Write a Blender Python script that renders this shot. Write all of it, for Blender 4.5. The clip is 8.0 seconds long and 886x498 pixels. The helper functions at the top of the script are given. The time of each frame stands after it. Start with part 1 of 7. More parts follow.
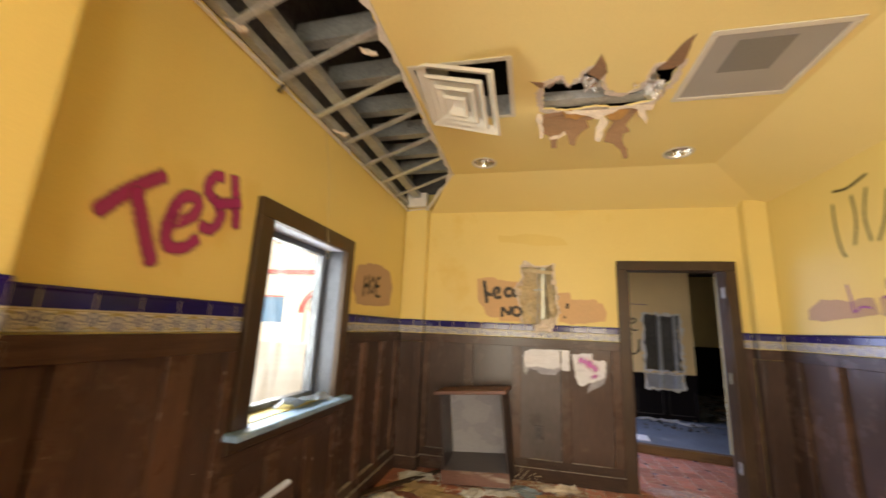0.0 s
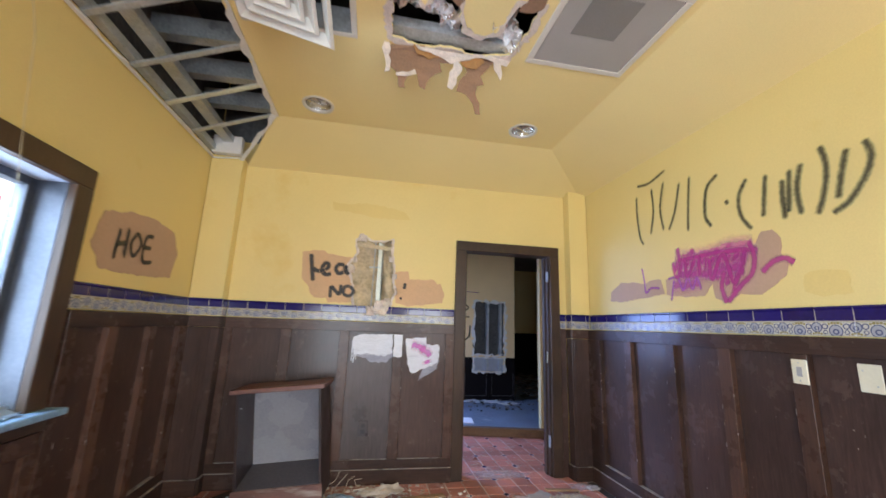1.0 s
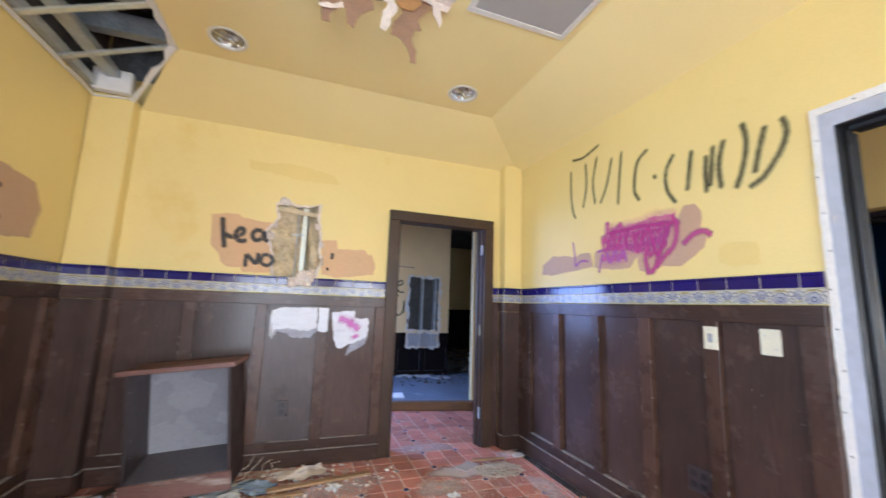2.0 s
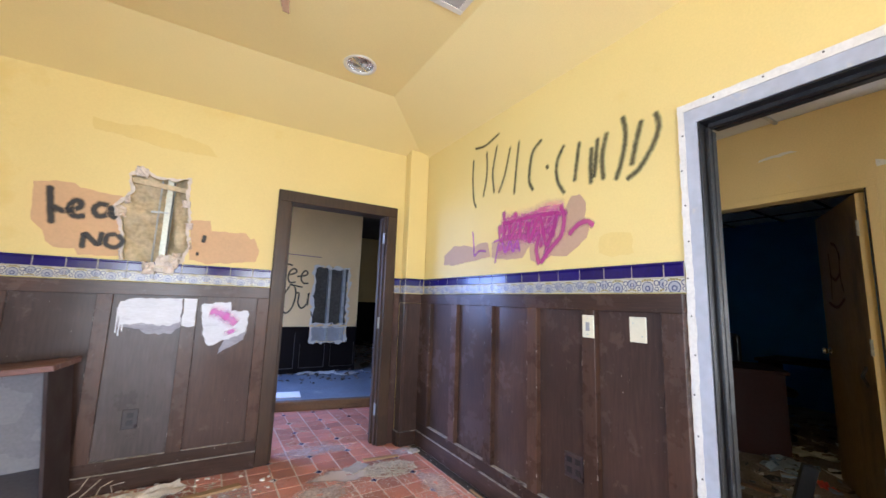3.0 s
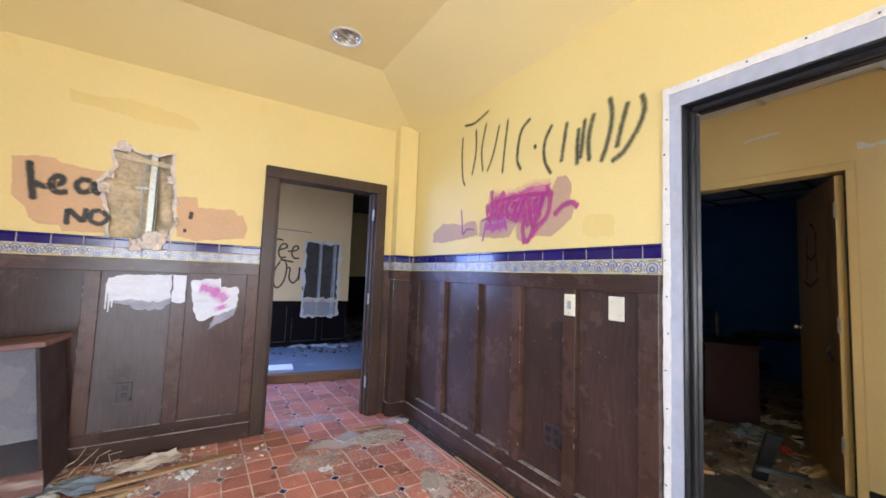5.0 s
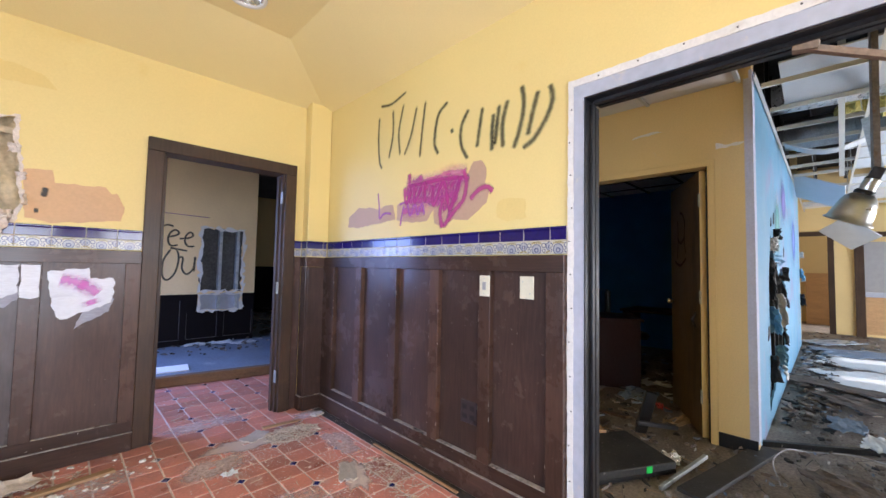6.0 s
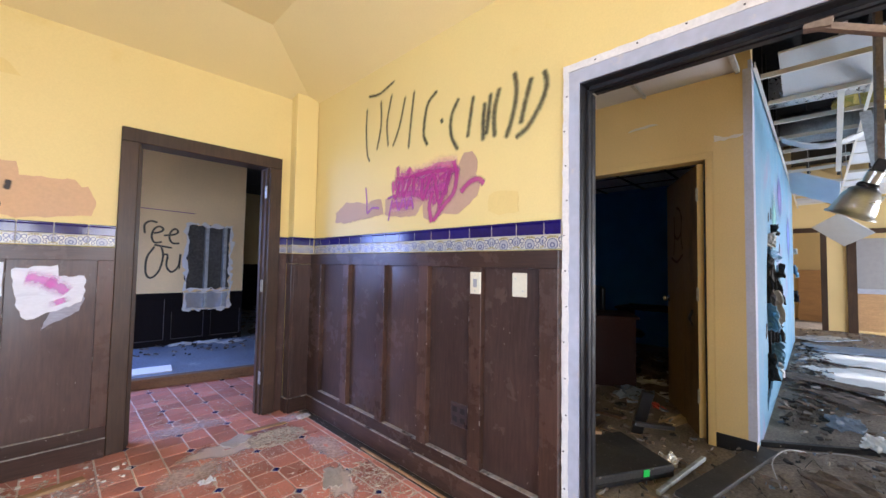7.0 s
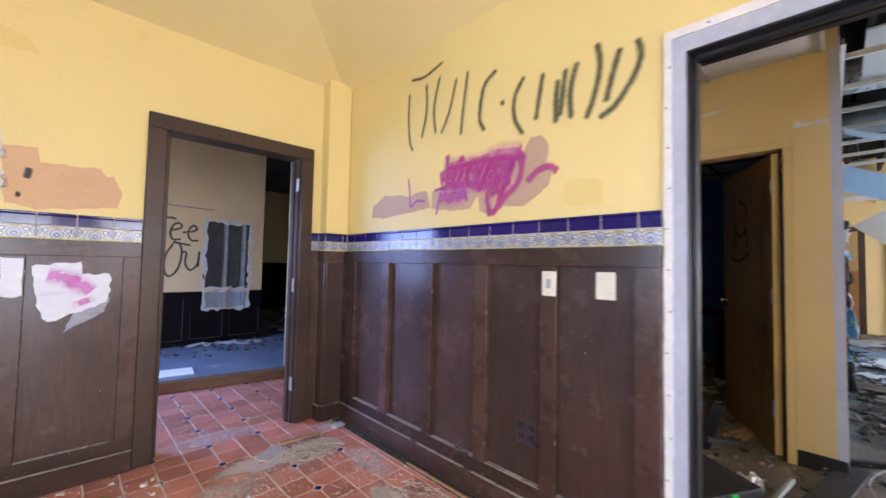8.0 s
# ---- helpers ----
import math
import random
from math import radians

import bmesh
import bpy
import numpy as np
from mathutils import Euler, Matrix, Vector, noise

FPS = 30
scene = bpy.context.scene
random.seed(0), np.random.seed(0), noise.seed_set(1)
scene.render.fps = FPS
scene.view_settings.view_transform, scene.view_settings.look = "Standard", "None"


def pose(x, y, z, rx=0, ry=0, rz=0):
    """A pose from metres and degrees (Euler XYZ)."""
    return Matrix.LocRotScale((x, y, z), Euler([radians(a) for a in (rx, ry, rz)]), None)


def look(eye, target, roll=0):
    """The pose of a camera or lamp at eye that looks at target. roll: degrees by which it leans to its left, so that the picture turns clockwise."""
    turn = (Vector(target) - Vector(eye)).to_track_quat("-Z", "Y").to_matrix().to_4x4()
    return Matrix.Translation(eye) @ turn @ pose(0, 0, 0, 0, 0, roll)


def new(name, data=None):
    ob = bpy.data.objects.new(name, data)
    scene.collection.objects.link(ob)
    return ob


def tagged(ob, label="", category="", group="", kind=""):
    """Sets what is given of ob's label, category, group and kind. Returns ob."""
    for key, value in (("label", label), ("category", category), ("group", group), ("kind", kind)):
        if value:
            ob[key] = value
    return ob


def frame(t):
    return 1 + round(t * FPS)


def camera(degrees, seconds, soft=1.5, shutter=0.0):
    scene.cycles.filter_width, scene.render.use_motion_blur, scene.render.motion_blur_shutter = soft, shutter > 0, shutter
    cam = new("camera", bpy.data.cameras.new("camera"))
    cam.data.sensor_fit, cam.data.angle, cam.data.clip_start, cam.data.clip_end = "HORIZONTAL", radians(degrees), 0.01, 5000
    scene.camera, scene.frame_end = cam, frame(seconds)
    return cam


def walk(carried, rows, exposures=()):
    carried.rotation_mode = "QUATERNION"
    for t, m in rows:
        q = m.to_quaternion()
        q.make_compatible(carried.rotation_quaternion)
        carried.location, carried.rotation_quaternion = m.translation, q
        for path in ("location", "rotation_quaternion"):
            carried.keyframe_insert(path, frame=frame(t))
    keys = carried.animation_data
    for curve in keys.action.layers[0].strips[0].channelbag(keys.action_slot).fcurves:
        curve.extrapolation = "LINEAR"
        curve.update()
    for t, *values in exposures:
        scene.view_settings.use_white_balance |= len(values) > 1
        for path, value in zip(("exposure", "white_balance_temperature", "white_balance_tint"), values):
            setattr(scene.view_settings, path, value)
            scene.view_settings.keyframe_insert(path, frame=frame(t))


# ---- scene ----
cam = camera(98.5, 8.0, shutter=0.5)
PATH = [
    (0, (0.112, 0.286, 1.394), (-0.327, 2.196, 1.794), 2.6),
    (0.3, (0.148, 0.440, 1.352), (-0.014, 2.386, 1.766), 2.4),
    (0.5, (0.158, 0.565, 1.347), (0.21, 2.522, 1.758), 2.2),
    (1, (0.203, 0.853, 1.307), (0.551, 2.782, 1.704), 2.1),
    (1.5, (0.211, 0.982, 1.291), (0.672, 2.901, 1.614), 2.2),
    (2, (0.291, 1.02, 1.265), (0.958, 2.882, 1.563), 2.0),
    (2.2, (0.329, 1.033, 1.262), (1.123, 2.846, 1.549), 1.7),
    (3.3, (0.621, 1.108, 1.24), (1.654, 2.797, 1.521), 2.0),
    (3.5, (0.629, 1.101, 1.233), (1.655, 2.794, 1.517), 1.9),
    (4, (0.601, 1.066, 1.235), (1.603, 2.772, 1.525), 2.0),
    (5.3, (0.575, 1.053, 1.288), (1.712, 2.695, 1.381), 1.3),
    (5.5, (0.578, 1.06, 1.277), (1.823, 2.622, 1.377), 1.2),
    (6, (0.597, 1.081, 1.249), (2.003, 2.499, 1.348), 1.1),
    (6.5, (0.651, 1.105, 1.242), (2.065, 2.516, 1.343), 0.9),
    (7, (0.694, 1.134, 1.243), (2.121, 2.533, 1.33), 1.0),
    (7.5, (0.697, 1.215, 1.233), (2.12, 2.618, 1.314), 0.9),
    (8, (0.651, 1.504, 1.231), (2.055, 2.925, 1.314), 1.2),
]
EXPOSURES = [(0.0, -0.5, 10000, 13), (0.5, -0.58, 7300, 12), (1.0, -0.37, 6200, 11), (2.0, -0.08, 5900, 12), (3.5, 0.02, 6080, 13), (5.5, -0.02, 6080, 16), (8.0, -0.05, 6120, 20)]
walk(cam, [(t, look(eye, target, roll)) for t, eye, target, roll in PATH], EXPOSURES)

# ---- world, sun, daylight at seen and made-up openings ----
SUN_EL, SUN_AZ = 32.0, 168.0  # the sun stands behind the building's front, over -y
world = bpy.data.worlds.new("sky")
scene.world = world
world.use_nodes = True
wn = world.node_tree.nodes
sky = wn.new("ShaderNodeTexSky")
sky.sky_type, sky.sun_disc = "NISHITA", False
sky.sun_elevation, sky.sun_rotation = radians(SUN_EL), radians(SUN_AZ)
world.node_tree.links.new(sky.outputs[0], wn["Background"].inputs[0])
wn["Background"].inputs[1].default_value = 0.15


def sun_lamp():
    data = bpy.data.lights.new("sun", "SUN")
    data.energy, data.angle, data.color = 5.0, radians(0.5), (1.0, 0.95, 0.87)
    ob = new("sun", data)
    e, a = radians(SUN_EL), radians(SUN_AZ)
    d = Vector((math.sin(a) * math.cos(e), math.cos(a) * math.cos(e), math.sin(e)))
    ob.matrix_world = look(d * 20, (0, 0, 0))


def daylight(name, eye, target, w, h, power, color=(0.86, 0.93, 1.0), spread=180):
    data = bpy.data.lights.new(name, "AREA")
    data.shape, data.size, data.size_y, data.energy, data.color, data.spread = "RECTANGLE", w, h, power, color, radians(spread)
    ob = new(name, data)
    ob.matrix_world = look(eye, target)


sun_lamp()
# two fill lamps at made-up openings in the unseen front wall
daylight("front_doorway_fill", (-0.32, -1.93, 1.03), (-0.32, 0, 1.03), 1.5, 1.95, 135, (0.82, 0.91, 1.0))
daylight("front_window_fill", (1.62, -1.93, 1.45), (1.62, 0, 1.35), 1.0, 1.2, 62, (0.86, 0.93, 1.0))
daylight("daylight_side_window", (-1.62, 2.46, 1.42), (0, 2.46, 1.2), 0.85, 1.0, 52, (0.62, 0.79, 1.0), 130)
# blue fill for the passage floor; no window is seen there
daylight("passage_blue_fill", (-0.52, 6.6, 1.55), (1.6, 5.6, 0.1), 1.3, 1.4, 76, (0.31, 0.47, 1.0), 120)
daylight("daylight_hall_window", (8.0, -3.2, 0.9), (8.0, 1.0, 0.9), 6.5, 1.2, 520, (0.93, 0.97, 1.0))

# ---- materials ----
def mat(name, base, rough=0.6, metal=0.0, vary=0.15, scale=6.0, fine=60.0, bump=0.15, stretch=(1, 1, 1), second=None, amount=0.0, spec=0.5, rvary=0.1, island=0.0, dist=0.004, cover=3.0):
    """Two scales of noise shift the colour; a second colour shows in patches."""
    m = bpy.data.materials.new(name)
    m.use_nodes = True
    n, l = m.node_tree.nodes, m.node_tree.links
    b = n["Principled BSDF"]
    mp = n.new("ShaderNodeMapping")
    mp.inputs["Scale"].default_value = stretch
    geo = n.new("ShaderNodeNewGeometry")
    l.new(geo.outputs["Position"], mp.inputs["Vector"])
    a, f = n.new("ShaderNodeTexNoise"), n.new("ShaderNodeTexNoise")
    for t, s, d in ((a, scale, 4), (f, fine, 3)):
        t.inputs["Scale"].default_value, t.inputs["Detail"].default_value = s, d
        l.new(mp.outputs[0], t.inputs["Vector"])
    add = n.new("ShaderNodeMath")
    add.operation = "ADD"
    l.new(a.outputs["Fac"], add.inputs[0])
    l.new(f.outputs["Fac"], add.inputs[1])
    top = add
    if island:
        info = n.new("ShaderNodeObjectInfo")
        more = n.new("ShaderNodeMath")
        more.operation = "MULTIPLY_ADD"
        l.new(info.outputs["Random"], more.inputs[0])
        more.inputs[1].default_value = 2 * island
        l.new(add.outputs[0], more.inputs[2])
        sub = n.new("ShaderNodeMath")
        sub.operation = "SUBTRACT"
        l.new(more.outputs[0], sub.inputs[0])
        sub.inputs[1].default_value = island
        top = sub
    ramp = n.new("ShaderNodeMapRange")
    ramp.inputs["From Min"].default_value, ramp.inputs["From Max"].default_value = 0.6, 1.4
    ramp.inputs["To Min"].default_value, ramp.inputs["To Max"].default_value = 1 - vary, 1 + vary
    l.new(top.outputs[0], ramp.inputs["Value"])
    mul = n.new("ShaderNodeMix")
    mul.data_type, mul.blend_type = "RGBA", "MULTIPLY"
    mul.inputs[0].default_value = 1.0
    mul.inputs[6].default_value = (*base, 1)
    l.new(ramp.outputs[0], mul.inputs[7])
    out = mul.outputs[2]
    if second:
        p = n.new("ShaderNodeTexNoise")
        p.inputs["Scale"].default_value, p.inputs["Detail"].default_value, p.inputs["Roughness"].default_value = cover, 8, 0.65
        l.new(mp.outputs[0], p.inputs["Vector"])
        r = n.new("ShaderNodeMapRange")
        r.inputs["From Min"].default_value, r.inputs["From Max"].default_value = 0.62 - amount * 0.3, 0.68 - amount * 0.3 + 0.06
        l.new(p.outputs["Fac"], r.inputs["Value"])
        mx = n.new("ShaderNodeMix")
        mx.data_type = "RGBA"
        l.new(r.outputs[0], mx.inputs[0])
        l.new(out, mx.inputs[6])
        mx.inputs[7].default_value = (*second, 1)
        out = mx.outputs[2]
    l.new(out, b.inputs["Base Color"])
    rr = n.new("ShaderNodeMapRange")
    rr.inputs["To Min"].default_value, rr.inputs["To Max"].default_value = max(0.02, rough - rvary), min(1, rough + rvary)
    rr.inputs["From Min"].default_value, rr.inputs["From Max"].default_value = 0.3, 0.7
    l.new(a.outputs["Fac"], rr.inputs["Value"])
    l.new(rr.outputs[0], b.inputs["Roughness"])
    b.inputs["Metallic"].default_value = metal
    b.inputs["Specular IOR Level"].default_value = spec
    if bump:
        bp = n.new("ShaderNodeBump")
        bp.inputs["Strength"].default_value, bp.inputs["Distance"].default_value = bump, dist
        l.new(add.outputs[0], bp.inputs["Height"])
        l.new(bp.outputs[0], b.inputs["Normal"])
    return m


M_YELLOW = mat("yellow_paint", (0.79, 0.625, 0.25), 0.5, vary=0.05, scale=1.6, fine=120, bump=0.08, second=(0.75, 0.555, 0.185), amount=0.12, cover=1.2)
M_CEIL = mat("yellow_ceiling_paint", (0.88, 0.73, 0.34), 0.7, vary=0.05, scale=1.3, fine=140, bump=0.1)
M_OCHRE = mat("ochre_paint", (0.72, 0.55, 0.26), 0.6, vary=0.08, scale=2, fine=100, bump=0.08, second=(0.7, 0.6, 0.42), amount=-0.1)


def stained_wood(name, base, stretch, rough=0.34, island=0.3):
    """Dark stain under old varnish: fine grain, cloudy wear, pale scuffs; the varnish is duller where it is rubbed."""
    m = bpy.data.materials.new(name)
    m.use_nodes = True
    n, l = m.node_tree.nodes, m.node_tree.links
    b = n["Principled BSDF"]
    geo, mp, info = n.new("ShaderNodeNewGeometry"), n.new("ShaderNodeMapping"), n.new("ShaderNodeObjectInfo")
    mp.inputs["Scale"].default_value = stretch
    l.new(geo.outputs["Position"], mp.inputs["Vector"])

    def tex(scale, detail, vec, rough=0.55):
        t = n.new("ShaderNodeTexNoise")
        t.inputs["Scale"].default_value, t.inputs["Detail"].default_value, t.inputs["Roughness"].default_value = scale, detail, rough
        l.new(vec, t.inputs["Vector"])
        return t.outputs["Fac"]

    def ranged(v, a, b2, c, d):
        r = n.new("ShaderNodeMapRange")
        for k, x in zip(("From Min", "From Max", "To Min", "To Max"), (a, b2, c, d)):
            r.inputs[k].default_value = x
        l.new(v, r.inputs["Value"])
        return r.outputs[0]

    def math2(kind, a, b2):
        x = n.new("ShaderNodeMath")
        x.operation = kind
        for k, v in enumerate((a, b2)):
            if isinstance(v, float):
                x.inputs[k].default_value = v
            else:
                l.new(v, x.inputs[k])
        return x.outputs[0]

    grain = tex(30.0, 5, mp.outputs[0], 0.65)
    cloud = tex(2.2, 4, geo.outputs["Position"])
    wear = tex(9.0, 7, geo.outputs["Position"], 0.7)
    scuff = tex(55.0, 2, geo.outputs["Position"])
    tone = math2("MULTIPLY", ranged(grain, 0.3, 0.7, 0.72, 1.28), ranged(cloud, 0.3, 0.7, 0.72, 1.30))
    tone = math2("MULTIPLY", tone, ranged(info.outputs["Random"], 0.0, 1.0, 1 - island, 1 + island))
    mul = n.new("ShaderNodeMix")
    mul.data_type, mul.blend_type = "RGBA", "MULTIPLY"
    mul.inputs[0].default_value = 1.0
    mul.inputs[6].default_value = (*base, 1)
    l.new(tone, mul.inputs[7])
    worn = n.new("ShaderNodeMix")
    worn.data_type = "RGBA"
    l.new(ranged(wear, 0.60, 0.78, 0.0, 0.55), worn.inputs[0])
    l.new(mul.outputs[2], worn.inputs[6])
    worn.inputs[7].default_value = (base[0] * 2.1, base[1] * 2.0, base[2] * 1.8, 1)
    chip = n.new("ShaderNodeMix")
    chip.data_type = "RGBA"
    l.new(math2("MULTIPLY", ranged(scuff, 0.735, 0.76, 0.0, 0.5), ranged(wear, 0.45, 0.6, 0.0, 1.0)), chip.inputs[0])
    l.new(worn.outputs[2], chip.inputs[6])
    chip.inputs[7].default_value = (0.24, 0.20, 0.17, 1)
    l.new(chip.outputs[2], b.inputs["Base Color"])
    b.inputs["Roughness"].default_value = 0.5
    b.inputs["Specular IOR Level"].default_value = 0.15
    b.inputs["Coat Weight"].default_value = 0.5
    l.new(ranged(math2("ADD", cloud, wear), 0.75, 1.25, rough - 0.05, rough + 0.08), b.inputs["Coat Roughness"])
    bp = n.new("ShaderNodeBump")
    bp.inputs["Strength"].default_value, bp.inputs["Distance"].default_value = 0.10, 0.003
    l.new(grain, bp.inputs["Height"])
    l.new(bp.outputs[0], b.inputs["Normal"])
    return m


M_WOOD = stained_wood("dark_stained_wood", (0.060, 0.034, 0.027), (2, 2, 0.22), 0.22, 0.18)
M_STILE = stained_wood("dark_stained_wood_stile", (0.074, 0.038, 0.026), (3, 3, 0.2), 0.26, 0.35)
M_WOODH = stained_wood("dark_stained_wood_rail", (0.054, 0.028, 0.020), (0.2, 0.2, 3), 0.23, 0.25)
# paler wood: the sheen of a glossy reflection put into the colour
M_SHEEN = stained_wood("painted_sheen_panel", (0.080, 0.062, 0.060), (2, 2, 0.22), 0.30, 0.05)
M_CASE = stained_wood("brown_casing_wood", (0.054, 0.031, 0.019), (3, 3, 0.2), 0.33, 0.15)
M_COBALT = mat("cobalt_glaze", (0.010, 0.006, 0.11), 0.12, vary=0.25, scale=8, fine=50, bump=0.03, rvary=0.05, island=0.35)
M_GROUT = mat("pale_grout", (0.42, 0.39, 0.35), 0.9, vary=0.2, scale=10, fine=90)
M_FGROUT = mat("floor_grout", (0.72, 0.62, 0.57), 0.9, vary=0.25, scale=8, fine=90, second=(0.2, 0.13, 0.1), amount=0.2)
M_RED = mat("red_quarry_tile", (0.56, 0.222, 0.166), 0.38, vary=0.28, scale=7, fine=70, bump=0.2, second=(0.62, 0.42, 0.37), amount=0.12, island=0.35, rvary=0.12, cover=4)
M_DOT = mat("blue_tile_dot", (0.015, 0.018, 0.12), 0.25, vary=0.3, scale=20, fine=90, island=0.35)
M_WHITE = mat("white_drywall", (0.74, 0.73, 0.70), 0.8, vary=0.12, scale=9, fine=80, bump=0.3, second=(0.45, 0.40, 0.34), amount=-0.15)
M_BEAD = mat("grey_blue_joint_compound", (0.42, 0.455, 0.54), 0.75, vary=0.12, scale=5, fine=24, bump=0.08, second=(0.60, 0.55, 0.47), amount=0.0, cover=9)
M_DARKMETAL = mat("dark_steel", (0.03, 0.03, 0.032), 0.4, 0.6, vary=0.4, scale=12, fine=80, second=(0.10, 0.10, 0.10), amount=0.0)
M_STEEL = mat("galvanised_steel", (0.46, 0.49, 0.50), 0.45, 0.45, vary=0.3, scale=10, fine=60, bump=0.1, second=(0.22, 0.23, 0.23), amount=0.1)
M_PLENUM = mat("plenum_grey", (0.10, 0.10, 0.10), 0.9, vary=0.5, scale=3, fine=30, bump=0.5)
# darker copy of the plenum grey: shade of open voids put into the colour
M_VOID = mat("near_black_void", (0.03, 0.03, 0.032), 0.9, vary=0.5, scale=3, fine=30, bump=0.5)
M_DIRT = mat("dirty_slab", (0.23, 0.195, 0.165), 0.9, vary=0.6, scale=3, fine=55, bump=0.8, second=(0.34, 0.31, 0.28), amount=0.12, dist=0.012, cover=6)
M_VENT = mat("off_white_enamel", (0.70, 0.68, 0.61), 0.45, vary=0.08, scale=5, fine=90, bump=0.05)
M_GREY = mat("grey_grille", (0.40, 0.39, 0.37), 0.6, vary=0.1, scale=5, fine=160, bump=0.3)
M_GREYD = mat("grey_grille_centre", (0.24, 0.235, 0.225), 0.6, vary=0.1, scale=5, fine=160, bump=0.3)
M_CHROME = mat("brushed_chrome", (0.75, 0.75, 0.74), 0.2, 1.0, vary=0.1, scale=9, fine=80, bump=0.02)
M_BLUE = mat("sky_blue_paint", (0.15, 0.35, 0.52), 0.45, vary=0.15, scale=2, fine=60, bump=0.15, second=(0.26, 0.28, 0.46), amount=0.25, cover=1.6)
M_NAVY = mat("navy_wall", (0.025, 0.19, 0.46), 0.6, vary=0.2, scale=3, fine=60)
M_KRAFT = mat("kraft_paper", (0.30, 0.18, 0.11), 0.85, vary=0.2, scale=14, fine=90, bump=0.3)
M_GYPSUM = mat("gypsum_core", (0.70, 0.61, 0.53), 0.95, vary=0.25, scale=20, fine=120, bump=0.6)
M_LUMBER = mat("raw_lumber", (0.38, 0.23, 0.12), 0.7, vary=0.35, scale=6, fine=50, stretch=(0.6, 3, 3), second=(0.2, 0.11, 0.06), amount=0.1)
M_IVORY = mat("ivory_plastic", (0.72, 0.68, 0.52), 0.35, vary=0.06, scale=8, fine=90, bump=0.03)
M_BLACKP = mat("black_plastic", (0.012, 0.012, 0.014), 0.4, vary=0.3, scale=10, fine=90)
M_FOIL = mat("foil", (0.85, 0.85, 0.85), 0.32, 1.0, vary=0.2, scale=30, fine=90, bump=0.9, dist=0.01)
M_TILEB = mat("ceiling_board", (0.60, 0.62, 0.64), 0.85, vary=0.08, scale=8, fine=120, bump=0.3)
M_ASPHALT = mat("outside_ground", (0.74, 0.73, 0.70), 0.9, vary=0.15, scale=0.8, fine=20)
M_STUCCO = mat("white_stucco", (0.84, 0.83, 0.81), 0.9, vary=0.08, scale=3, fine=60)
M_ROOFRED = mat("red_trim_paint", (0.5, 0.06, 0.05), 0.7, vary=0.15, scale=4, fine=40)
M_PLY = mat("plywood", (0.50, 0.30, 0.14), 0.7, vary=0.25, scale=3, fine=30, stretch=(1, 1, 4), bump=0.1)


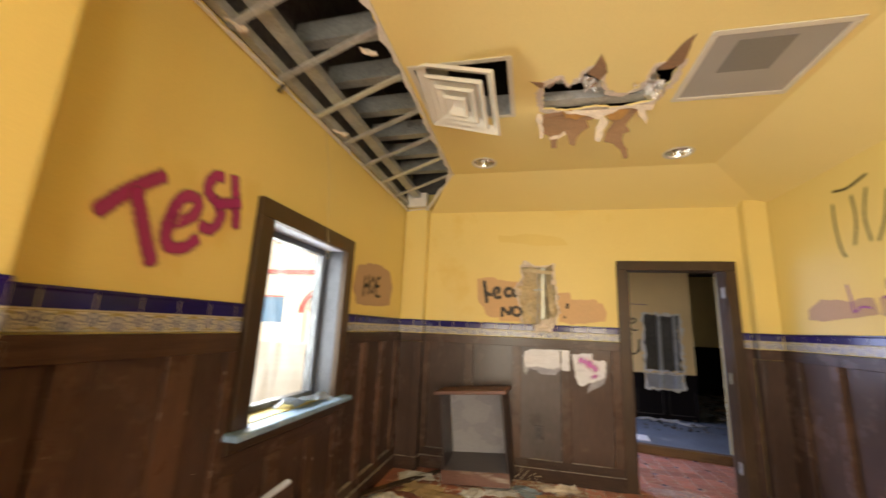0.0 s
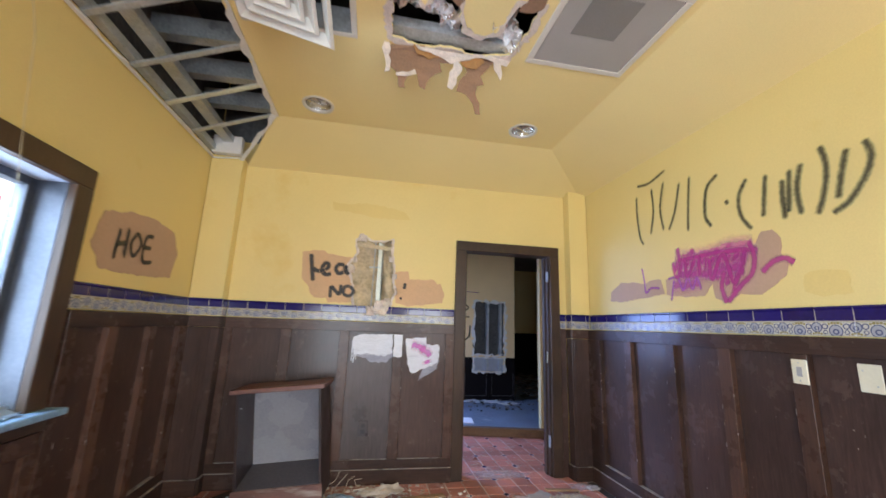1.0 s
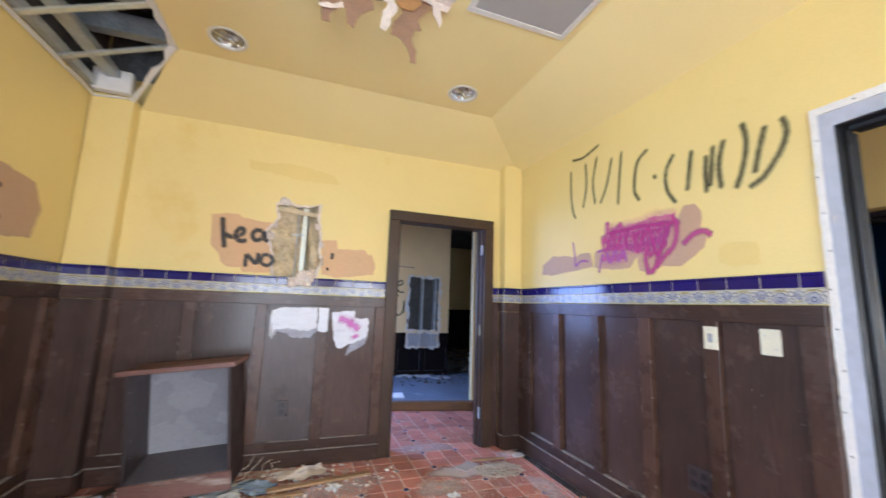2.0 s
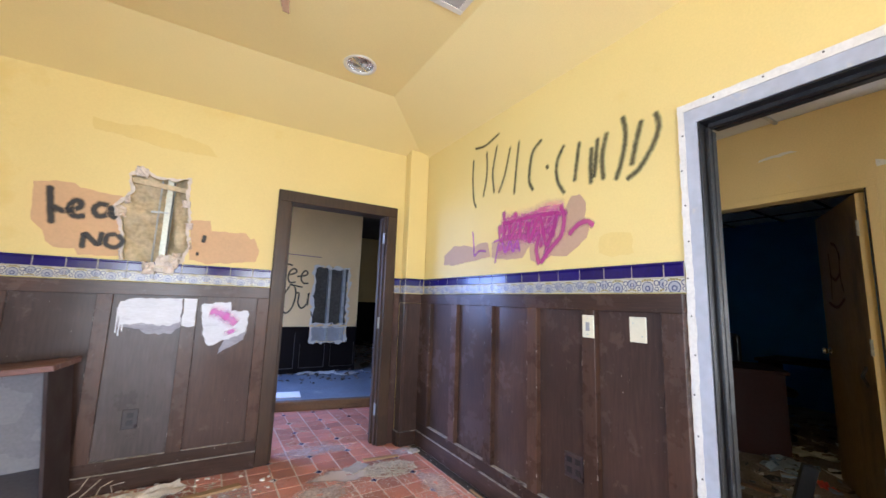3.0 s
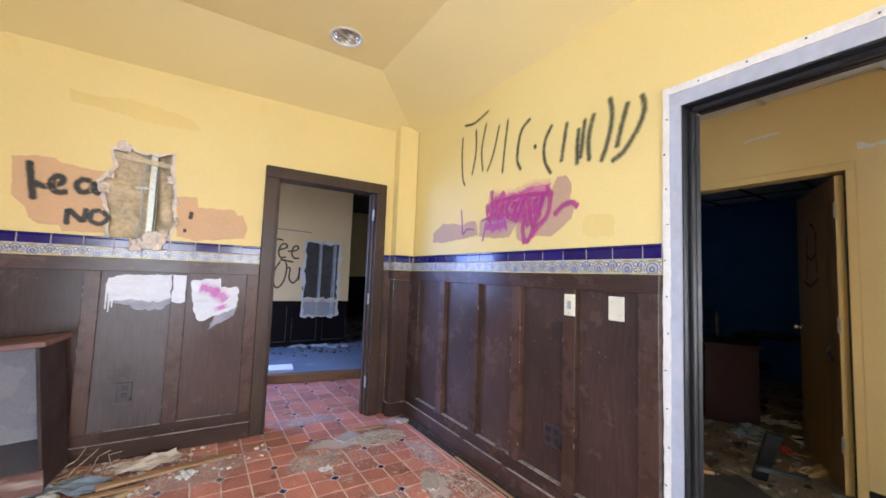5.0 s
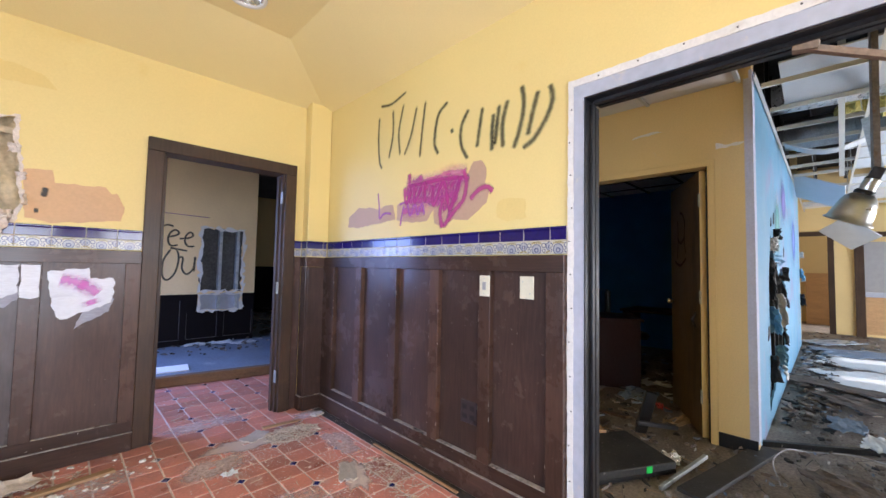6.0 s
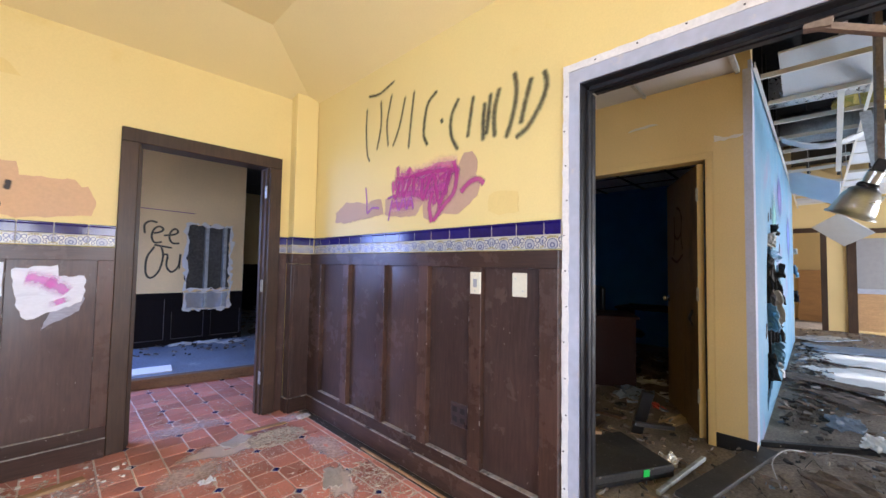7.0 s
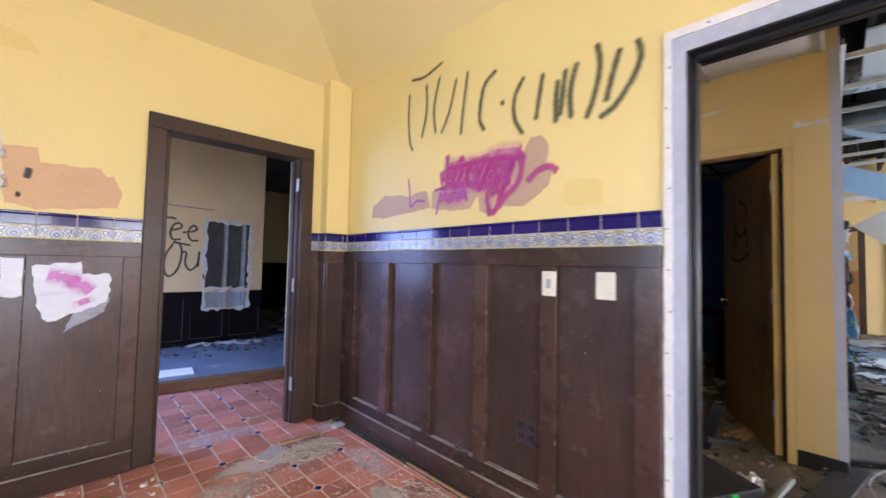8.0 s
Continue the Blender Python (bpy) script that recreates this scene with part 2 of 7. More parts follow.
def scroll_material():
    """White glazed tile with blue scrolls between ochre bands, in the tile's own space."""
    m = bpy.data.materials.new("painted_scroll_glaze")
    m.use_nodes = True
    n, l = m.node_tree.nodes, m.node_tree.links
    b = n["Principled BSDF"]
    co = n.new("ShaderNodeTexCoord")
    sep = n.new("ShaderNodeSeparateXYZ")
    l.new(co.outputs["Object"], sep.inputs[0])

    def op(kind, a, b2=None, c=None):
        x = n.new("ShaderNodeMath")
        x.operation = kind
        for i, v in enumerate((a, b2, c)):
            if v is None:
                continue
            if isinstance(v, (int, float)):
                x.inputs[i].default_value = v
            else:
                l.new(v, x.inputs[i])
        return x.outputs[0]

    X, Z = sep.outputs["X"], sep.outputs["Z"]

    def ring(cx, cz, r, w):
        d = op("SQRT", op("ADD", op("POWER", op("ABSOLUTE", op("SUBTRACT", X, cx)), 2.0), op("POWER", op("ABSOLUTE", op("SUBTRACT", Z, cz)), 2.0)))
        return op("LESS_THAN", op("ABSOLUTE", op("SUBTRACT", d, r)), w)

    def disc(cx, cz, r):
        d = op("SQRT", op("ADD", op("POWER", op("ABSOLUTE", op("SUBTRACT", X, cx)), 2.0), op("POWER", op("ABSOLUTE", op("SUBTRACT", Z, cz)), 2.0)))
        return op("LESS_THAN", d, r)

    pale, blue, gold = disc(0, -0.010, 0.024), ring(0, -0.010, 0.026, 0.0022), disc(0.0, 0.024, 0.005)
    for cx in (-0.076, 0.076):
        pale = op("MAXIMUM", pale, disc(cx, 0.006, 0.019))
        blue = op("MAXIMUM", blue, ring(cx, 0.006, 0.021, 0.0022))
    for cx, cz, r, w in ((0, -0.014, 0.010, 0.003), (-0.042, 0.010, 0.011, 0.0025), (0.042, 0.010, 0.011, 0.0025), (-0.042, -0.016, 0.008, 0.002), (0.042, -0.016, 0.008, 0.002), (-0.076, 0.002, 0.008, 0.0028), (0.076, 0.002, 0.008, 0.0028)):
        blue = op("MAXIMUM", blue, ring(cx, cz, r, w))
    for cx, cz, r in ((-0.012, 0.025, 0.006), (0.012, 0.025, 0.006), (-0.024, 0.021, 0.005), (0.024, 0.021, 0.005), (-0.060, -0.024, 0.005), (0.060, -0.024, 0.005), (-0.070, -0.020, 0.005), (0.070, -0.020, 0.005), (-0.048, -0.027, 0.003), (0.048, -0.027, 0.003)):
        gold = op("MAXIMUM", gold, disc(cx, cz, r))
    gold = op("MAXIMUM", gold, op("LESS_THAN", op("ABSOLUTE", op("SUBTRACT", Z, 0.0300)), 0.0010))

    def blend(fac, a, col):
        x = n.new("ShaderNodeMix")
        x.data_type = "RGBA"
        l.new(fac, x.inputs[0])
        if isinstance(a, tuple):
            x.inputs[6].default_value = (*a, 1)
        else:
            l.new(a, x.inputs[6])
        x.inputs[7].default_value = (*col, 1)
        return x.outputs[2]

    col = blend(pale, (0.54, 0.52, 0.46), (0.36, 0.37, 0.42))
    col = blend(blue, col, (0.09, 0.10, 0.19))
    col = blend(gold, col, (0.27, 0.22, 0.09))
    l.new(col, b.inputs["Base Color"])
    b.inputs["Roughness"].default_value = 0.22
    return m


M_SCROLL = scroll_material()


def spray_material(name, color, top=0.93, full=0.95):
    """Sprayed paint: dense in the middle of the stroke and grainy towards its sides (uv x runs across it)."""
    m = bpy.data.materials.new(name)
    m.use_nodes = True
    n, l = m.node_tree.nodes, m.node_tree.links
    b = n["Principled BSDF"]
    b.inputs["Base Color"].default_value = (*color, 1)
    b.inputs["Roughness"].default_value = 0.55
    uv = n.new("ShaderNodeUVMap")
    sep = n.new("ShaderNodeSeparateXYZ")
    l.new(uv.outputs[0], sep.inputs[0])
    geo = n.new("ShaderNodeNewGeometry")
    no = n.new("ShaderNodeTexNoise")
    no.inputs["Scale"].default_value, no.inputs["Detail"].default_value = 55.0, 6
    l.new(geo.outputs["Position"], no.inputs["Vector"])
    s = n.new("ShaderNodeMath")
    s.operation = "MULTIPLY_ADD"
    l.new(no.outputs["Fac"], s.inputs[0])
    s.inputs[1].default_value = 0.5
    l.new(sep.outputs["X"], s.inputs[2])
    r = n.new("ShaderNodeMapRange")
    r.interpolation_type = "SMOOTHSTEP"
    r.inputs["From Min"].default_value, r.inputs["From Max"].default_value = 0.36, full
    l.new(s.outputs[0], r.inputs["Value"])
    f = n.new("ShaderNodeMath")
    f.operation = "MULTIPLY"
    l.new(r.outputs[0], f.inputs[0])
    f.inputs[1].default_value = top
    l.new(f.outputs[0], b.inputs["Alpha"])
    return m


M_SPRAYK = spray_material("black_spray", (0.012, 0.011, 0.010))
M_SMEAR = spray_material("thin_magenta_smear", (0.55, 0.05, 0.36), 0.80, 1.35)
M_SPRAYB = spray_material("thin_black_spray", (0.014, 0.012, 0.010), 0.86, 1.15)
M_SPRAYP = spray_material("magenta_spray", (0.36, 0.010, 0.16), 0.94, 1.0)
M_SPRAYV = spray_material("magenta_purple_spray", (0.40, 0.025, 0.20), 0.90, 1.15)
M_SPRAYS = spray_material("soft_pink_overspray", (0.52, 0.07, 0.30), 0.72, 1.3)
M_SPRAYU = spray_material("purple_spray", (0.33, 0.05, 0.36), 0.80, 1.15)

# ---- building tools ----
from mathutils.geometry import tessellate_polygon

XL, XR, YF, YB = -1.25, 2.30, 4.40, -1.80
ZC, ZW = 2.89, 2.68
SHARED = {}


def mesh_of(name, bm, material):
    bmesh.ops.recalc_face_normals(bm, faces=bm.faces[:])
    me = bpy.data.meshes.new(name)
    bm.to_mesh(me)
    bm.free()
    me.materials.append(material)
    return me


def part(name, bm, material, parent=None, label=""):
    ob = new(name, mesh_of(name, bm, material))
    if parent:
        ob.parent = parent
    if label:
        tagged(ob, label)
    return ob


def thing(name, label, category, place=(0, 0, 0), group="", kind=""):
    ob = new(name)
    ob.empty_display_size = 0.1
    ob.location = place
    return tagged(ob, label, category, group, kind)


def solo(name, bm, material, label, category, group="", kind="", place=None):
    ob = part(name, bm, material)
    if place:
        ob.location = place
    return tagged(ob, label, category, group, kind)


def piece(name, key, make, material, parent, loc, rot=(0, 0, 0)):
    """One of many alike pieces: objects of their own on one mesh."""
    if key not in SHARED:
        SHARED[key] = mesh_of(name, make(), material)
    ob = new(name, SHARED[key])
    ob.parent = parent
    ob.location, ob.rotation_euler = loc, rot
    return ob


def box(bm, x0, y0, z0, x1, y1, z1, bevel=0.0, m=None):
    vs = [bm.verts.new((x, y, z)) for x in (x0, x1) for y in (y0, y1) for z in (z0, z1)]
    fs = [bm.faces.new([vs[i] for i in q]) for q in ((0, 1, 3, 2), (4, 6, 7, 5), (0, 4, 5, 1), (2, 3, 7, 6), (0, 2, 6, 4), (1, 5, 7, 3))]
    if bevel:
        es = list({e for f in fs for e in f.edges})
        got = bmesh.ops.bevel(bm, geom=es, offset=bevel, segments=1, affect="EDGES", profile=0.5)
        vs = list({v for f in got["faces"] for v in f.verts} | {v for v in vs if v.is_valid})
    if m is not None:
        bmesh.ops.transform(bm, matrix=m, verts=[v for v in vs if v.is_valid])
    return bm


def boxed(x0, y0, z0, x1, y1, z1, bevel=0.0, m=None):
    return box(bmesh.new(), min(x0, x1), min(y0, y1), min(z0, z1), max(x0, x1), max(y0, y1), max(z0, z1), bevel, m)


def plate(outer, holes, depth, place, bm=None):
    """A flat sheet with holes: 2D loops, laid into the world by place(u, v, w); w runs from 0 to depth."""
    bm = bm or bmesh.new()
    loops = [list(outer)] + [list(h) for h in holes]
    flat = [p for lp in loops for p in lp]
    tris = tessellate_polygon([[Vector((u, v, 0)) for u, v in lp] for lp in loops])
    lo = [bm.verts.new(place(u, v, 0)) for u, v in flat]
    hi = [bm.verts.new(place(u, v, depth)) for u, v in flat]
    for a, b, c in tris:
        bm.faces.new((lo[a], lo[b], lo[c]))
        bm.faces.new((hi[c], hi[b], hi[a]))
    i = 0
    for lp in loops:
        k = len(lp)
        for j in range(k):
            a, b = i + j, i + (j + 1) % k
            bm.faces.new((lo[a], lo[b], hi[b], hi[a]))
        i += k
    return bm


def slab(poly, dz, bm=None):
    bm = bm or bmesh.new()
    lo = [bm.verts.new(p) for p in poly]
    hi = [bm.verts.new(Vector(p) + Vector(dz)) for p in poly]
    bm.faces.new(lo)
    bm.faces.new(hi[::-1])
    k = len(poly)
    for j in range(k):
        bm.faces.new((lo[j], lo[(j + 1) % k], hi[(j + 1) % k], hi[j]))
    return bm


def rect(u0, v0, u1, v1):
    return [(u0, v0), (u1, v0), (u1, v1), (u0, v1)]


def jagged(loop, amount, step, seed):
    """Breaks each side of a loop into uneven bits."""
    rng = random.Random(seed)
    out = []
    for i, a in enumerate(loop):
        b = loop[(i + 1) % len(loop)]
        n = max(1, int(math.dist(a, b) / step))
        for k in range(n):
            f = k / n
            j = amount if k else amount * 0.4
            out.append((a[0] + (b[0] - a[0]) * f + rng.uniform(-j, j), a[1] + (b[1] - a[1]) * f + rng.uniform(-j, j)))
    return out


def tube(bm, pts, r, sides=6):
    """A round bar along a line of points."""
    pts = [Vector(p) for p in pts]
    rings = []
    for i, p in enumerate(pts):
        d = (pts[min(i + 1, len(pts) - 1)] - pts[max(i - 1, 0)]).normalized()
        s = d.cross(Vector((0, 0, 1)) if abs(d.z) < 0.9 else Vector((1, 0, 0))).normalized()
        t = d.cross(s)
        rings.append([bm.verts.new(p + (s * math.cos(a) + t * math.sin(a)) * r) for a in (2 * math.pi * k / sides for k in range(sides))])
    for a, b in zip(rings, rings[1:]):
        for k in range(sides):
            bm.faces.new((a[k], a[(k + 1) % sides], b[(k + 1) % sides], b[k]))
    bm.faces.new(rings[0][::-1])
    bm.faces.new(rings[-1])
    return bm


def lathe(bm, profile, sides=24, m=None):
    """A turned shape round z from (radius, height) pairs."""
    rings = []
    for r, z in profile:
        rings.append([bm.verts.new((r * math.cos(2 * math.pi * k / sides), r * math.sin(2 * math.pi * k / sides), z)) for k in range(sides)])
    for a, b in zip(rings, rings[1:]):
        for k in range(sides):
            bm.faces.new((a[k], a[(k + 1) % sides], b[(k + 1) % sides], b[k]))
    if m is not None:
        bmesh.ops.transform(bm, matrix=m, verts=[v for r in rings for v in r])
    return bm


def bar(bm, a, b, w, h):
    """A square-edged bar from a to b, w wide and h deep."""
    a, b = Vector(a), Vector(b)
    d = b - a
    m = Matrix.Translation((a + b) / 2) @ d.to_track_quat("Y", "Z").to_matrix().to_4x4()
    return box(bm, -w / 2, -d.length / 2, -h / 2, w / 2, d.length / 2, h / 2, 0, m)


# sheets in the planes of the walls
def north(y):
    return lambda u, v, w: (u, y + w, v)


def east(x):
    return lambda u, v, w: (x + w, u, v)


def west(x):
    return lambda u, v, w: (x - w, u, v)


def flat(z):
    return lambda u, v, w: (u, v, z + w)

# ---- the yellow room: walls, ceiling, floor ----
HOLE_N = jagged([(0.05, 1.455), (0.36, 1.46), (0.375, 1.54), (0.405, 1.60), (0.38, 1.69), (0.385, 1.81), (0.355, 1.95), (0.355, 2.085), (0.29, 2.06), (0.16, 2.06), (0.10, 2.10), (0.03, 2.055), (0.06, 1.94), (0.01, 1.87), (-0.03, 1.81), (0.0, 1.75), (0.035, 1.64), (0.04, 1.52)], 0.007, 0.022, 4)
OUTER_N = [(XL - 0.2, 0), (1.06, 0), (1.06, 2.055), (1.945, 2.055), (1.945, 0), (XR + 0.13, 0), (XR + 0.13, 3.0), (XL - 0.2, 3.0)]
wall_north = solo("wall_north", plate(OUTER_N, [HOLE_N], 0.02, north(YF + 0.012)), M_YELLOW, "yellow painted drywall with a hole broken through it", "wall", kind="structure")
part("wall_back_board", plate([(XL - 0.2, 0), (1.06, 0), (1.06, 2.055), (1.945, 2.055), (1.945, 0), (XR + 0.13, 0), (XR + 0.13, 3.6), (XL - 0.2, 3.6)], [], 0.02, north(YF + 0.125)), M_OCHRE, wall_north)
OPEN_Y0, OPEN_Y1, OPEN_Z = 0.30, 1.875, 2.065
wall_east = solo("wall_east", plate([(YB - 0.1, 0), (OPEN_Y0, 0), (OPEN_Y0, OPEN_Z), (OPEN_Y1, OPEN_Z), (OPEN_Y1, 0), (YF + 0.012, 0), (YF + 0.012, 3.6), (YB - 0.1, 3.6)], [], 0.115, east(XR + 0.01)), M_YELLOW, "yellow painted drywall with a wide stripped opening", "wall", kind="structure")
WIN = (2.02, 0.88, 2.90, 1.93)
wall_west = solo("wall_west", plate([(YB - 0.1, 0), (YF + 0.012, 0), (YF + 0.012, 3.6), (YB - 0.1, 3.6)], [rect(*WIN)], 0.22, west(XL - 0.01)), M_YELLOW, "yellow painted wall with a window", "wall", kind="structure")
# closes the room out of view; its doorway and window are made up
wall_south = solo("wall_south", plate([(XL, 0), (XR + 0.01, 0), (XR + 0.01, 3.6), (XL, 3.6)], [rect(-1.10, 0.001, 0.45, 2.05), rect(1.10, 0.83, 2.14, 2.07)], 0.15, lambda u, v, w: (u, YB - w, v)), M_YELLOW, "unseen yellow front wall with openings added for light", "wall", kind="structure")

VA, VB = (-0.57, 2.19, 0.0, 2.78), (1.02, 2.17, 1.62, 2.75)
TORN = [(0.20, 2.50), (0.30, 2.42), (0.36, 2.52), (0.46, 2.36), (0.52, 2.40), (0.58, 2.62), (0.70, 2.66), (0.80, 2.60), (0.82, 2.40), (0.93, 2.38), (0.94, 2.56), (0.90, 2.74), (0.72, 2.80), (0.55, 2.76), (0.36, 2.79), (0.21, 2.74)]
TORN = jagged(TORN, 0.010, 0.03, 8)
FX0, FX1, FY0, FY1 = -0.65, 1.69, -1.1, 3.80
ceil_edge = [(FX0, FY1)] + [(FX0 + random.Random(i).uniform(-0.012, 0.022), 3.80 - 0.08 * i) for i in range(1, 37)] + [(FX0, FY0)]
holes = [rect(*VA), rect(*VB), TORN]
for lx, ly in ((-0.29, 3.56), (1.315, 3.55)):
    holes.append([(lx + 0.098 * math.cos(a * math.pi / 12), ly + 0.098 * math.sin(a * math.pi / 12)) for a in range(24)])
bm = plate(ceil_edge + [(FX1, FY0), (FX1, FY1)], holes, 0.014, flat(ZC))
UP = (0, 0, 0.014)
slab([(FX1, FY0, ZC), (FX1, FY1, ZC), (XR + 0.01, YF + 0.012, ZW), (XR + 0.01, YB, ZW)], UP, bm)
slab([(FX0, FY1, ZC), (FX1, FY1, ZC), (XR + 0.01, YF + 0.012, ZW), (-1.0, YF + 0.012, ZW)], UP, bm)
slab([(FX0, FY0, ZC), (FX1, FY0, ZC), (XR + 0.01, YB, ZW), (XL, YB, ZW)], UP, bm)
slab([(FX0, FY0, ZC), (FX0, 0.55, ZC), (XL, 0.62, ZW), (XL, YB, ZW)], UP, bm)
ceiling = solo("ceiling", bm, M_CEIL, "yellow tray ceiling with a long stripped strip and a torn hole", "ceiling", kind="structure")

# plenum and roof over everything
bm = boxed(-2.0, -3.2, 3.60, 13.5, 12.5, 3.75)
roof = solo("roof_deck", bm, M_VOID, "dark roof deck over the open ceiling", "roof", kind="structure")

# floor of the room and of the passage behind the door: mortar bed
floor_a = solo("floor", boxed(XL - 0.22, YB - 0.15, -0.12, XR + 0.06, 6.35, -0.0035), M_FGROUT, "red tile floor with small blue tiles and pale joints", "floor", kind="structure")
ground_hall = solo("floor_hall", boxed(XR + 0.06, -3.6, -0.12, 13.0, 5.78, 0.0), M_DIRT, "littered bare slab of the hall", "floor", kind="structure")

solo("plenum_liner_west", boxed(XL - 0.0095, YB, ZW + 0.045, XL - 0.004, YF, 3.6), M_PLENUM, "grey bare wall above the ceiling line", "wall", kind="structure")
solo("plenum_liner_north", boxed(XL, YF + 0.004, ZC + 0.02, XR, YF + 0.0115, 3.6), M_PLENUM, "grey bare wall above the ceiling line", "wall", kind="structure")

# pilasters in the corners
def pilaster(name, x0, x1, y0, y1):
    return solo(name, boxed(x0, y0, 0, x1, y1, ZW + 0.03, 0.004), M_YELLOW, "yellow corner pilaster", "pilaster", kind="structure")


pil_w = pilaster("pilaster_west", XL - 0.005, -1.0, 4.285, YF + 0.01)
pil_e = pilaster("pilaster_east", 2.11, XR + 0.005, 4.30, YF + 0.01)
pil_s = pilaster("pilaster_south", XL - 0.005, -1.0, 0.60, 0.895)

# stripped opening in the east wall: torn bead, grey compound, black steel angles
bm = bmesh.new()
rim = [(1.95, 0.0), (1.955, 1.0), (1.95, 2.163), (OPEN_Y0 - 0.08, 2.163), (OPEN_Y0 - 0.08, 2.128), (1.925, 2.128), (1.922, 1.0), (1.925, 0.0)]
opening = thing("stripped_opening", "wide opening with exposed white drywall edge and black steel frame", "door frame", (XR, 1.1, 0), kind="structure")


def under(ob, parent):
    ob.parent = parent
    ob.matrix_parent_inverse = Matrix.Translation(-Vector(parent.location))
    return ob


under(part("drywall_edge", plate(jagged(rim, 0.0028, 0.03, 3), [], 0.012, east(XR - 0.004)), M_WHITE), opening)
under(part("joint_compound", plate([(1.924, 0), (1.924, 2.127), (OPEN_Y0 - 0.05, 2.127), (OPEN_Y0 - 0.05, 2.066), (1.876, 2.066), (1.876, 0)], [], 0.012, east(XR - 0.002)), M_BEAD), opening)
for k in range(13):
    under(part("nail_head", boxed(XR - 0.0062, 1.935 + 0.006 * (k % 3 - 1), 0.12 + 0.158 * k, XR - 0.0038, 1.941 + 0.006 * (k % 3 - 1), 0.126 + 0.158 * k), M_DARKMETAL), opening)
for k in range(9):
    under(part("nail_head", boxed(XR - 0.0062, 1.80 - 0.17 * k, 2.142 + 0.004 * (k % 3), XR - 0.0038, 1.806 - 0.17 * k, 2.148 + 0.004 * (k % 3)), M_DARKMETAL), opening)
for y in (OPEN_Y1, OPEN_Y0):
    s = -1 if y > 1 else 1
    under(part("steel_jamb", boxed(XR + 0.004, y, 0, XR + 0.125, y + s * 0.006, OPEN_Z), M_DARKMETAL), opening)
    under(part("steel_stop", boxed(XR + 0.05, y, 0, XR + 0.075, y + s * 0.022, OPEN_Z - 0.02, 0.002), M_DARKMETAL), opening)
    under(part("steel_stop", boxed(XR + 0.10, y, 0, XR + 0.135, y + s * 0.016, OPEN_Z - 0.02, 0.002), M_DARKMETAL), opening)
under(part("steel_head", boxed(XR + 0.004, OPEN_Y0, OPEN_Z - 0.006, XR + 0.125, OPEN_Y1 - 0.006, OPEN_Z + 0.002), M_DARKMETAL), opening)
under(part("steel_stop", boxed(XR + 0.05, OPEN_Y0 + 0.02, OPEN_Z - 0.024, XR + 0.075, OPEN_Y1 - 0.022, OPEN_Z - 0.004, 0.002), M_DARKMETAL), opening)
under(part("steel_stop", boxed(XR + 0.10, OPEN_Y0 + 0.02, OPEN_Z - 0.018, XR + 0.135, OPEN_Y1 - 0.022, OPEN_Z - 0.004, 0.002), M_DARKMETAL), opening)

# doorway in the north wall: brown casing, jambs
door_n = thing("door_1", "dark brown doorway casing with a missing leaf and bare hinges", "door frame", (1.5, YF, 0), kind="structure")
for x0, x1 in ((0.975, 1.07), (1.935, 2.03)):
    under(part("casing", boxed(x0, YF - 0.022, 0, x1, YF + 0.012, 2.034, 0.004), M_CASE), door_n)
under(part("head_casing", boxed(0.975, YF - 0.022, 2.034, 2.03, YF + 0.012, 2.128, 0.004), M_CASE), door_n)
for x0, x1 in ((1.06, 1.085), (1.92, 1.945)):
    under(part("jamb", boxed(x0, YF + 0.012, 0, x1, YF + 0.145, 2.035), M_CASE), door_n)
for x0, x1 in ((1.085, 1.10), (1.905, 1.92)):
    under(part("door_stop", boxed(x0, YF + 0.06, 0, x1, YF + 0.10, 2.02), M_CASE), door_n)
under(part("head_jamb", boxed(1.06, YF + 0.012, 2.035, 1.945, YF + 0.145, 2.055), M_CASE), door_n)
for z, tilt in ((1.83, 0), (1.05, 35), (0.30, 0)):
    bm = boxed(-0.003, -0.04, -0.05, 0.0, 0.0, 0.05)
    tube(bm, [(0, 0, -0.05), (0, 0, 0.05)], 0.006, 8)
    h = under(part("hinge", bm, M_STEEL, label="bare steel hinge"), door_n)
    h.matrix_basis = pose(1.917, YF + 0.03, z, 0, 0, -tilt)

M_BEIGE = mat("cream_paint", (0.86, 0.66, 0.36), 0.65, vary=0.08, scale=2, fine=90, bump=0.08)
# ---- the passage and the room behind the door ----
wall_p = solo("wall_passage", plate([(-0.6, -0.1), (2.775, -0.1), (2.775, 3.6), (-0.6, 3.6)], [jagged(rect(2.02, 0.84, 2.58, 1.76), 0.022, 0.05, 5), jagged(rect(2.02, 0.56, 2.57, 0.80), 0.014, 0.05, 6)], 0.016, north(7.54)), M_BEIGE, "cream wall broken open to its studs", "wall", kind="structure")
part("wall_backing", boxed(-0.6, 7.66, -0.1, 2.775, 7.68, 3.6), M_PLENUM, wall_p)
part("wall_end", boxed(2.755, 7.556, -0.1, 2.775, 7.66, 3.6), M_OCHRE, wall_p)
for x in (1.55, 2.26, 2.50):
    part("stud", boxed(x, 7.558, 0.1, x + 0.04, 7.65, 3.4), M_STEEL, wall_p)
part("grey_board", boxed(1.98, 7.60, 0.5, 2.62, 7.61, 0.83), M_BEAD, wall_p)
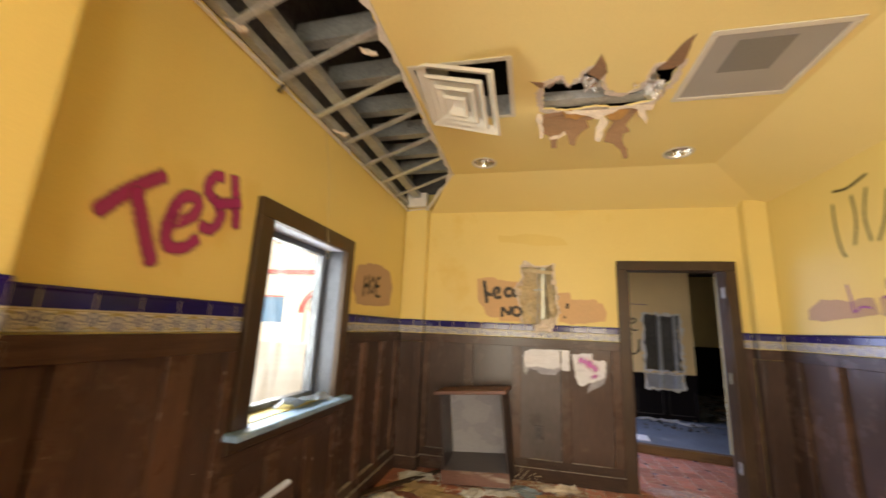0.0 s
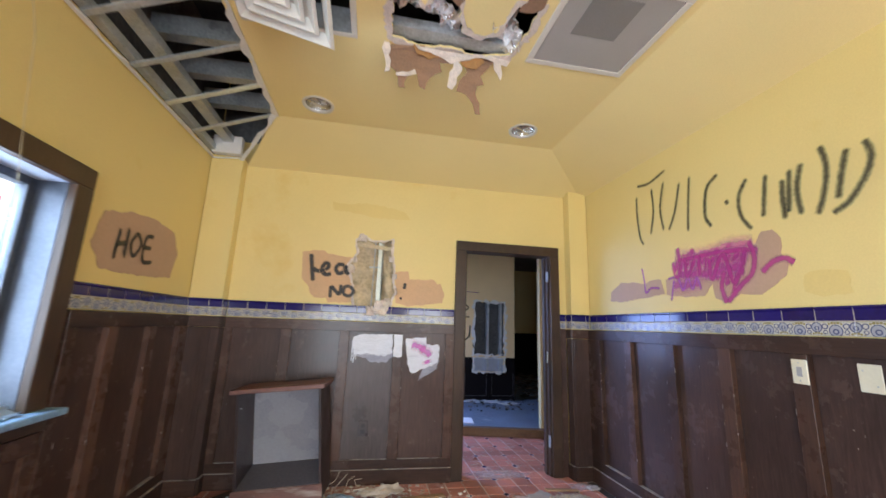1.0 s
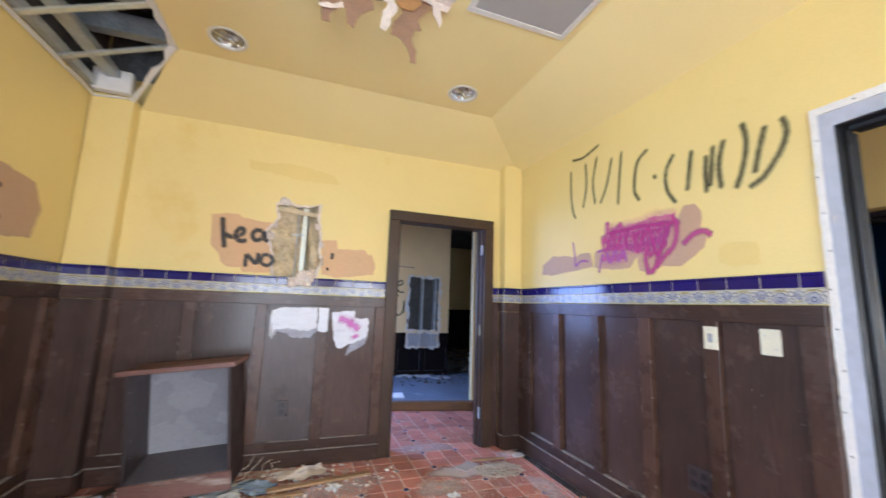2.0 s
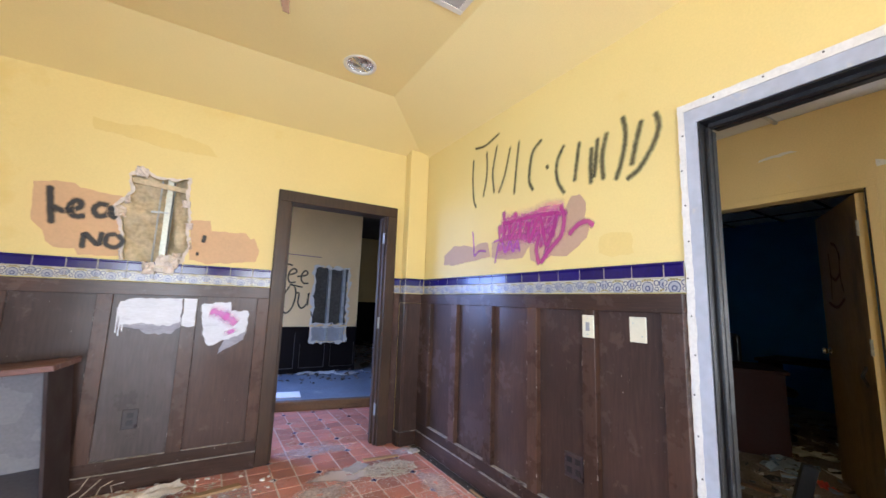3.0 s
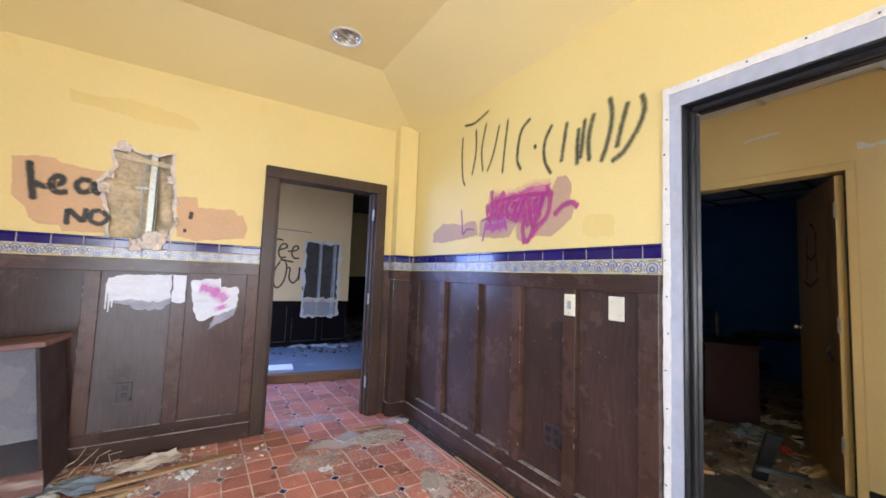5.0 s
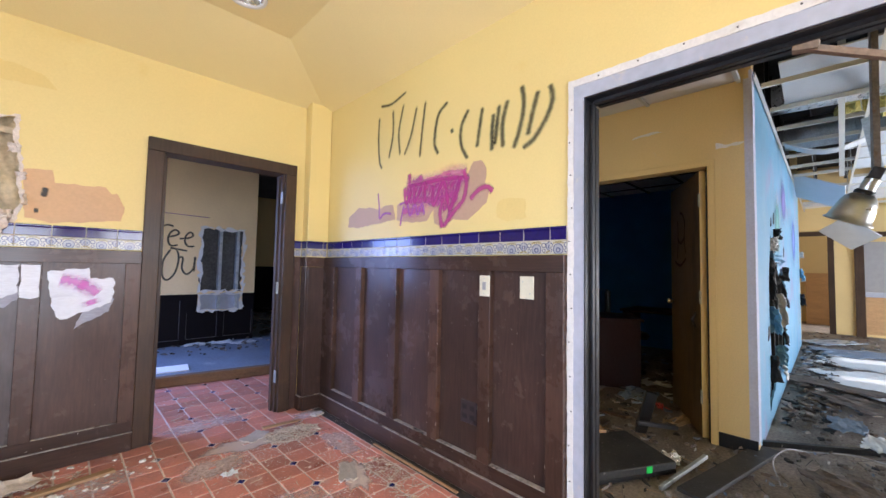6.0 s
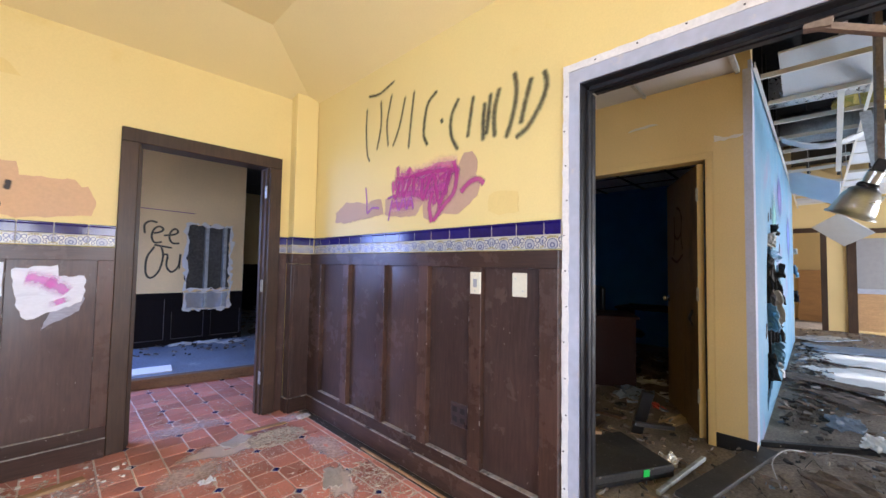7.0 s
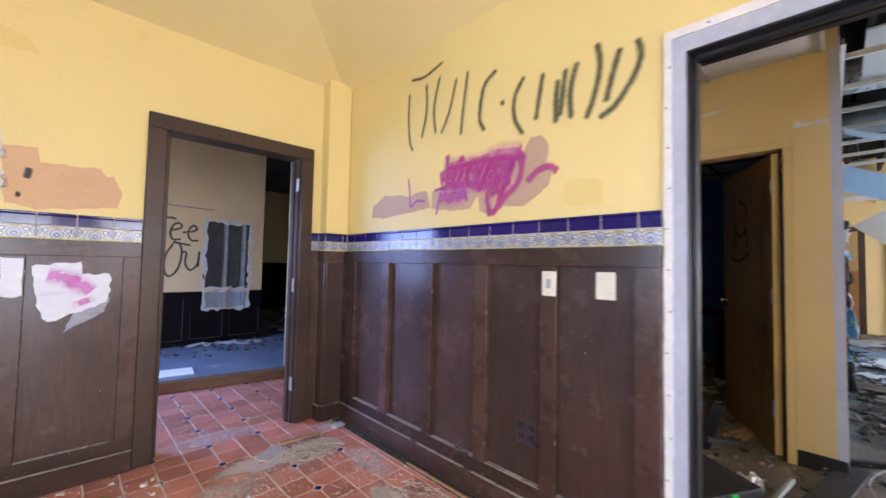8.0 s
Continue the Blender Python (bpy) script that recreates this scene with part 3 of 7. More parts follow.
for name, x0, y0, x1, y1 in (("wall_passage_far", 0.0, 10.9, 6.0, 11.0), ("wall_passage_west", -0.7, 4.53, -0.6, 11.0), ("wall_passage_east", 4.7, 7.0, 4.8, 11.0)):
    if name.endswith("west"):
        # opening out of view, made up to go with the blue passage fill
        solo(name, plate([(4.55, -0.1), (11.0, -0.1), (11.0, 3.6), (4.55, 3.6)], [rect(5.9, 0.8, 7.3, 2.3)], 0.1, west(-0.6)), M_OCHRE, "ochre painted wall with an unseen opening added for light", "wall", kind="structure")
    else:
        solo(name, boxed(x0, y0, -0.1, x1, y1, 3.6), M_OCHRE, "ochre painted wall", "wall", kind="structure")
M_BCONC = mat("blue_grey_floor", (0.18, 0.22, 0.28), 0.5, vary=0.45, scale=4, fine=50, bump=0.4, second=(0.42, 0.45, 0.5), amount=0.0, dist=0.01)
M_EBEAD = mat("worn_black_bead", (0.06, 0.055, 0.06), 0.6, vary=0.5, scale=20, fine=60)
M_EBONY = mat("near_black_panelling", (0.008, 0.006, 0.007), 0.6, spec=0.08, vary=0.3, scale=5, fine=50, stretch=(3, 3, 0.4))
solo("wainscot_far", boxed(0.0, 10.88, 0.08, 4.7, 10.9, 1.2), M_EBONY, "near-black panelling in the room behind", "panelling", kind="structure")
solo("floor_raised", slab([(-0.6, 6.32, -0.12), (2.43, 5.705, -0.12), (2.43, 5.78, -0.12), (6.0, 5.78, -0.12), (6.0, 11.0, -0.12), (-0.6, 11.0, -0.12)], (0, 0, 0.205)), M_BCONC, "raised grey concrete floor", "floor", kind="structure")
solo("ceiling_passage", boxed(-0.6, YF + 0.145, 2.9, 6.0, 11.0, 2.95), M_PLENUM, "dark stripped ceiling", "ceiling", kind="structure")
M_SILLT = mat("weathered_timber", (0.17, 0.095, 0.05), 0.75, vary=0.35, scale=6, fine=50, stretch=(0.6, 3, 3), second=(0.08, 0.045, 0.03), amount=0.15)
sill = solo("timber_sill", boxed(-0.72, -0.045, -0.05, 0.72, 0.045, 0.05, 0.006, pose(1.83, 5.73, 0.05, 0, 0, -11)), M_SILLT, "rough timber beam across the passage floor", "beam")
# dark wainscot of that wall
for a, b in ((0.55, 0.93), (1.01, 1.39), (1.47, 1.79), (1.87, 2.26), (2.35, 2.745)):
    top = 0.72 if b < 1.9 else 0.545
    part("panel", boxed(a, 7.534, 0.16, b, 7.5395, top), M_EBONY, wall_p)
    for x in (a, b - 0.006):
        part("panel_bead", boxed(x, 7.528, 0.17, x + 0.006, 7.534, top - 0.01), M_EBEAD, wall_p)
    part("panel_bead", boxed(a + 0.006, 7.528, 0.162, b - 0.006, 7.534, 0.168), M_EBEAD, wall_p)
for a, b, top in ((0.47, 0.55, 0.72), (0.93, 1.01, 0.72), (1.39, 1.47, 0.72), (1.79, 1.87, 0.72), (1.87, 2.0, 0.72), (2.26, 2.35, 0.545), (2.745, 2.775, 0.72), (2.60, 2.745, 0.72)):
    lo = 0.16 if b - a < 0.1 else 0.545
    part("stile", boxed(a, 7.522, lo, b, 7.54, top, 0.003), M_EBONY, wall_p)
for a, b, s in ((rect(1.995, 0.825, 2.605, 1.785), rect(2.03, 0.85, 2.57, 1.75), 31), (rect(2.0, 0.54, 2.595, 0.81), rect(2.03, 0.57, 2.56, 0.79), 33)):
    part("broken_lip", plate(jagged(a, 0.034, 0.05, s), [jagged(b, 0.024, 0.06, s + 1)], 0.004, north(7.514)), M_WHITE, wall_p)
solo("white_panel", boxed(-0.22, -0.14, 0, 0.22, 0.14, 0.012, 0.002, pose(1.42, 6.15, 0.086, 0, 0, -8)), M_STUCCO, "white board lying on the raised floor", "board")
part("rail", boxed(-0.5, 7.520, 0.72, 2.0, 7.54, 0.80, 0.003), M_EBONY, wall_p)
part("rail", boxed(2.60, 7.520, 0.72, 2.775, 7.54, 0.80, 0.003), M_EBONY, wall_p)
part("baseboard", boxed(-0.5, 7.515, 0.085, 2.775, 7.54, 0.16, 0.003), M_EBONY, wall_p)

# ---- the side corridor, the dark office and the hall ----
XO = 4.04
M_LAV = mat("lavender_grey_primer", (0.52, 0.54, 0.66), 0.75, vary=0.15, scale=5, fine=60, second=(0.66, 0.66, 0.68), amount=0.0, cover=6)
wall_office = solo("wall_office", plate([(1.44, 0), (1.71, 0), (1.71, 2.06), (2.62, 2.06), (2.62, 0), (5.78, 0), (5.78, 3.6), (1.44, 3.6)], [], 0.115, east(XO)), M_OCHRE, "ochre painted wall with a doorway", "wall", kind="structure")
BH = jagged([(4.80, 0.12), (5.6, 0.3), (6.5, 0.2), (6.7, 1.1), (6.1, 1.32), (5.7, 1.20), (5.5, 1.58), (5.30, 1.40), (5.12, 1.60), (5.0, 1.36), (4.92, 0.95), (4.98, 0.6)], 0.05, 0.09, 2)
wall_blue = solo("wall_blue", plate([(XO + 0.116, 0), (10.0, 0), (10.0, 2.72), (XO + 0.116, 2.72)], [BH], 0.016, north(1.44)), M_BLUE, "sky-blue painted drywall smashed open low down", "wall", kind="structure")
# backing and studs coloured dark for the shade inside the broken wall
part("wall_backing", boxed(XO + 0.116, 1.54, 0, 10.0, 1.55, 3.6), M_VOID, wall_blue)
part("wall_end", boxed(XO - 0.004, 1.436, 0.08, XO + 0.116, 1.456, 2.72), M_LAV, wall_blue)
part("corner_bead", boxed(XO - 0.006, 1.436, 0.08, XO + 0.0, 1.486, 2.66), M_LAV, wall_blue)
for x in (5.15, 5.56, 5.97, 6.4, 6.8):
    part("stud", boxed(x, 1.462, 0, x + 0.04, 1.535, 3.4), M_DARKMETAL, wall_blue)
solo("wall_office_back", boxed(7.6, 1.55, 0, 7.7, 5.78, 3.6), M_NAVY, "navy blue office wall", "wall", kind="structure")
solo("wall_office_side", boxed(XO + 0.12, 4.2, 0, 7.6, 4.3, 3.6), M_NAVY, "navy blue office wall", "wall", kind="structure")
solo("wall_corridor_end", boxed(XR + 0.125, 5.70, 0, XO, 5.78, 3.6), M_OCHRE, "ochre corridor end wall", "wall", kind="structure")
solo("ceiling_office", boxed(XO + 0.12, 1.56, 2.6, 7.6, 4.2, 2.64), M_STUCCO, "white office ceiling boards", "ceiling", kind="structure")
for k in range(5):
    solo("ceiling_tee", boxed(4.7 + 0.61 * k, 1.57, 2.588, 4.73 + 0.61 * k, 4.19, 2.598), M_DARKMETAL, "dark steel tee under the office ceiling", "ceiling tee", group="office ceiling grid")
for k in range(4):
    solo("ceiling_tee", boxed(4.17, 1.95 + 0.61 * k, 2.576, 7.59, 1.98 + 0.61 * k, 2.587), M_DARKMETAL, "dark steel tee under the office ceiling", "ceiling tee", group="office ceiling grid")
# hall shell
solo("wall_hall_end", plate([(-3.6, 0), (0.26, 0), (0.26, 0.01), (0.98, 0.01), (0.98, 2.19), (1.9, 2.19), (1.9, 0), (2.4, 0), (2.4, 3.6), (-3.6, 3.6)], [rect(-1.6, 0.05, 0.55, 2.1)], 0.12, east(12.3)), M_OCHRE, "ochre hall end wall with openings", "wall", kind="structure")
# windows assumed from the sun patches; the two high slots are made up
solo("wall_hall_side", plate([(XR + 0.13, 0), (12.42, 0), (12.42, 3.6), (XR + 0.13, 3.6)], [rect(4.6, 0.3, 7.0, 1.45), rect(7.3, 0.3, 9.2, 1.45), rect(9.5, 0.3, 11.4, 1.45), rect(7.95, 1.6, 8.25, 2.68), rect(9.35, 1.6, 9.7, 2.68)], 0.15, lambda u, v, w: (u, -3.0 - w, v)), M_OCHRE, "unseen ochre hall wall with windows and sun slots placed for the light", "wall", kind="structure")
solo("wall_blue_return", boxed(10.0, 1.44, 0, 10.1, 3.0, 3.6), M_OCHRE, "ochre return wall", "wall", kind="structure")
solo("wall_hall_north", boxed(10.1, 2.4, 0, 15.0, 2.5, 3.6), M_OCHRE, "ochre wall of the far room", "wall", kind="structure")
solo("wall_far_back", boxed(14.8, -3.6, 0, 14.9, 2.4, 3.6), M_OCHRE, "ochre wall of the far room", "wall", kind="structure")
solo("floor_far", boxed(13.0, -3.6, -0.12, 15.0, 2.5, 0.0), M_DIRT, "bare slab of the far room", "floor", kind="structure")
solo("roof_far", boxed(13.5, -3.6, 3.6, 15.0, 2.5, 3.75), M_PLENUM, "dark roof deck", "roof", kind="structure")

# ---- outside ----
solo("ground", plate(rect(-400, -400, 400, 400), [rect(-1.45, -1.9, 12.9, 10.9)], 0.2, flat(-0.32)), M_ASPHALT, "sunlit pale paving outside", "ground", kind="structure")
# added out of view: its depth sets how far the sun reaches indoors
solo("sun_blocker_slab", boxed(-1.6, -4.6, 2.95, 3.0, -1.96, 3.1), M_STUCCO, "unseen slab added to limit the sun through the front openings", "roof", kind="structure")

# ---- window in the west wall ----
def window_west():
    y0, z0, y1, z1 = WIN
    w = thing("window_1", "dark wood window casing with grey metal frame and sill", "window", (XL, 2.46, 0.9), kind="structure")
    def P(name, bm, m, label=""):
        return under(part(name, bm, m, label=label), w)
    for a, b in ((y0 - 0.10, y0 + 0.012), (y1 - 0.012, y1 + 0.10)):
        P("casing", boxed(XL - 0.012, a, z0 - 0.02, XL + 0.03, b, z1 - 0.012, 0.004), M_CASE)
    P("head_casing", boxed(XL - 0.012, y0 - 0.10, z1 - 0.012, XL + 0.03, y1 + 0.10, z1 + 0.09, 0.004), M_CASE)
    P("window_sill", boxed(XL - 0.20, y0 - 0.14, z0 - 0.035, XL + 0.10, y1 + 0.14, z0 - 0.004, 0.006), M_SILL, "dusty wooden sill, the blue of the sky light put into its colour")
    P("sill_apron", boxed(XL - 0.01, y0 - 0.12, z0 - 0.10, XL + 0.035, y1 + 0.12, z0 - 0.035, 0.004), M_CASE)
    for a, b in ((y0 + 0.0, y0 + 0.012), (y1 - 0.012, y1)):
        P("reveal", boxed(XL - 0.23, a, z0, XL - 0.012, b, z1), M_ALU)
    P("reveal", boxed(XL - 0.23, y0 + 0.012, z1 - 0.012, XL - 0.012, y1 - 0.012, z1), M_BEAD)
    xg = XL - 0.17
    for a, b, c, d in ((y0 + 0.012, y0 + 0.05, z0, z1 - 0.012), (y1 - 0.05, y1 - 0.012, z0, z1 - 0.012)):
        P("window_frame", boxed(xg - 0.03, a, c, xg + 0.03, b, d, 0.003), M_ALU)
    P("window_frame", boxed(xg - 0.03, y0 + 0.05, z0, xg + 0.03, y1 - 0.05, z0 + 0.035, 0.003), M_ALU)
    P("window_frame", boxed(xg - 0.03, y0 + 0.05, z1 - 0.05, xg + 0.03, y1 - 0.05, z1 - 0.012, 0.003), M_ALU)
    P("window_pane", boxed(xg - 0.003, y0 + 0.05, z0 + 0.035, xg + 0.003, y1 - 0.05, z1 - 0.05), M_FILM, "dirty scratched pane, hazed by daylight").visible_shadow = False
    # last shards of glass along the frame
    rng = random.Random(3)
    for k in range(9):
        z = z0 + 0.05 + k * 0.1
        bm = slab([(xg, y1 - 0.052, z), (xg, y1 - 0.052, z + 0.1), (xg, y1 - 0.06 - rng.uniform(0.02, 0.09), z + rng.uniform(0.02, 0.09))], (0.004, 0, 0))
        P("glass_shard", bm, M_GLASS).visible_shadow = False


# blue of the sky light put into the sill colour, with paler dust
M_SILL = mat("dusty_sky_tinted_sill", (0.20, 0.34, 0.52), 0.5, vary=0.3, scale=12, fine=70, second=(0.45, 0.5, 0.55), amount=0.1, cover=8)
M_ALU = mat("grey_aluminium", (0.10, 0.11, 0.135), 0.4, 0.5, vary=0.2, scale=9, fine=60)
M_GLASS = bpy.data.materials.new("broken_glass")
M_GLASS.use_nodes = True
gb = M_GLASS.node_tree.nodes["Principled BSDF"]
gb.inputs["Transmission Weight"].default_value, gb.inputs["Roughness"].default_value, gb.inputs["IOR"].default_value = 1.0, 0.1, 1.45
gb.inputs["Base Color"].default_value = (0.85, 0.93, 0.95, 1)
M_FILM = bpy.data.materials.new("dirty_hazed_pane")
M_FILM.use_nodes = True
fn, fl = M_FILM.node_tree.nodes, M_FILM.node_tree.links
clear, haze, both = fn.new("ShaderNodeBsdfTransparent"), fn.new("ShaderNodeBsdfTranslucent"), fn.new("ShaderNodeMixShader")
smear, level, stretch = fn.new("ShaderNodeTexNoise"), fn.new("ShaderNodeMapRange"), fn.new("ShaderNodeMapping")
where = fn.new("ShaderNodeNewGeometry")
stretch.inputs["Scale"].default_value = (1, 1, 0.25)
stretch.inputs["Rotation"].default_value = (0.5, 0, 0)
fl.new(where.outputs["Position"], stretch.inputs["Vector"])
fl.new(stretch.outputs[0], smear.inputs["Vector"])
smear.inputs["Scale"].default_value, smear.inputs["Detail"].default_value = 14.0, 6
level.inputs["From Min"].default_value, level.inputs["From Max"].default_value = 0.35, 0.7
level.inputs["To Min"].default_value, level.inputs["To Max"].default_value = 0.006, 0.045
fl.new(smear.outputs["Fac"], level.inputs["Value"])
fl.new(level.outputs[0], both.inputs[0])
fl.new(clear.outputs[0], both.inputs[1])
fl.new(haze.outputs[0], both.inputs[2])
fl.new(both.outputs[0], fn["Material Output"].inputs["Surface"])
window_west()

M_GREYP0 = mat("yellowed_wire", (0.5, 0.42, 0.26), 0.5, vary=0.1, scale=9, fine=50)
# a loose wire that hangs by the window, and torn plastic on the sill
bm = tube(bmesh.new(), [(XL + 0.02, 2.40, 2.70), (XL + 0.05, 2.47, 2.40), (XL + 0.05, 2.52, 2.05), (XL + 0.06, 2.55, 1.80)], 0.0018, 5)
solo("hanging_wire", bm, M_GREYP0, "thin yellowed wire hanging down by the window", "wire")


def crumple(w, h, n, amp, seed, thick=0.003):
    """A thin creased sheet about w x h with ragged sides, lying near z = 0."""
    rng = random.Random(seed)
    bm = bmesh.new()
    g = [[bm.verts.new(((i / n - 0.5) * w + (rng.uniform(-1, 1) * 0.09 * w if i in (0, n) else 0), (j / n - 0.5) * h + (rng.uniform(-1, 1) * 0.09 * h if j in (0, n) else 0), amp * (0.5 + 0.5 * noise.noise((i * 0.9 + seed, j * 0.9, seed * 1.7))) + rng.uniform(0, amp * 0.25))) for j in range(n + 1)] for i in range(n + 1)]
    fs = [bm.faces.new((g[i][j], g[i + 1][j], g[i + 1][j + 1], g[i][j + 1])) for i in range(n) for j in range(n)]
    lowest = min(v.co.z for v in bm.verts)
    for v in bm.verts:
        v.co.z -= lowest - thick
    top = bmesh.ops.extrude_face_region(bm, geom=fs)
    for v in [e for e in top["geom"] if isinstance(e, bmesh.types.BMVert)]:
        v.co.z -= thick
    return bm


M_PAPER = mat("white_paper", (0.62, 0.62, 0.62), 0.85, vary=0.1, scale=9, fine=60, second=(0.45, 0.42, 0.38), amount=0.0)
M_CARD = mat("cardboard", (0.42, 0.30, 0.17), 0.85, vary=0.15, scale=7, fine=60, second=(0.3, 0.2, 0.12), amount=0.0)
M_PLASTIC = mat("blue_grey_plastic_sheet", (0.28, 0.36, 0.46), 0.3, vary=0.25, scale=8, fine=50)
ob = solo("plastic_scrap", crumple(0.42, 0.12, 7, 0.09, 5), M_PLASTIC, "crumpled bluish plastic on the window sill", "plastic sheet")
ob.matrix_basis = pose(XL - 0.03, 2.62, 0.876, 0, 0, 82)

# ---- stripped strip of ceiling: steel framing ----
M_STUDP = mat("pale_steel_stud", (0.58, 0.60, 0.52), 0.4, 0.3, vary=0.2, scale=6, fine=60, bump=0.1)
M_STEELD = mat("dull_grey_steel", (0.36, 0.39, 0.39), 0.5, 0.4, vary=0.35, scale=8, fine=60, bump=0.1, second=(0.13, 0.14, 0.14), amount=0.1)
frame_top = thing("ceiling_framing", "galvanised steel framing bared where the ceiling strip is gone", "metal framing", (-0.95, 2.4, 2.8))


def F(name, bm, m=None):
    return under(part(name, bm, m or M_STEEL), frame_top)


def channel(x0, x1, y0, y1, z, w, h):
    """A C-shaped channel between two points at height z."""
    bm = bmesh.new()
    bar(bm, (x0, y0, z), (x1, y1, z), w, 0.004)
    d = Vector((x1 - x0, y1 - y0, 0)).normalized()
    s = Vector((-d.y, d.x, 0)) * (w / 2)
    for k in (-1, 1):
        bar(bm, (x0 + k * s.x, y0 + k * s.y, z + h / 2), (x1 + k * s.x, y1 + k * s.y, z + h / 2), 0.004, h)
    return bm


F("runner", channel(-1.11, -1.11, 0.3, 4.26, 2.80, 0.08, 0.05))
F("wall_track", channel(-1.225, -1.225, 0.3, 4.27, 2.72, 0.045, 0.05))
for i in range(9):
    y = 0.62 + 0.385 * i
    F("joist", channel(-1.24, -0.4, y + 0.27, y + 0.24, 3.0, 0.075, 0.13), M_STEELD)
    F("furring", bar(bmesh.new(), (-1.235, y + 0.15, 2.70), (-0.655, y + 0.09, 2.888), 0.036, 0.012), (M_STEEL, M_STUDP, M_STEEL)[i % 3])
F("header", boxed(-1.23, 4.20, 2.70, -1.0, 4.26, 2.86, 0.003), M_WHITE)
F("joist", channel(-0.6, -0.6, -0.5, 4.2, 3.12, 0.05, 0.15))
# ragged plaster edges along the gap
rng = random.Random(12)
edge = thing("broken_plaster_edge", "ragged white drywall edge round the missing ceiling strip", "drywall edge", (-0.95, 2.4, 2.8))


def ragged(p, q, side, w, seed):
    r = random.Random(seed)
    p, q, side = Vector(p), Vector(q), Vector(side)
    n = int((q - p).length / 0.06)
    bm = bmesh.new()
    a = [bm.verts.new(p.lerp(q, k / n)) for k in range(n + 1)]
    b = [bm.verts.new(p.lerp(q, k / n) + side * (w * r.uniform(0.25, 1.0))) for k in range(n + 1)]
    fs = [bm.faces.new((a[k], a[k + 1], b[k + 1], b[k])) for k in range(n)]
    top = bmesh.ops.extrude_face_region(bm, geom=fs)
    for v in [e for e in top["geom"] if isinstance(e, bmesh.types.BMVert)]:
        v.co.z += 0.01
    return bm


under(part("torn_edge", ragged((FX0 + 0.03, 0.6, ZC - 0.012), (FX0 + 0.03, 3.80, ZC - 0.012), (-1, 0, 0), 0.05, 1), M_WHITE), edge)
under(part("torn_edge", ragged((FX0 + 0.02, 3.79, ZC - 0.014), (-1.0, 4.29, ZW - 0.005), (-0.7, -0.6, 0), 0.05, 2), M_WHITE), edge)
under(part("torn_edge", ragged((XL + 0.003, 0.6, ZW - 0.005), (XL + 0.003, 4.28, ZW - 0.005), (0.9, 0, 0.1), 0.03, 3), M_WHITE), edge)
under(part("torn_edge", ragged((XL + 0.01, 4.278, ZW - 0.01), (-1.0, 4.278, ZW + 0.01), (0, -1, 0), 0.03, 4), M_WHITE), edge)
for k, (x, y, z) in enumerate(((-0.76, 2.0, 2.85), (-1.20, 2.55, 2.70), (-1.21, 1.55, 2.70))):
    under(part("dangling_scrap", crumple(0.09, 0.06, 4, 0.05, 20 + k, 0.008), M_GYPSUM), edge).matrix_basis = pose(x, y, z, 50, 20 * k, 30)
bm = tube(bmesh.new(), [(XL + 0.01, 1.95, 2.66), (XL + 0.06, 1.90, 2.64), (XL + 0.07, 1.86, 2.58)], 0.010, 6)
solo("bent_strap", bm, M_DARKMETAL, "bent rusty strap sticking out of the wall top", "metal strap")

# ---- torn hole: hanging kraft paper, gypsum lips, foil above ----
torn = thing("torn_ceiling_board", "torn ceiling board with brown paper tongues hanging down", "ceiling damage", (0.55, 2.6, ZC))


def hanging(pts, m, name, y, seed, rough=0.007):
    """A torn sheet hanging from the hole's far edge; pts are (x, drop), curling a little as it falls."""
    place = lambda u, v, w: (u, y + 0.10 * v + 0.015 * math.sin(14 * u + 9 * v) + w, ZC - 0.003 - v)
    return under(part(name, plate(jagged(pts, rough, 0.03, seed), [], 0.003, place), m), torn)


hanging([(0.19, 0.0), (0.20, 0.14), (0.255, 0.18), (0.265, 0.25), (0.30, 0.25), (0.31, 0.185), (0.37, 0.155), (0.385, 0.22), (0.42, 0.235), (0.445, 0.16), (0.51, 0.11), (0.50, 0.06), (0.59, 0.04), (0.59, 0.0)], M_KRAFT, "paper_tongue", 2.80, 1)
hanging([(0.60, 0.0), (0.66, 0.10), (0.62, 0.16), (0.60, 0.23), (0.66, 0.25), (0.705, 0.29), (0.725, 0.34), (0.755, 0.34), (0.75, 0.28), (0.715, 0.23), (0.725, 0.18), (0.765, 0.165), (0.74, 0.12), (0.79, 0.06), (0.82, 0.02), (0.87, 0.0)], M_KRAFT, "paper_tongue", 2.80, 2)
M_KRAFTO = mat("bare_orange_kraft", (0.42, 0.22, 0.08), 0.85, vary=0.2, scale=14, fine=90, bump=0.3)
hanging([(0.33, 0.0), (0.36, 0.05), (0.43, 0.06), (0.50, 0.03), (0.52, 0.0)], M_KRAFTO, "paper_tongue", 2.79, 3)
hanging([(0.60, 0.02), (0.64, 0.08), (0.71, 0.09), (0.76, 0.04), (0.74, 0.0)], M_KRAFTO, "paper_tongue", 2.79, 4)
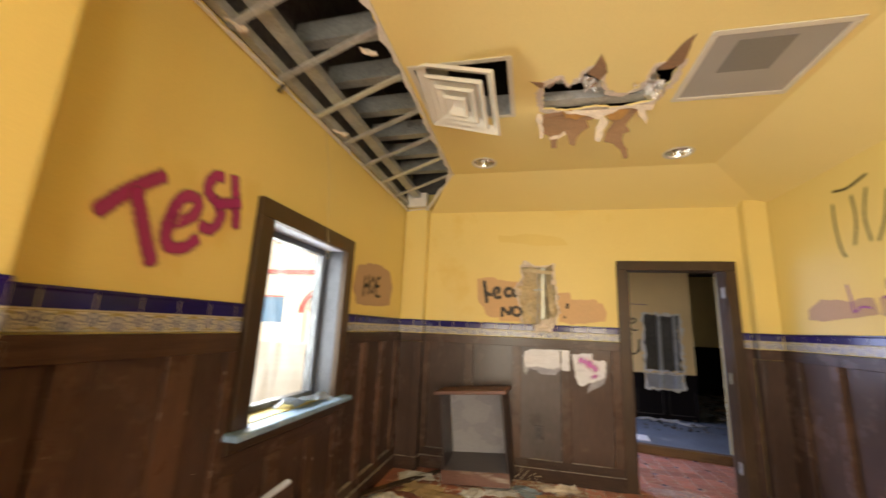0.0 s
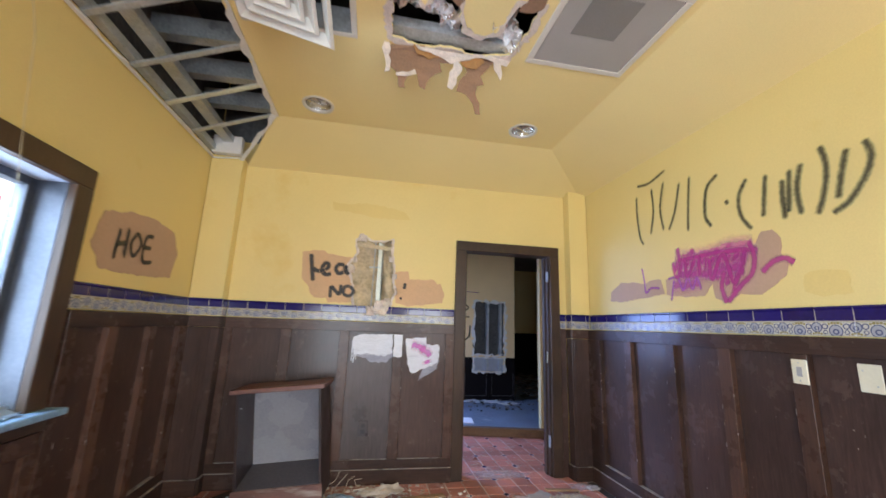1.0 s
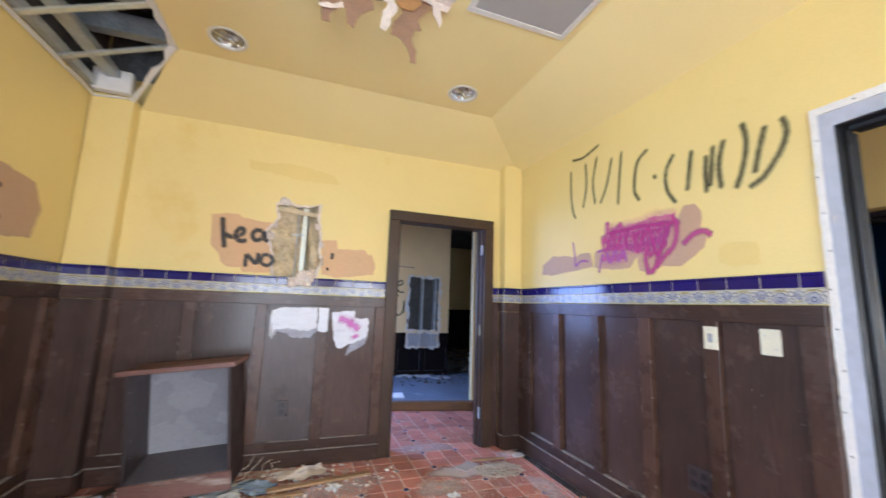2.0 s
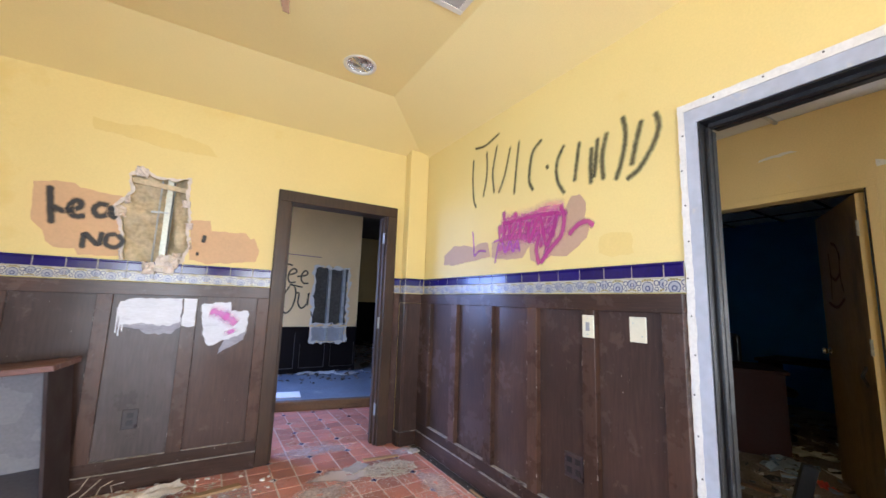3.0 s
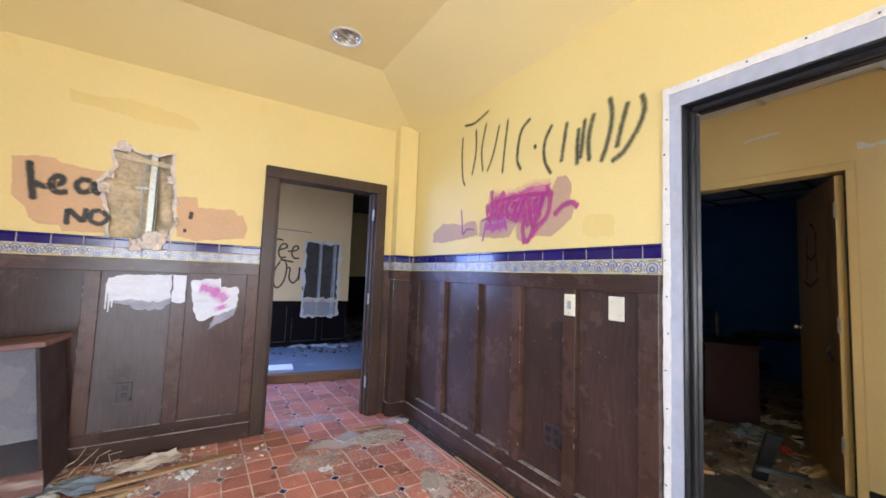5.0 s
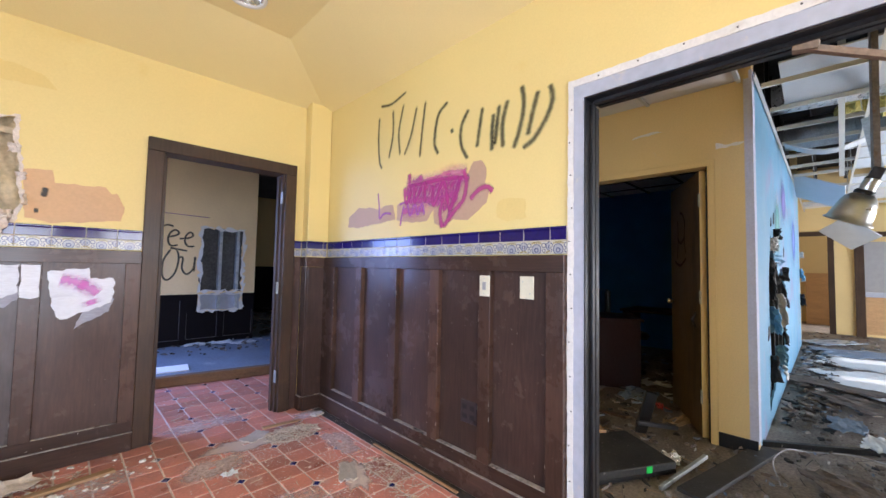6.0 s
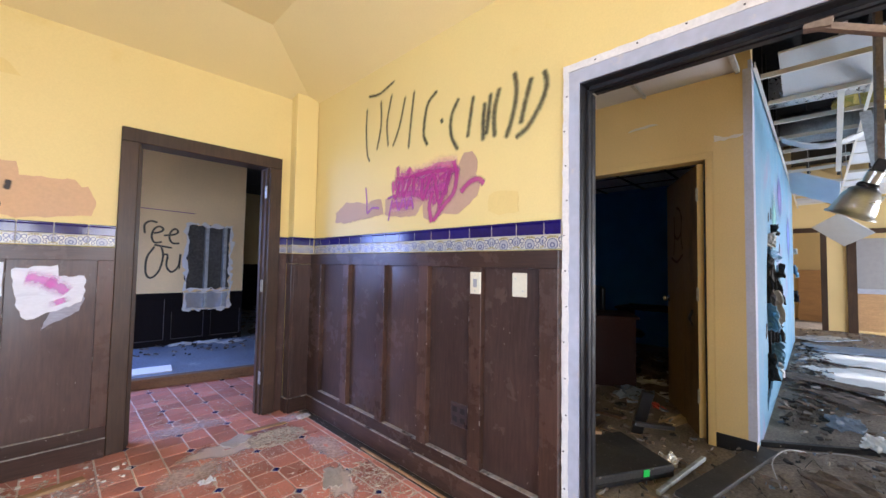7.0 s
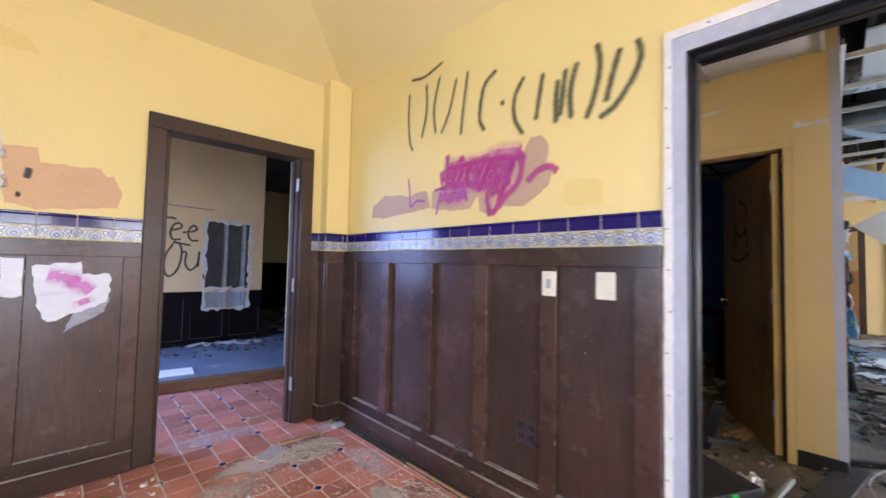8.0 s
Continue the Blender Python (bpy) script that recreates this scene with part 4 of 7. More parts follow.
for k, pts in enumerate(([(0.575, 0.06), (0.55, 0.15), (0.545, 0.22), (0.575, 0.24), (0.60, 0.16), (0.63, 0.09), (0.60, 0.05)], [(0.80, 0.0), (0.82, 0.07), (0.865, 0.13), (0.88, 0.09), (0.86, 0.04), (0.90, 0.0)], [(0.165, 0.0), (0.18, 0.19), (0.21, 0.18), (0.195, 0.0)], [(0.34, 0.0), (0.36, 0.03), (0.50, 0.035), (0.56, 0.07), (0.62, 0.05), (0.70, 0.02), (0.90, 0.035), (0.92, 0.0)], [(0.24, 0.19), (0.25, 0.20), (0.30, 0.195), (0.365, 0.165), (0.35, 0.14), (0.31, 0.17)])):
    hanging(pts, M_GYPSUM, "gypsum_lip", 2.782, 20 + k, 0.010)
# bare paper where the face has peeled off the ceiling before the hole
for pts in ([(0.45, 2.40), (0.50, 2.24), (0.56, 2.40), (0.53, 2.46)], [(0.83, 2.42), (0.90, 2.20), (0.93, 2.16), (0.95, 2.38), (0.90, 2.42)], [(0.19, 2.50), (0.12, 2.42), (0.21, 2.45)]):
    under(part("peeled_paper", plate(jagged(pts, 0.006, 0.03, 2), [], 0.004, flat(ZC - 0.006)), M_KRAFT), torn)
lip = jagged([(0.16, 2.46), (0.30, 2.39), (0.36, 2.49), (0.45, 2.33), (0.54, 2.38), (0.60, 2.59), (0.70, 2.63), (0.78, 2.57), (0.80, 2.37), (0.96, 2.35), (0.97, 2.56), (0.92, 2.78), (0.72, 2.83), (0.55, 2.79), (0.36, 2.82), (0.18, 2.77)], 0.014, 0.025, 9)
under(part("broken_lip", plate(lip, [TORN], 0.004, flat(ZC - 0.0045)), M_GYPSUM), torn)
for k in range(4):
    ob = solo("foil_scrap", crumple(0.26, 0.20, 9, 0.12, 30 + k, 0.003), M_FOIL, "crumpled silver foil insulation above the torn ceiling", "insulation", group="foil above the ceiling")
    ob.matrix_basis = pose(0.28 + 0.17 * k, 2.56 + 0.05 * (k % 2), 2.93, 25, 10 * k, 20 * k)
solo("ceiling_channel", channel(0.1, 1.1, 2.735, 2.745, 2.92, 0.09, 0.06), M_STEEL, "grey steel channel above the torn ceiling", "metal channel")

# ---- vents and downlights ----
def diffuser_plate():
    """Stepped square cones, one inside the other."""
    v = thing("ceiling_diffuser", "off-white square air diffuser hanging askew from its frame", "air vent", (-0.285, 2.485, ZC))
    x0, y0, x1, y1 = VA
    for a, b, c, d in ((x0 - 0.02, y0 - 0.02, x1 + 0.02, y0 + 0.012), (x0 - 0.02, y1 - 0.012, x1 + 0.02, y1 + 0.02), (x0 - 0.02, y0 + 0.012, x0 + 0.012, y1 - 0.012), (x1 - 0.012, y0 + 0.012, x1 + 0.02, y1 - 0.012)):
        under(part("frame", boxed(a, b, ZC - 0.008, c, d, ZC - 0.002, 0.002), M_VENT), v)
    for a, b, c, d in ((x0, y0, x0 + 0.004, y1), (x1 - 0.004, y0, x1, y1)):
        under(part("neck", boxed(a, b, ZC, c, d, ZC + 0.16), M_STEEL), v)
    for a, b, c, d in ((x0, y0, x1, y0 + 0.004), (x0, y1 - 0.004, x1, y1)):
        under(part("neck", boxed(a, b, ZC, c, d, ZC + 0.16), M_STEEL), v)
    u, w = Vector((0.425, -0.045, -0.13)).normalized(), Vector((0.005, 0.475, -0.13))
    w = (w - u * w.dot(u)).normalized()
    nn = u.cross(w)
    m = Matrix.Translation((-0.31, 2.385, 2.775)) @ Matrix((u, w, nn)).transposed().to_4x4()
    for k, (s, h) in enumerate(((0.25, 0.0), (0.185, -0.018), (0.13, -0.034), (0.075, -0.048))):
        bm = bmesh.new()
        inner = s - 0.055 if k < 3 else 0.0
        rings = [[bm.verts.new((sx * q, sy * q, z)) for sx, sy in ((-1, -1), (1, -1), (1, 1), (-1, 1))] for q, z in ((s, h), (s - 0.012, h - 0.012), (max(inner, 0.03), h + 0.022))]
        for a, b in zip(rings, rings[1:]):
            for i in range(4):
                bm.faces.new((a[i], a[(i + 1) % 4], b[(i + 1) % 4], b[i]))
        if k == 3:
            bm.faces.new(rings[-1])
        top = bmesh.ops.extrude_face_region(bm, geom=bm.faces[:])
        for q in [e for e in top["geom"] if isinstance(e, bmesh.types.BMVert)]:
            q.co.z += 0.003
        bmesh.ops.transform(bm, matrix=m, verts=bm.verts[:])
        under(part("cone", bm, M_VENT), v)
    back = slab([(-0.17, -0.17, 0.004), (0.17, -0.17, 0.004), (0.17, 0.17, 0.004), (-0.17, 0.17, 0.004)], (0, 0, 0.003))
    bmesh.ops.transform(back, matrix=m, verts=back.verts[:])
    under(part("back_plate", back, M_VENT), v)
    return v


diffuser_plate()


def return_grille():
    x0, y0, x1, y1 = VB
    g = thing("return_grille", "flat grey perforated ceiling grille with a darker square", "air vent", (1.32, 2.46, ZC))
    for a, b, c, d in ((x0 - 0.015, y0 - 0.015, x1 + 0.015, y0 + 0.02), (x0 - 0.015, y1 - 0.02, x1 + 0.015, y1 + 0.015), (x0 - 0.015, y0 + 0.02, x0 + 0.02, y1 - 0.02), (x1 - 0.02, y0 + 0.02, x1 + 0.015, y1 - 0.02)):
        under(part("frame", boxed(a, b, ZC - 0.009, c, d, ZC - 0.002, 0.002), M_VENT), g)
    under(part("perforated_panel", boxed(x0 + 0.02, y0 + 0.02, ZC - 0.003, x1 - 0.02, y1 - 0.02, ZC + 0.01), M_GREY), g)
    under(part("centre_panel", boxed(1.155, 2.24, ZC - 0.006, 1.415, 2.50, ZC - 0.0035, 0.001), M_GREYD), g)


return_grille()


def downlight(x, y):
    d = thing("downlight", "round recessed downlight with a chrome reflector", "ceiling light", (x, y, ZC), group="recessed downlights")
    part("trim_ring", lathe(bmesh.new(), [(0.097, 0.004), (0.116, -0.002), (0.114, -0.008), (0.097, -0.006), (0.092, 0.004)], 28), M_VENT, d)
    part("reflector", lathe(bmesh.new(), [(0.095, -0.002), (0.088, 0.02), (0.072, 0.06), (0.05, 0.085), (0.001, 0.09)], 28), M_CHROME, d)
    part("baffle", boxed(-0.09, -0.003, -0.004, 0.09, 0.003, 0.03, 0, pose(0, 0, 0, 0, 0, 35)), M_CHROME, d)
    part("lamp_tube", tube(bmesh.new(), [(-0.05, 0.02, 0.03), (0.05, 0.02, 0.03)], 0.012, 8), M_VENT, d)
    return d


downlight(-0.29, 3.56)
downlight(1.315, 3.55)

# ---- broken-open stud bay in the north wall ----
bay = thing("wall_cavity", "tan insulation paper and steel stud behind the broken wall", "wall cavity", (0.2, YF + 0.1, 1.75))
M_BATT = mat("tan_insulation_paper", (0.56, 0.45, 0.28), 0.6, vary=0.35, scale=7, fine=40, bump=0.3, second=(0.24, 0.17, 0.08), amount=0.1, cover=5)


def batt(x0, x1, seed):
    """Creased paper facing, bulging between the studs."""
    bm = bmesh.new()
    n, k = 22, 56
    def deep(i, j):
        u, v = i / n, j / k
        fold = abs(noise.noise((u * 2.2 + seed, v * 5.0, seed * 1.3))) + 0.5 * abs(noise.noise((u * 5 + seed, v * 11.0, 2.1)))
        return YF + 0.10 - 0.025 * math.sin(math.pi * u) - 0.085 * fold + 0.01 + 0.02 * noise.noise((u * 1.1, v * 3 + seed, 7.0))
    g = [[bm.verts.new((x0 + (x1 - x0) * i / n, max(YF + 0.036, min(deep(i, j), YF + 0.12)), 1.3 + 0.95 * j / k)) for j in range(k + 1)] for i in range(n + 1)]
    for i in range(n):
        for j in range(k):
            bm.faces.new((g[i][j], g[i + 1][j], g[i + 1][j + 1], g[i][j + 1])).smooth = True
    return bm


under(part("insulation_batt", batt(-0.1, 0.235, 1), M_BATT), bay)
under(part("insulation_batt", batt(0.285, 0.55, 4), M_BATT), bay)
bm = boxed(0.236, YF + 0.035, 1.2, 0.240, YF + 0.12, 2.4)
box(bm, 0.236, YF + 0.033, 1.2, 0.282, YF + 0.037, 2.4)
box(bm, 0.272, YF + 0.033, 1.2, 0.284, YF + 0.045, 2.4)
under(part("stud", bm, M_STUDP), bay)
under(part("conduit", tube(bmesh.new(), [(0.20, YF + 0.04, 1.42), (0.205, YF + 0.04, 2.1)], 0.006, 6), M_STEEL), bay)
under(part("cross_strap", bar(bmesh.new(), (0.03, YF + 0.03, 2.03), (0.36, YF + 0.03, 2.00), 0.012, 0.035), M_BATT), bay)
under(part("cross_strap", bar(bmesh.new(), (0.16, YF + 0.03, 1.82), (0.26, YF + 0.03, 1.825), 0.008, 0.012), M_STEEL), bay)
lipn = jagged([(0.03, 1.437), (0.38, 1.443), (0.395, 1.53), (0.425, 1.60), (0.40, 1.69), (0.402, 1.81), (0.373, 1.95), (0.373, 2.102), (0.29, 2.078), (0.16, 2.078), (0.10, 2.118), (0.012, 2.065), (0.038, 1.94), (-0.012, 1.885), (-0.05, 1.81), (-0.02, 1.74), (0.016, 1.64), (0.02, 1.52)], 0.006, 0.016, 14)
under(part("broken_lip", plate(lipn, [HOLE_N], 0.006, north(YF + 0.007)), M_GYPSUM), bay)
for k, (x, z, s) in enumerate(((0.29, 1.45, 0.12), (0.19, 1.42, 0.08), (-0.01, 1.79, 0.07), (0.40, 1.60, 0.06), (0.02, 1.50, 0.06), (0.015, 1.88, 0.05), (0.39, 1.74, 0.045), (0.36, 1.90, 0.05), (0.09, 2.09, 0.07), (0.35, 1.50, 0.07))):
    under(part("gypsum_lump", crumple(s, s, 5, s * 0.5, 40 + k, 0.012), M_GYPSUM), bay).matrix_basis = pose(x, YF - 0.005, z, 80, 0, 25 * k)

# ---- overpainted patches and spray paint ----
M_DARKY = mat("darker_yellow_touch_up", (0.76, 0.58, 0.21), 0.5, vary=0.05, scale=3, fine=90, bump=0.08)
M_TAN = mat("tan_cover_paint", (0.64, 0.40, 0.21), 0.6, vary=0.08, scale=4, fine=60, bump=0.08)
M_MAUVE = mat("mauve_tan_cover_paint", (0.50, 0.33, 0.22), 0.6, vary=0.07, scale=4, fine=60, bump=0.08)
M_COVERW = mat("white_cover_paint", (0.70, 0.72, 0.78), 0.5, vary=0.14, scale=9, fine=50, bump=0.1, second=(0.52, 0.53, 0.60), amount=0.15, cover=6, stretch=(0.6, 0.6, 2))
M_THINW = mat("thin_white_paint", (0.30, 0.30, 0.36), 0.5, vary=0.3, scale=12, fine=60, bump=0.1, second=(0.5, 0.5, 0.56), amount=0.1, cover=9, stretch=(0.6, 0.6, 2))
ON = {"north": lambda u, v, d: (u, YF + 0.012 - d, v), "east": lambda u, v, d: (XR + 0.01 - d, u, v), "west": lambda u, v, d: (XL - 0.01 + d, u, v), "office": lambda u, v, d: (4.04 - d, u, v), "passage": lambda u, v, d: (u, 7.54 - d, v)}


def patch(side, pts, m, label, d=0.004, seed=1, rough=0.007, step=0.028):
    pl = ON[side]
    return solo("paint_patch", plate(jagged(pts, rough, step, seed), [], 0.002, lambda u, v, w: pl(u, v, d - w)), m, label, "paint patch")


def spline(pts, n=8):
    out = []
    for i in range(len(pts) - 1):
        a, b = Vector(pts[i]), Vector(pts[i + 1])
        p = Vector(pts[i - 1]) if i else a - (b - a)
        q = Vector(pts[i + 2]) if i + 2 < len(pts) else b + (b - a)
        for k in range(n):
            t = k / n
            out.append(0.5 * ((2 * a) + (b - p) * t + (2 * p - 5 * a + 4 * b - q) * t * t + (3 * a - p - 3 * b + q) * t ** 3))
    return out + [Vector(pts[-1])]


def spray(owner, side, pts, width, m, d):
    """A sprayed line: a thin ribbon, thick in paint along its middle."""
    line = spline([(u, v) for u, v in pts])
    bm = bmesh.new()
    uv = bm.loops.layers.uv.new("UVMap")
    rows = []
    L = len(line)
    for i, p in enumerate(line):
        t = (line[min(i + 1, L - 1)] - line[max(i - 1, 0)]).normalized()
        s = Vector((-t.y, t.x))
        e = 1.0 if 0 < i < L - 1 else 0.35
        rows.append([(bm.verts.new(ON[side](*(p + s * width * k), d)), c * e) for k, c in ((-0.9, 0.0), (-0.35, 0.62), (0, 0.9), (0.35, 0.62), (0.9, 0.0))])
    for a, b in zip(rows, rows[1:]):
        for k in range(4):
            q = (a[k], a[k + 1], b[k + 1], b[k])
            f = bm.faces.new([x[0] for x in q])
            for lp, x in zip(f.loops, q):
                lp[uv].uv = (x[1], 0.5)
    ob = under(part("sprayed_stroke", bm, m), owner)
    ob.visible_shadow = False
    return ob


def tag(side, strokes, width, m, label, d=0.008):
    c = strokes[0][0]
    owner = thing("spray_paint", label, "graffiti", ON[side](c[0], c[1], 0))
    for k, s in enumerate(strokes):
        spray(owner, side, s, width, m, d + 0.0012 * k)
    return owner


# north wall
patch("north", [(-0.44, 1.92), (-0.34, 1.945), (-0.25, 1.945), (-0.22, 1.92), (-0.09, 1.905), (0.0, 1.90), (-0.03, 1.82), (0.0, 1.74), (0.035, 1.64), (0.03, 1.49), (-0.18, 1.48), (-0.20, 1.52), (-0.30, 1.52), (-0.34, 1.55), (-0.36, 1.62), (-0.42, 1.68)], M_TAN, "tan cover paint over old graffiti on yellow wall", seed=3, rough=0.004)
patch("north", [(0.40, 1.785), (0.52, 1.80), (0.535, 1.725), (0.77, 1.735), (0.80, 1.69), (0.83, 1.70), (0.87, 1.61), (0.855, 1.52), (0.70, 1.50), (0.53, 1.475), (0.42, 1.50)], M_TAN, "tan cover paint brushed out towards the doorway", seed=5, rough=0.005)
tag("north", [[(-0.36, 1.91), (-0.345, 1.79), (-0.325, 1.66)], [(-0.335, 1.78), (-0.29, 1.755), (-0.25, 1.765), (-0.205, 1.79), (-0.205, 1.825), (-0.235, 1.825), (-0.255, 1.78), (-0.23, 1.73), (-0.17, 1.735)], [(-0.06, 1.82), (-0.11, 1.825), (-0.135, 1.785), (-0.11, 1.745), (-0.065, 1.76), (-0.05, 1.81), (-0.04, 1.76), (-0.015, 1.74)]], 0.033, M_SPRAYK, "black sprayed letters lea running into the broken wall")
tag("north", [[(-0.165, 1.52), (-0.165, 1.63)], [(-0.165, 1.63), (-0.085, 1.545)], [(-0.085, 1.545), (-0.075, 1.645)], [(0.0, 1.635), (-0.045, 1.62), (-0.05, 1.565), (0.0, 1.545), (0.035, 1.59), (0.0, 1.635)]], 0.028, M_SPRAYK, "black sprayed word NO on tan paint")
tag("north", [[(0.455, 1.545), (0.475, 1.545)], [(0.50, 1.69), (0.49, 1.63)]], 0.024, M_SPRAYK, "black sprayed dots beside the broken wall")
patch("north", [(-0.22, 2.42), (-0.10, 2.40), (0.10, 2.43), (0.45, 2.38), (0.52, 2.30), (0.20, 2.29), (-0.05, 2.33), (-0.20, 2.33)], M_DARKY, "faint darker yellow touch-up on the yellow wall", seed=15, d=0.003)

# west wall
patch("west", [(3.10, 1.68), (3.16, 1.86), (3.40, 1.92), (3.62, 1.94), (3.90, 1.91), (4.0, 1.76), (3.95, 1.58), (3.55, 1.55), (3.20, 1.55)], M_MAUVE, "mauve-tan cover paint on the yellow wall by the window", seed=7)
tag("west", [[(3.31, 1.80), (3.29, 1.61)], [(3.38, 1.82), (3.38, 1.63)], [(3.29, 1.70), (3.39, 1.73)], [(3.47, 1.81), (3.42, 1.73), (3.46, 1.66), (3.52, 1.74), (3.47, 1.81)], [(3.64, 1.82), (3.56, 1.79), (3.56, 1.65), (3.67, 1.65)], [(3.55, 1.73), (3.63, 1.74)]], 0.024, M_SPRAYK, "black sprayed word HOE on mauve-tan paint")
tag("west", [[(1.19, 1.70), (1.30, 1.83), (1.41, 1.925)], [(1.30, 1.84), (1.35, 1.72), (1.42, 1.56)], [(1.46, 1.74), (1.55, 1.80), (1.56, 1.87), (1.49, 1.86), (1.45, 1.75), (1.46, 1.66), (1.53, 1.66), (1.60, 1.72)], [(1.68, 2.02), (1.62, 2.0), (1.60, 1.93), (1.66, 1.89), (1.69, 1.84), (1.65, 1.77), (1.58, 1.77)], [(1.73, 2.06), (1.76, 1.95), (1.79, 1.80)], [(1.64, 1.88), (1.72, 1.91), (1.80, 1.94)]], 0.050, M_SPRAYP, "magenta sprayed word Test on the yellow wall")

# east wall: a row of loose black sprayed bars, a scribble over tan patches
tag("east", [[(3.535, 2.42), (3.54, 2.24), (3.52, 2.07), (3.485, 2.0)], [(3.36, 2.43), (3.355, 2.24), (3.40, 2.06)], [(3.52, 2.50), (3.38, 2.48), (3.20, 2.52)], [(3.23, 2.44), (3.28, 2.24), (3.26, 2.06)], [(3.08, 2.38), (3.14, 2.18), (3.21, 2.05)], [(2.99, 2.39), (3.02, 2.18), (3.04, 2.0)]], 0.021, M_SPRAYB, "long loose black sprayed bars on the yellow wall")
tag("east", [[(2.78, 2.32), (2.87, 2.25), (2.90, 2.08), (2.86, 1.99)], [(2.60, 2.22), (2.66, 2.12), (2.655, 2.0), (2.60, 1.91)], [(2.745, 2.13), (2.73, 2.10)], [(2.49, 2.20), (2.51, 2.08), (2.53, 1.96)]], 0.026, M_SPRAYB, "curved black sprayed bars on the yellow wall")
tag("east", [[(2.41, 2.14), (2.42, 2.04), (2.42, 1.92)], [(2.37, 2.18), (2.385, 2.05), (2.40, 1.95)], [(2.31, 2.19), (2.345, 2.06), (2.34, 1.92)], [(2.22, 2.24), (2.205, 2.14), (2.225, 2.02), (2.27, 1.90)], [(2.115, 2.18), (2.15, 2.07), (2.18, 1.95)], [(2.05, 2.19), (2.035, 2.11), (2.07, 2.02), (2.14, 1.93), (2.21, 1.89)]], 0.029, M_SPRAYB, "thick black sprayed bars near the opening")
patch("east", [(3.96, 1.58), (3.95, 1.66), (3.80, 1.73), (3.59, 1.71), (3.52, 1.69), (3.43, 1.71), (3.335, 1.705), (3.31, 1.595), (3.58, 1.58), (3.79, 1.565)], M_MAUVE, "narrow tan cover paint patch on the yellow wall", seed=2, rough=0.005)
patch("east", [(3.29, 1.70), (3.29, 1.59), (3.12, 1.56), (2.97, 1.56), (2.90, 1.63), (2.89, 1.54), (2.81, 1.51), (2.72, 1.555), (2.60, 1.54), (2.46, 1.63), (2.44, 1.70), (2.47, 1.75), (2.46, 1.83), (2.50, 1.885), (2.56, 1.89), (2.60, 1.83), (2.74, 1.76), (3.06, 1.75)], M_MAUVE, "tan cover paint patch under a magenta scribble", seed=4, rough=0.004)
tag("east", [[(3.20, 1.79), (3.02, 1.78), (2.80, 1.78), (2.64, 1.79)], [(3.14, 1.84), (2.90, 1.83), (2.76, 1.85), (2.60, 1.83)], [(3.18, 1.72), (3.0, 1.70), (2.82, 1.70), (2.68, 1.72)], [(3.22, 1.65), (3.10, 1.64), (2.98, 1.65)]], 0.085, M_SPRAYS, "soft magenta overspray on a tan patch", d=0.0065)
tag("east", [[(3.17, 1.74), (3.15, 1.90), (3.12, 1.72), (3.03, 1.87), (3.04, 1.70), (2.92, 1.84), (2.94, 1.68), (2.84, 1.84), (2.86, 1.66), (2.76, 1.85), (2.80, 1.62), (2.70, 1.82), (2.76, 1.54)], [(3.16, 1.82), (3.02, 1.82), (2.86, 1.82), (2.70, 1.81), (2.58, 1.79)], [(2.64, 1.85), (2.61, 1.78), (2.63, 1.67), (2.72, 1.59), (2.805, 1.505)], [(2.81, 1.50), (2.83, 1.61), (2.80, 1.70)], [(3.20, 1.82), (3.17, 1.70), (3.10, 1.82), (3.08, 1.70), (2.99, 1.82), (2.98, 1.68)], [(2.90, 1.80), (2.89, 1.66), (2.80, 1.80), (2.74, 1.62), (2.66, 1.80), (2.70, 1.64)]], 0.036, M_SPRAYV, "magenta sprayed scribble across a tan patch")
tag("east", [[(2.58, 1.66), (2.51, 1.71), (2.45, 1.72), (2.41, 1.69)], [(2.42, 1.70), (2.405, 1.69)]], 0.034, M_SPRAYV, "magenta sprayed arm running off the patch", d=0.0105)
tag("east", [[(3.26, 1.70), (3.17, 1.70), (3.13, 1.61), (3.08, 1.69), (3.05, 1.61), (3.01, 1.68), (2.98, 1.60)], [(3.24, 1.54), (3.22, 1.62), (3.20, 1.69)], [(3.52, 1.82), (3.50, 1.71), (3.49, 1.62), (3.43, 1.65), (3.34, 1.64)]], 0.018, M_SPRAYU, "thin purple sprayed marks on a tan patch", d=0.0115)
patch("east", [(2.38, 1.62), (2.31, 1.64), (2.20, 1.62), (2.19, 1.52), (2.31, 1.51), (2.38, 1.54)], M_DARKY, "faint darker yellow touch-up on the yellow wall", seed=14, d=0.003)

# white cover paint on the north panelling
THIN = [(0.055, 1.15), (0.075, 1.02), (0.19, 1.01), (0.23, 0.975), (0.37, 0.975), (0.415, 1.02), (0.415, 1.10), (0.2, 1.12)]
patch("north", THIN, M_THINW, "thin greyish lower fringe of brushed white paint", d=0.0145, seed=16, rough=0.007, step=0.02)
patch("north", [(0.07, 1.19), (0.14, 1.212), (0.414, 1.222), (0.414, 1.06), (0.36, 1.03), (0.24, 1.04), (0.20, 1.05), (0.085, 1.035), (0.06, 1.14)], M_COVERW, "white cover paint brushed on dark panelling", d=0.0165, seed=6, rough=0.006, step=0.02)
for k, (u, z0, z1) in enumerate(((0.062, 0.985, 1.12), (0.078, 0.965, 1.10), (0.094, 0.995, 1.08))):
    patch("north", [(u, z0), (u + 0.007, z0), (u + 0.008, z1), (u - 0.001, z1)], M_COVERW, "drip of white paint on dark panelling", d=0.0175, seed=50 + k, rough=0.001)
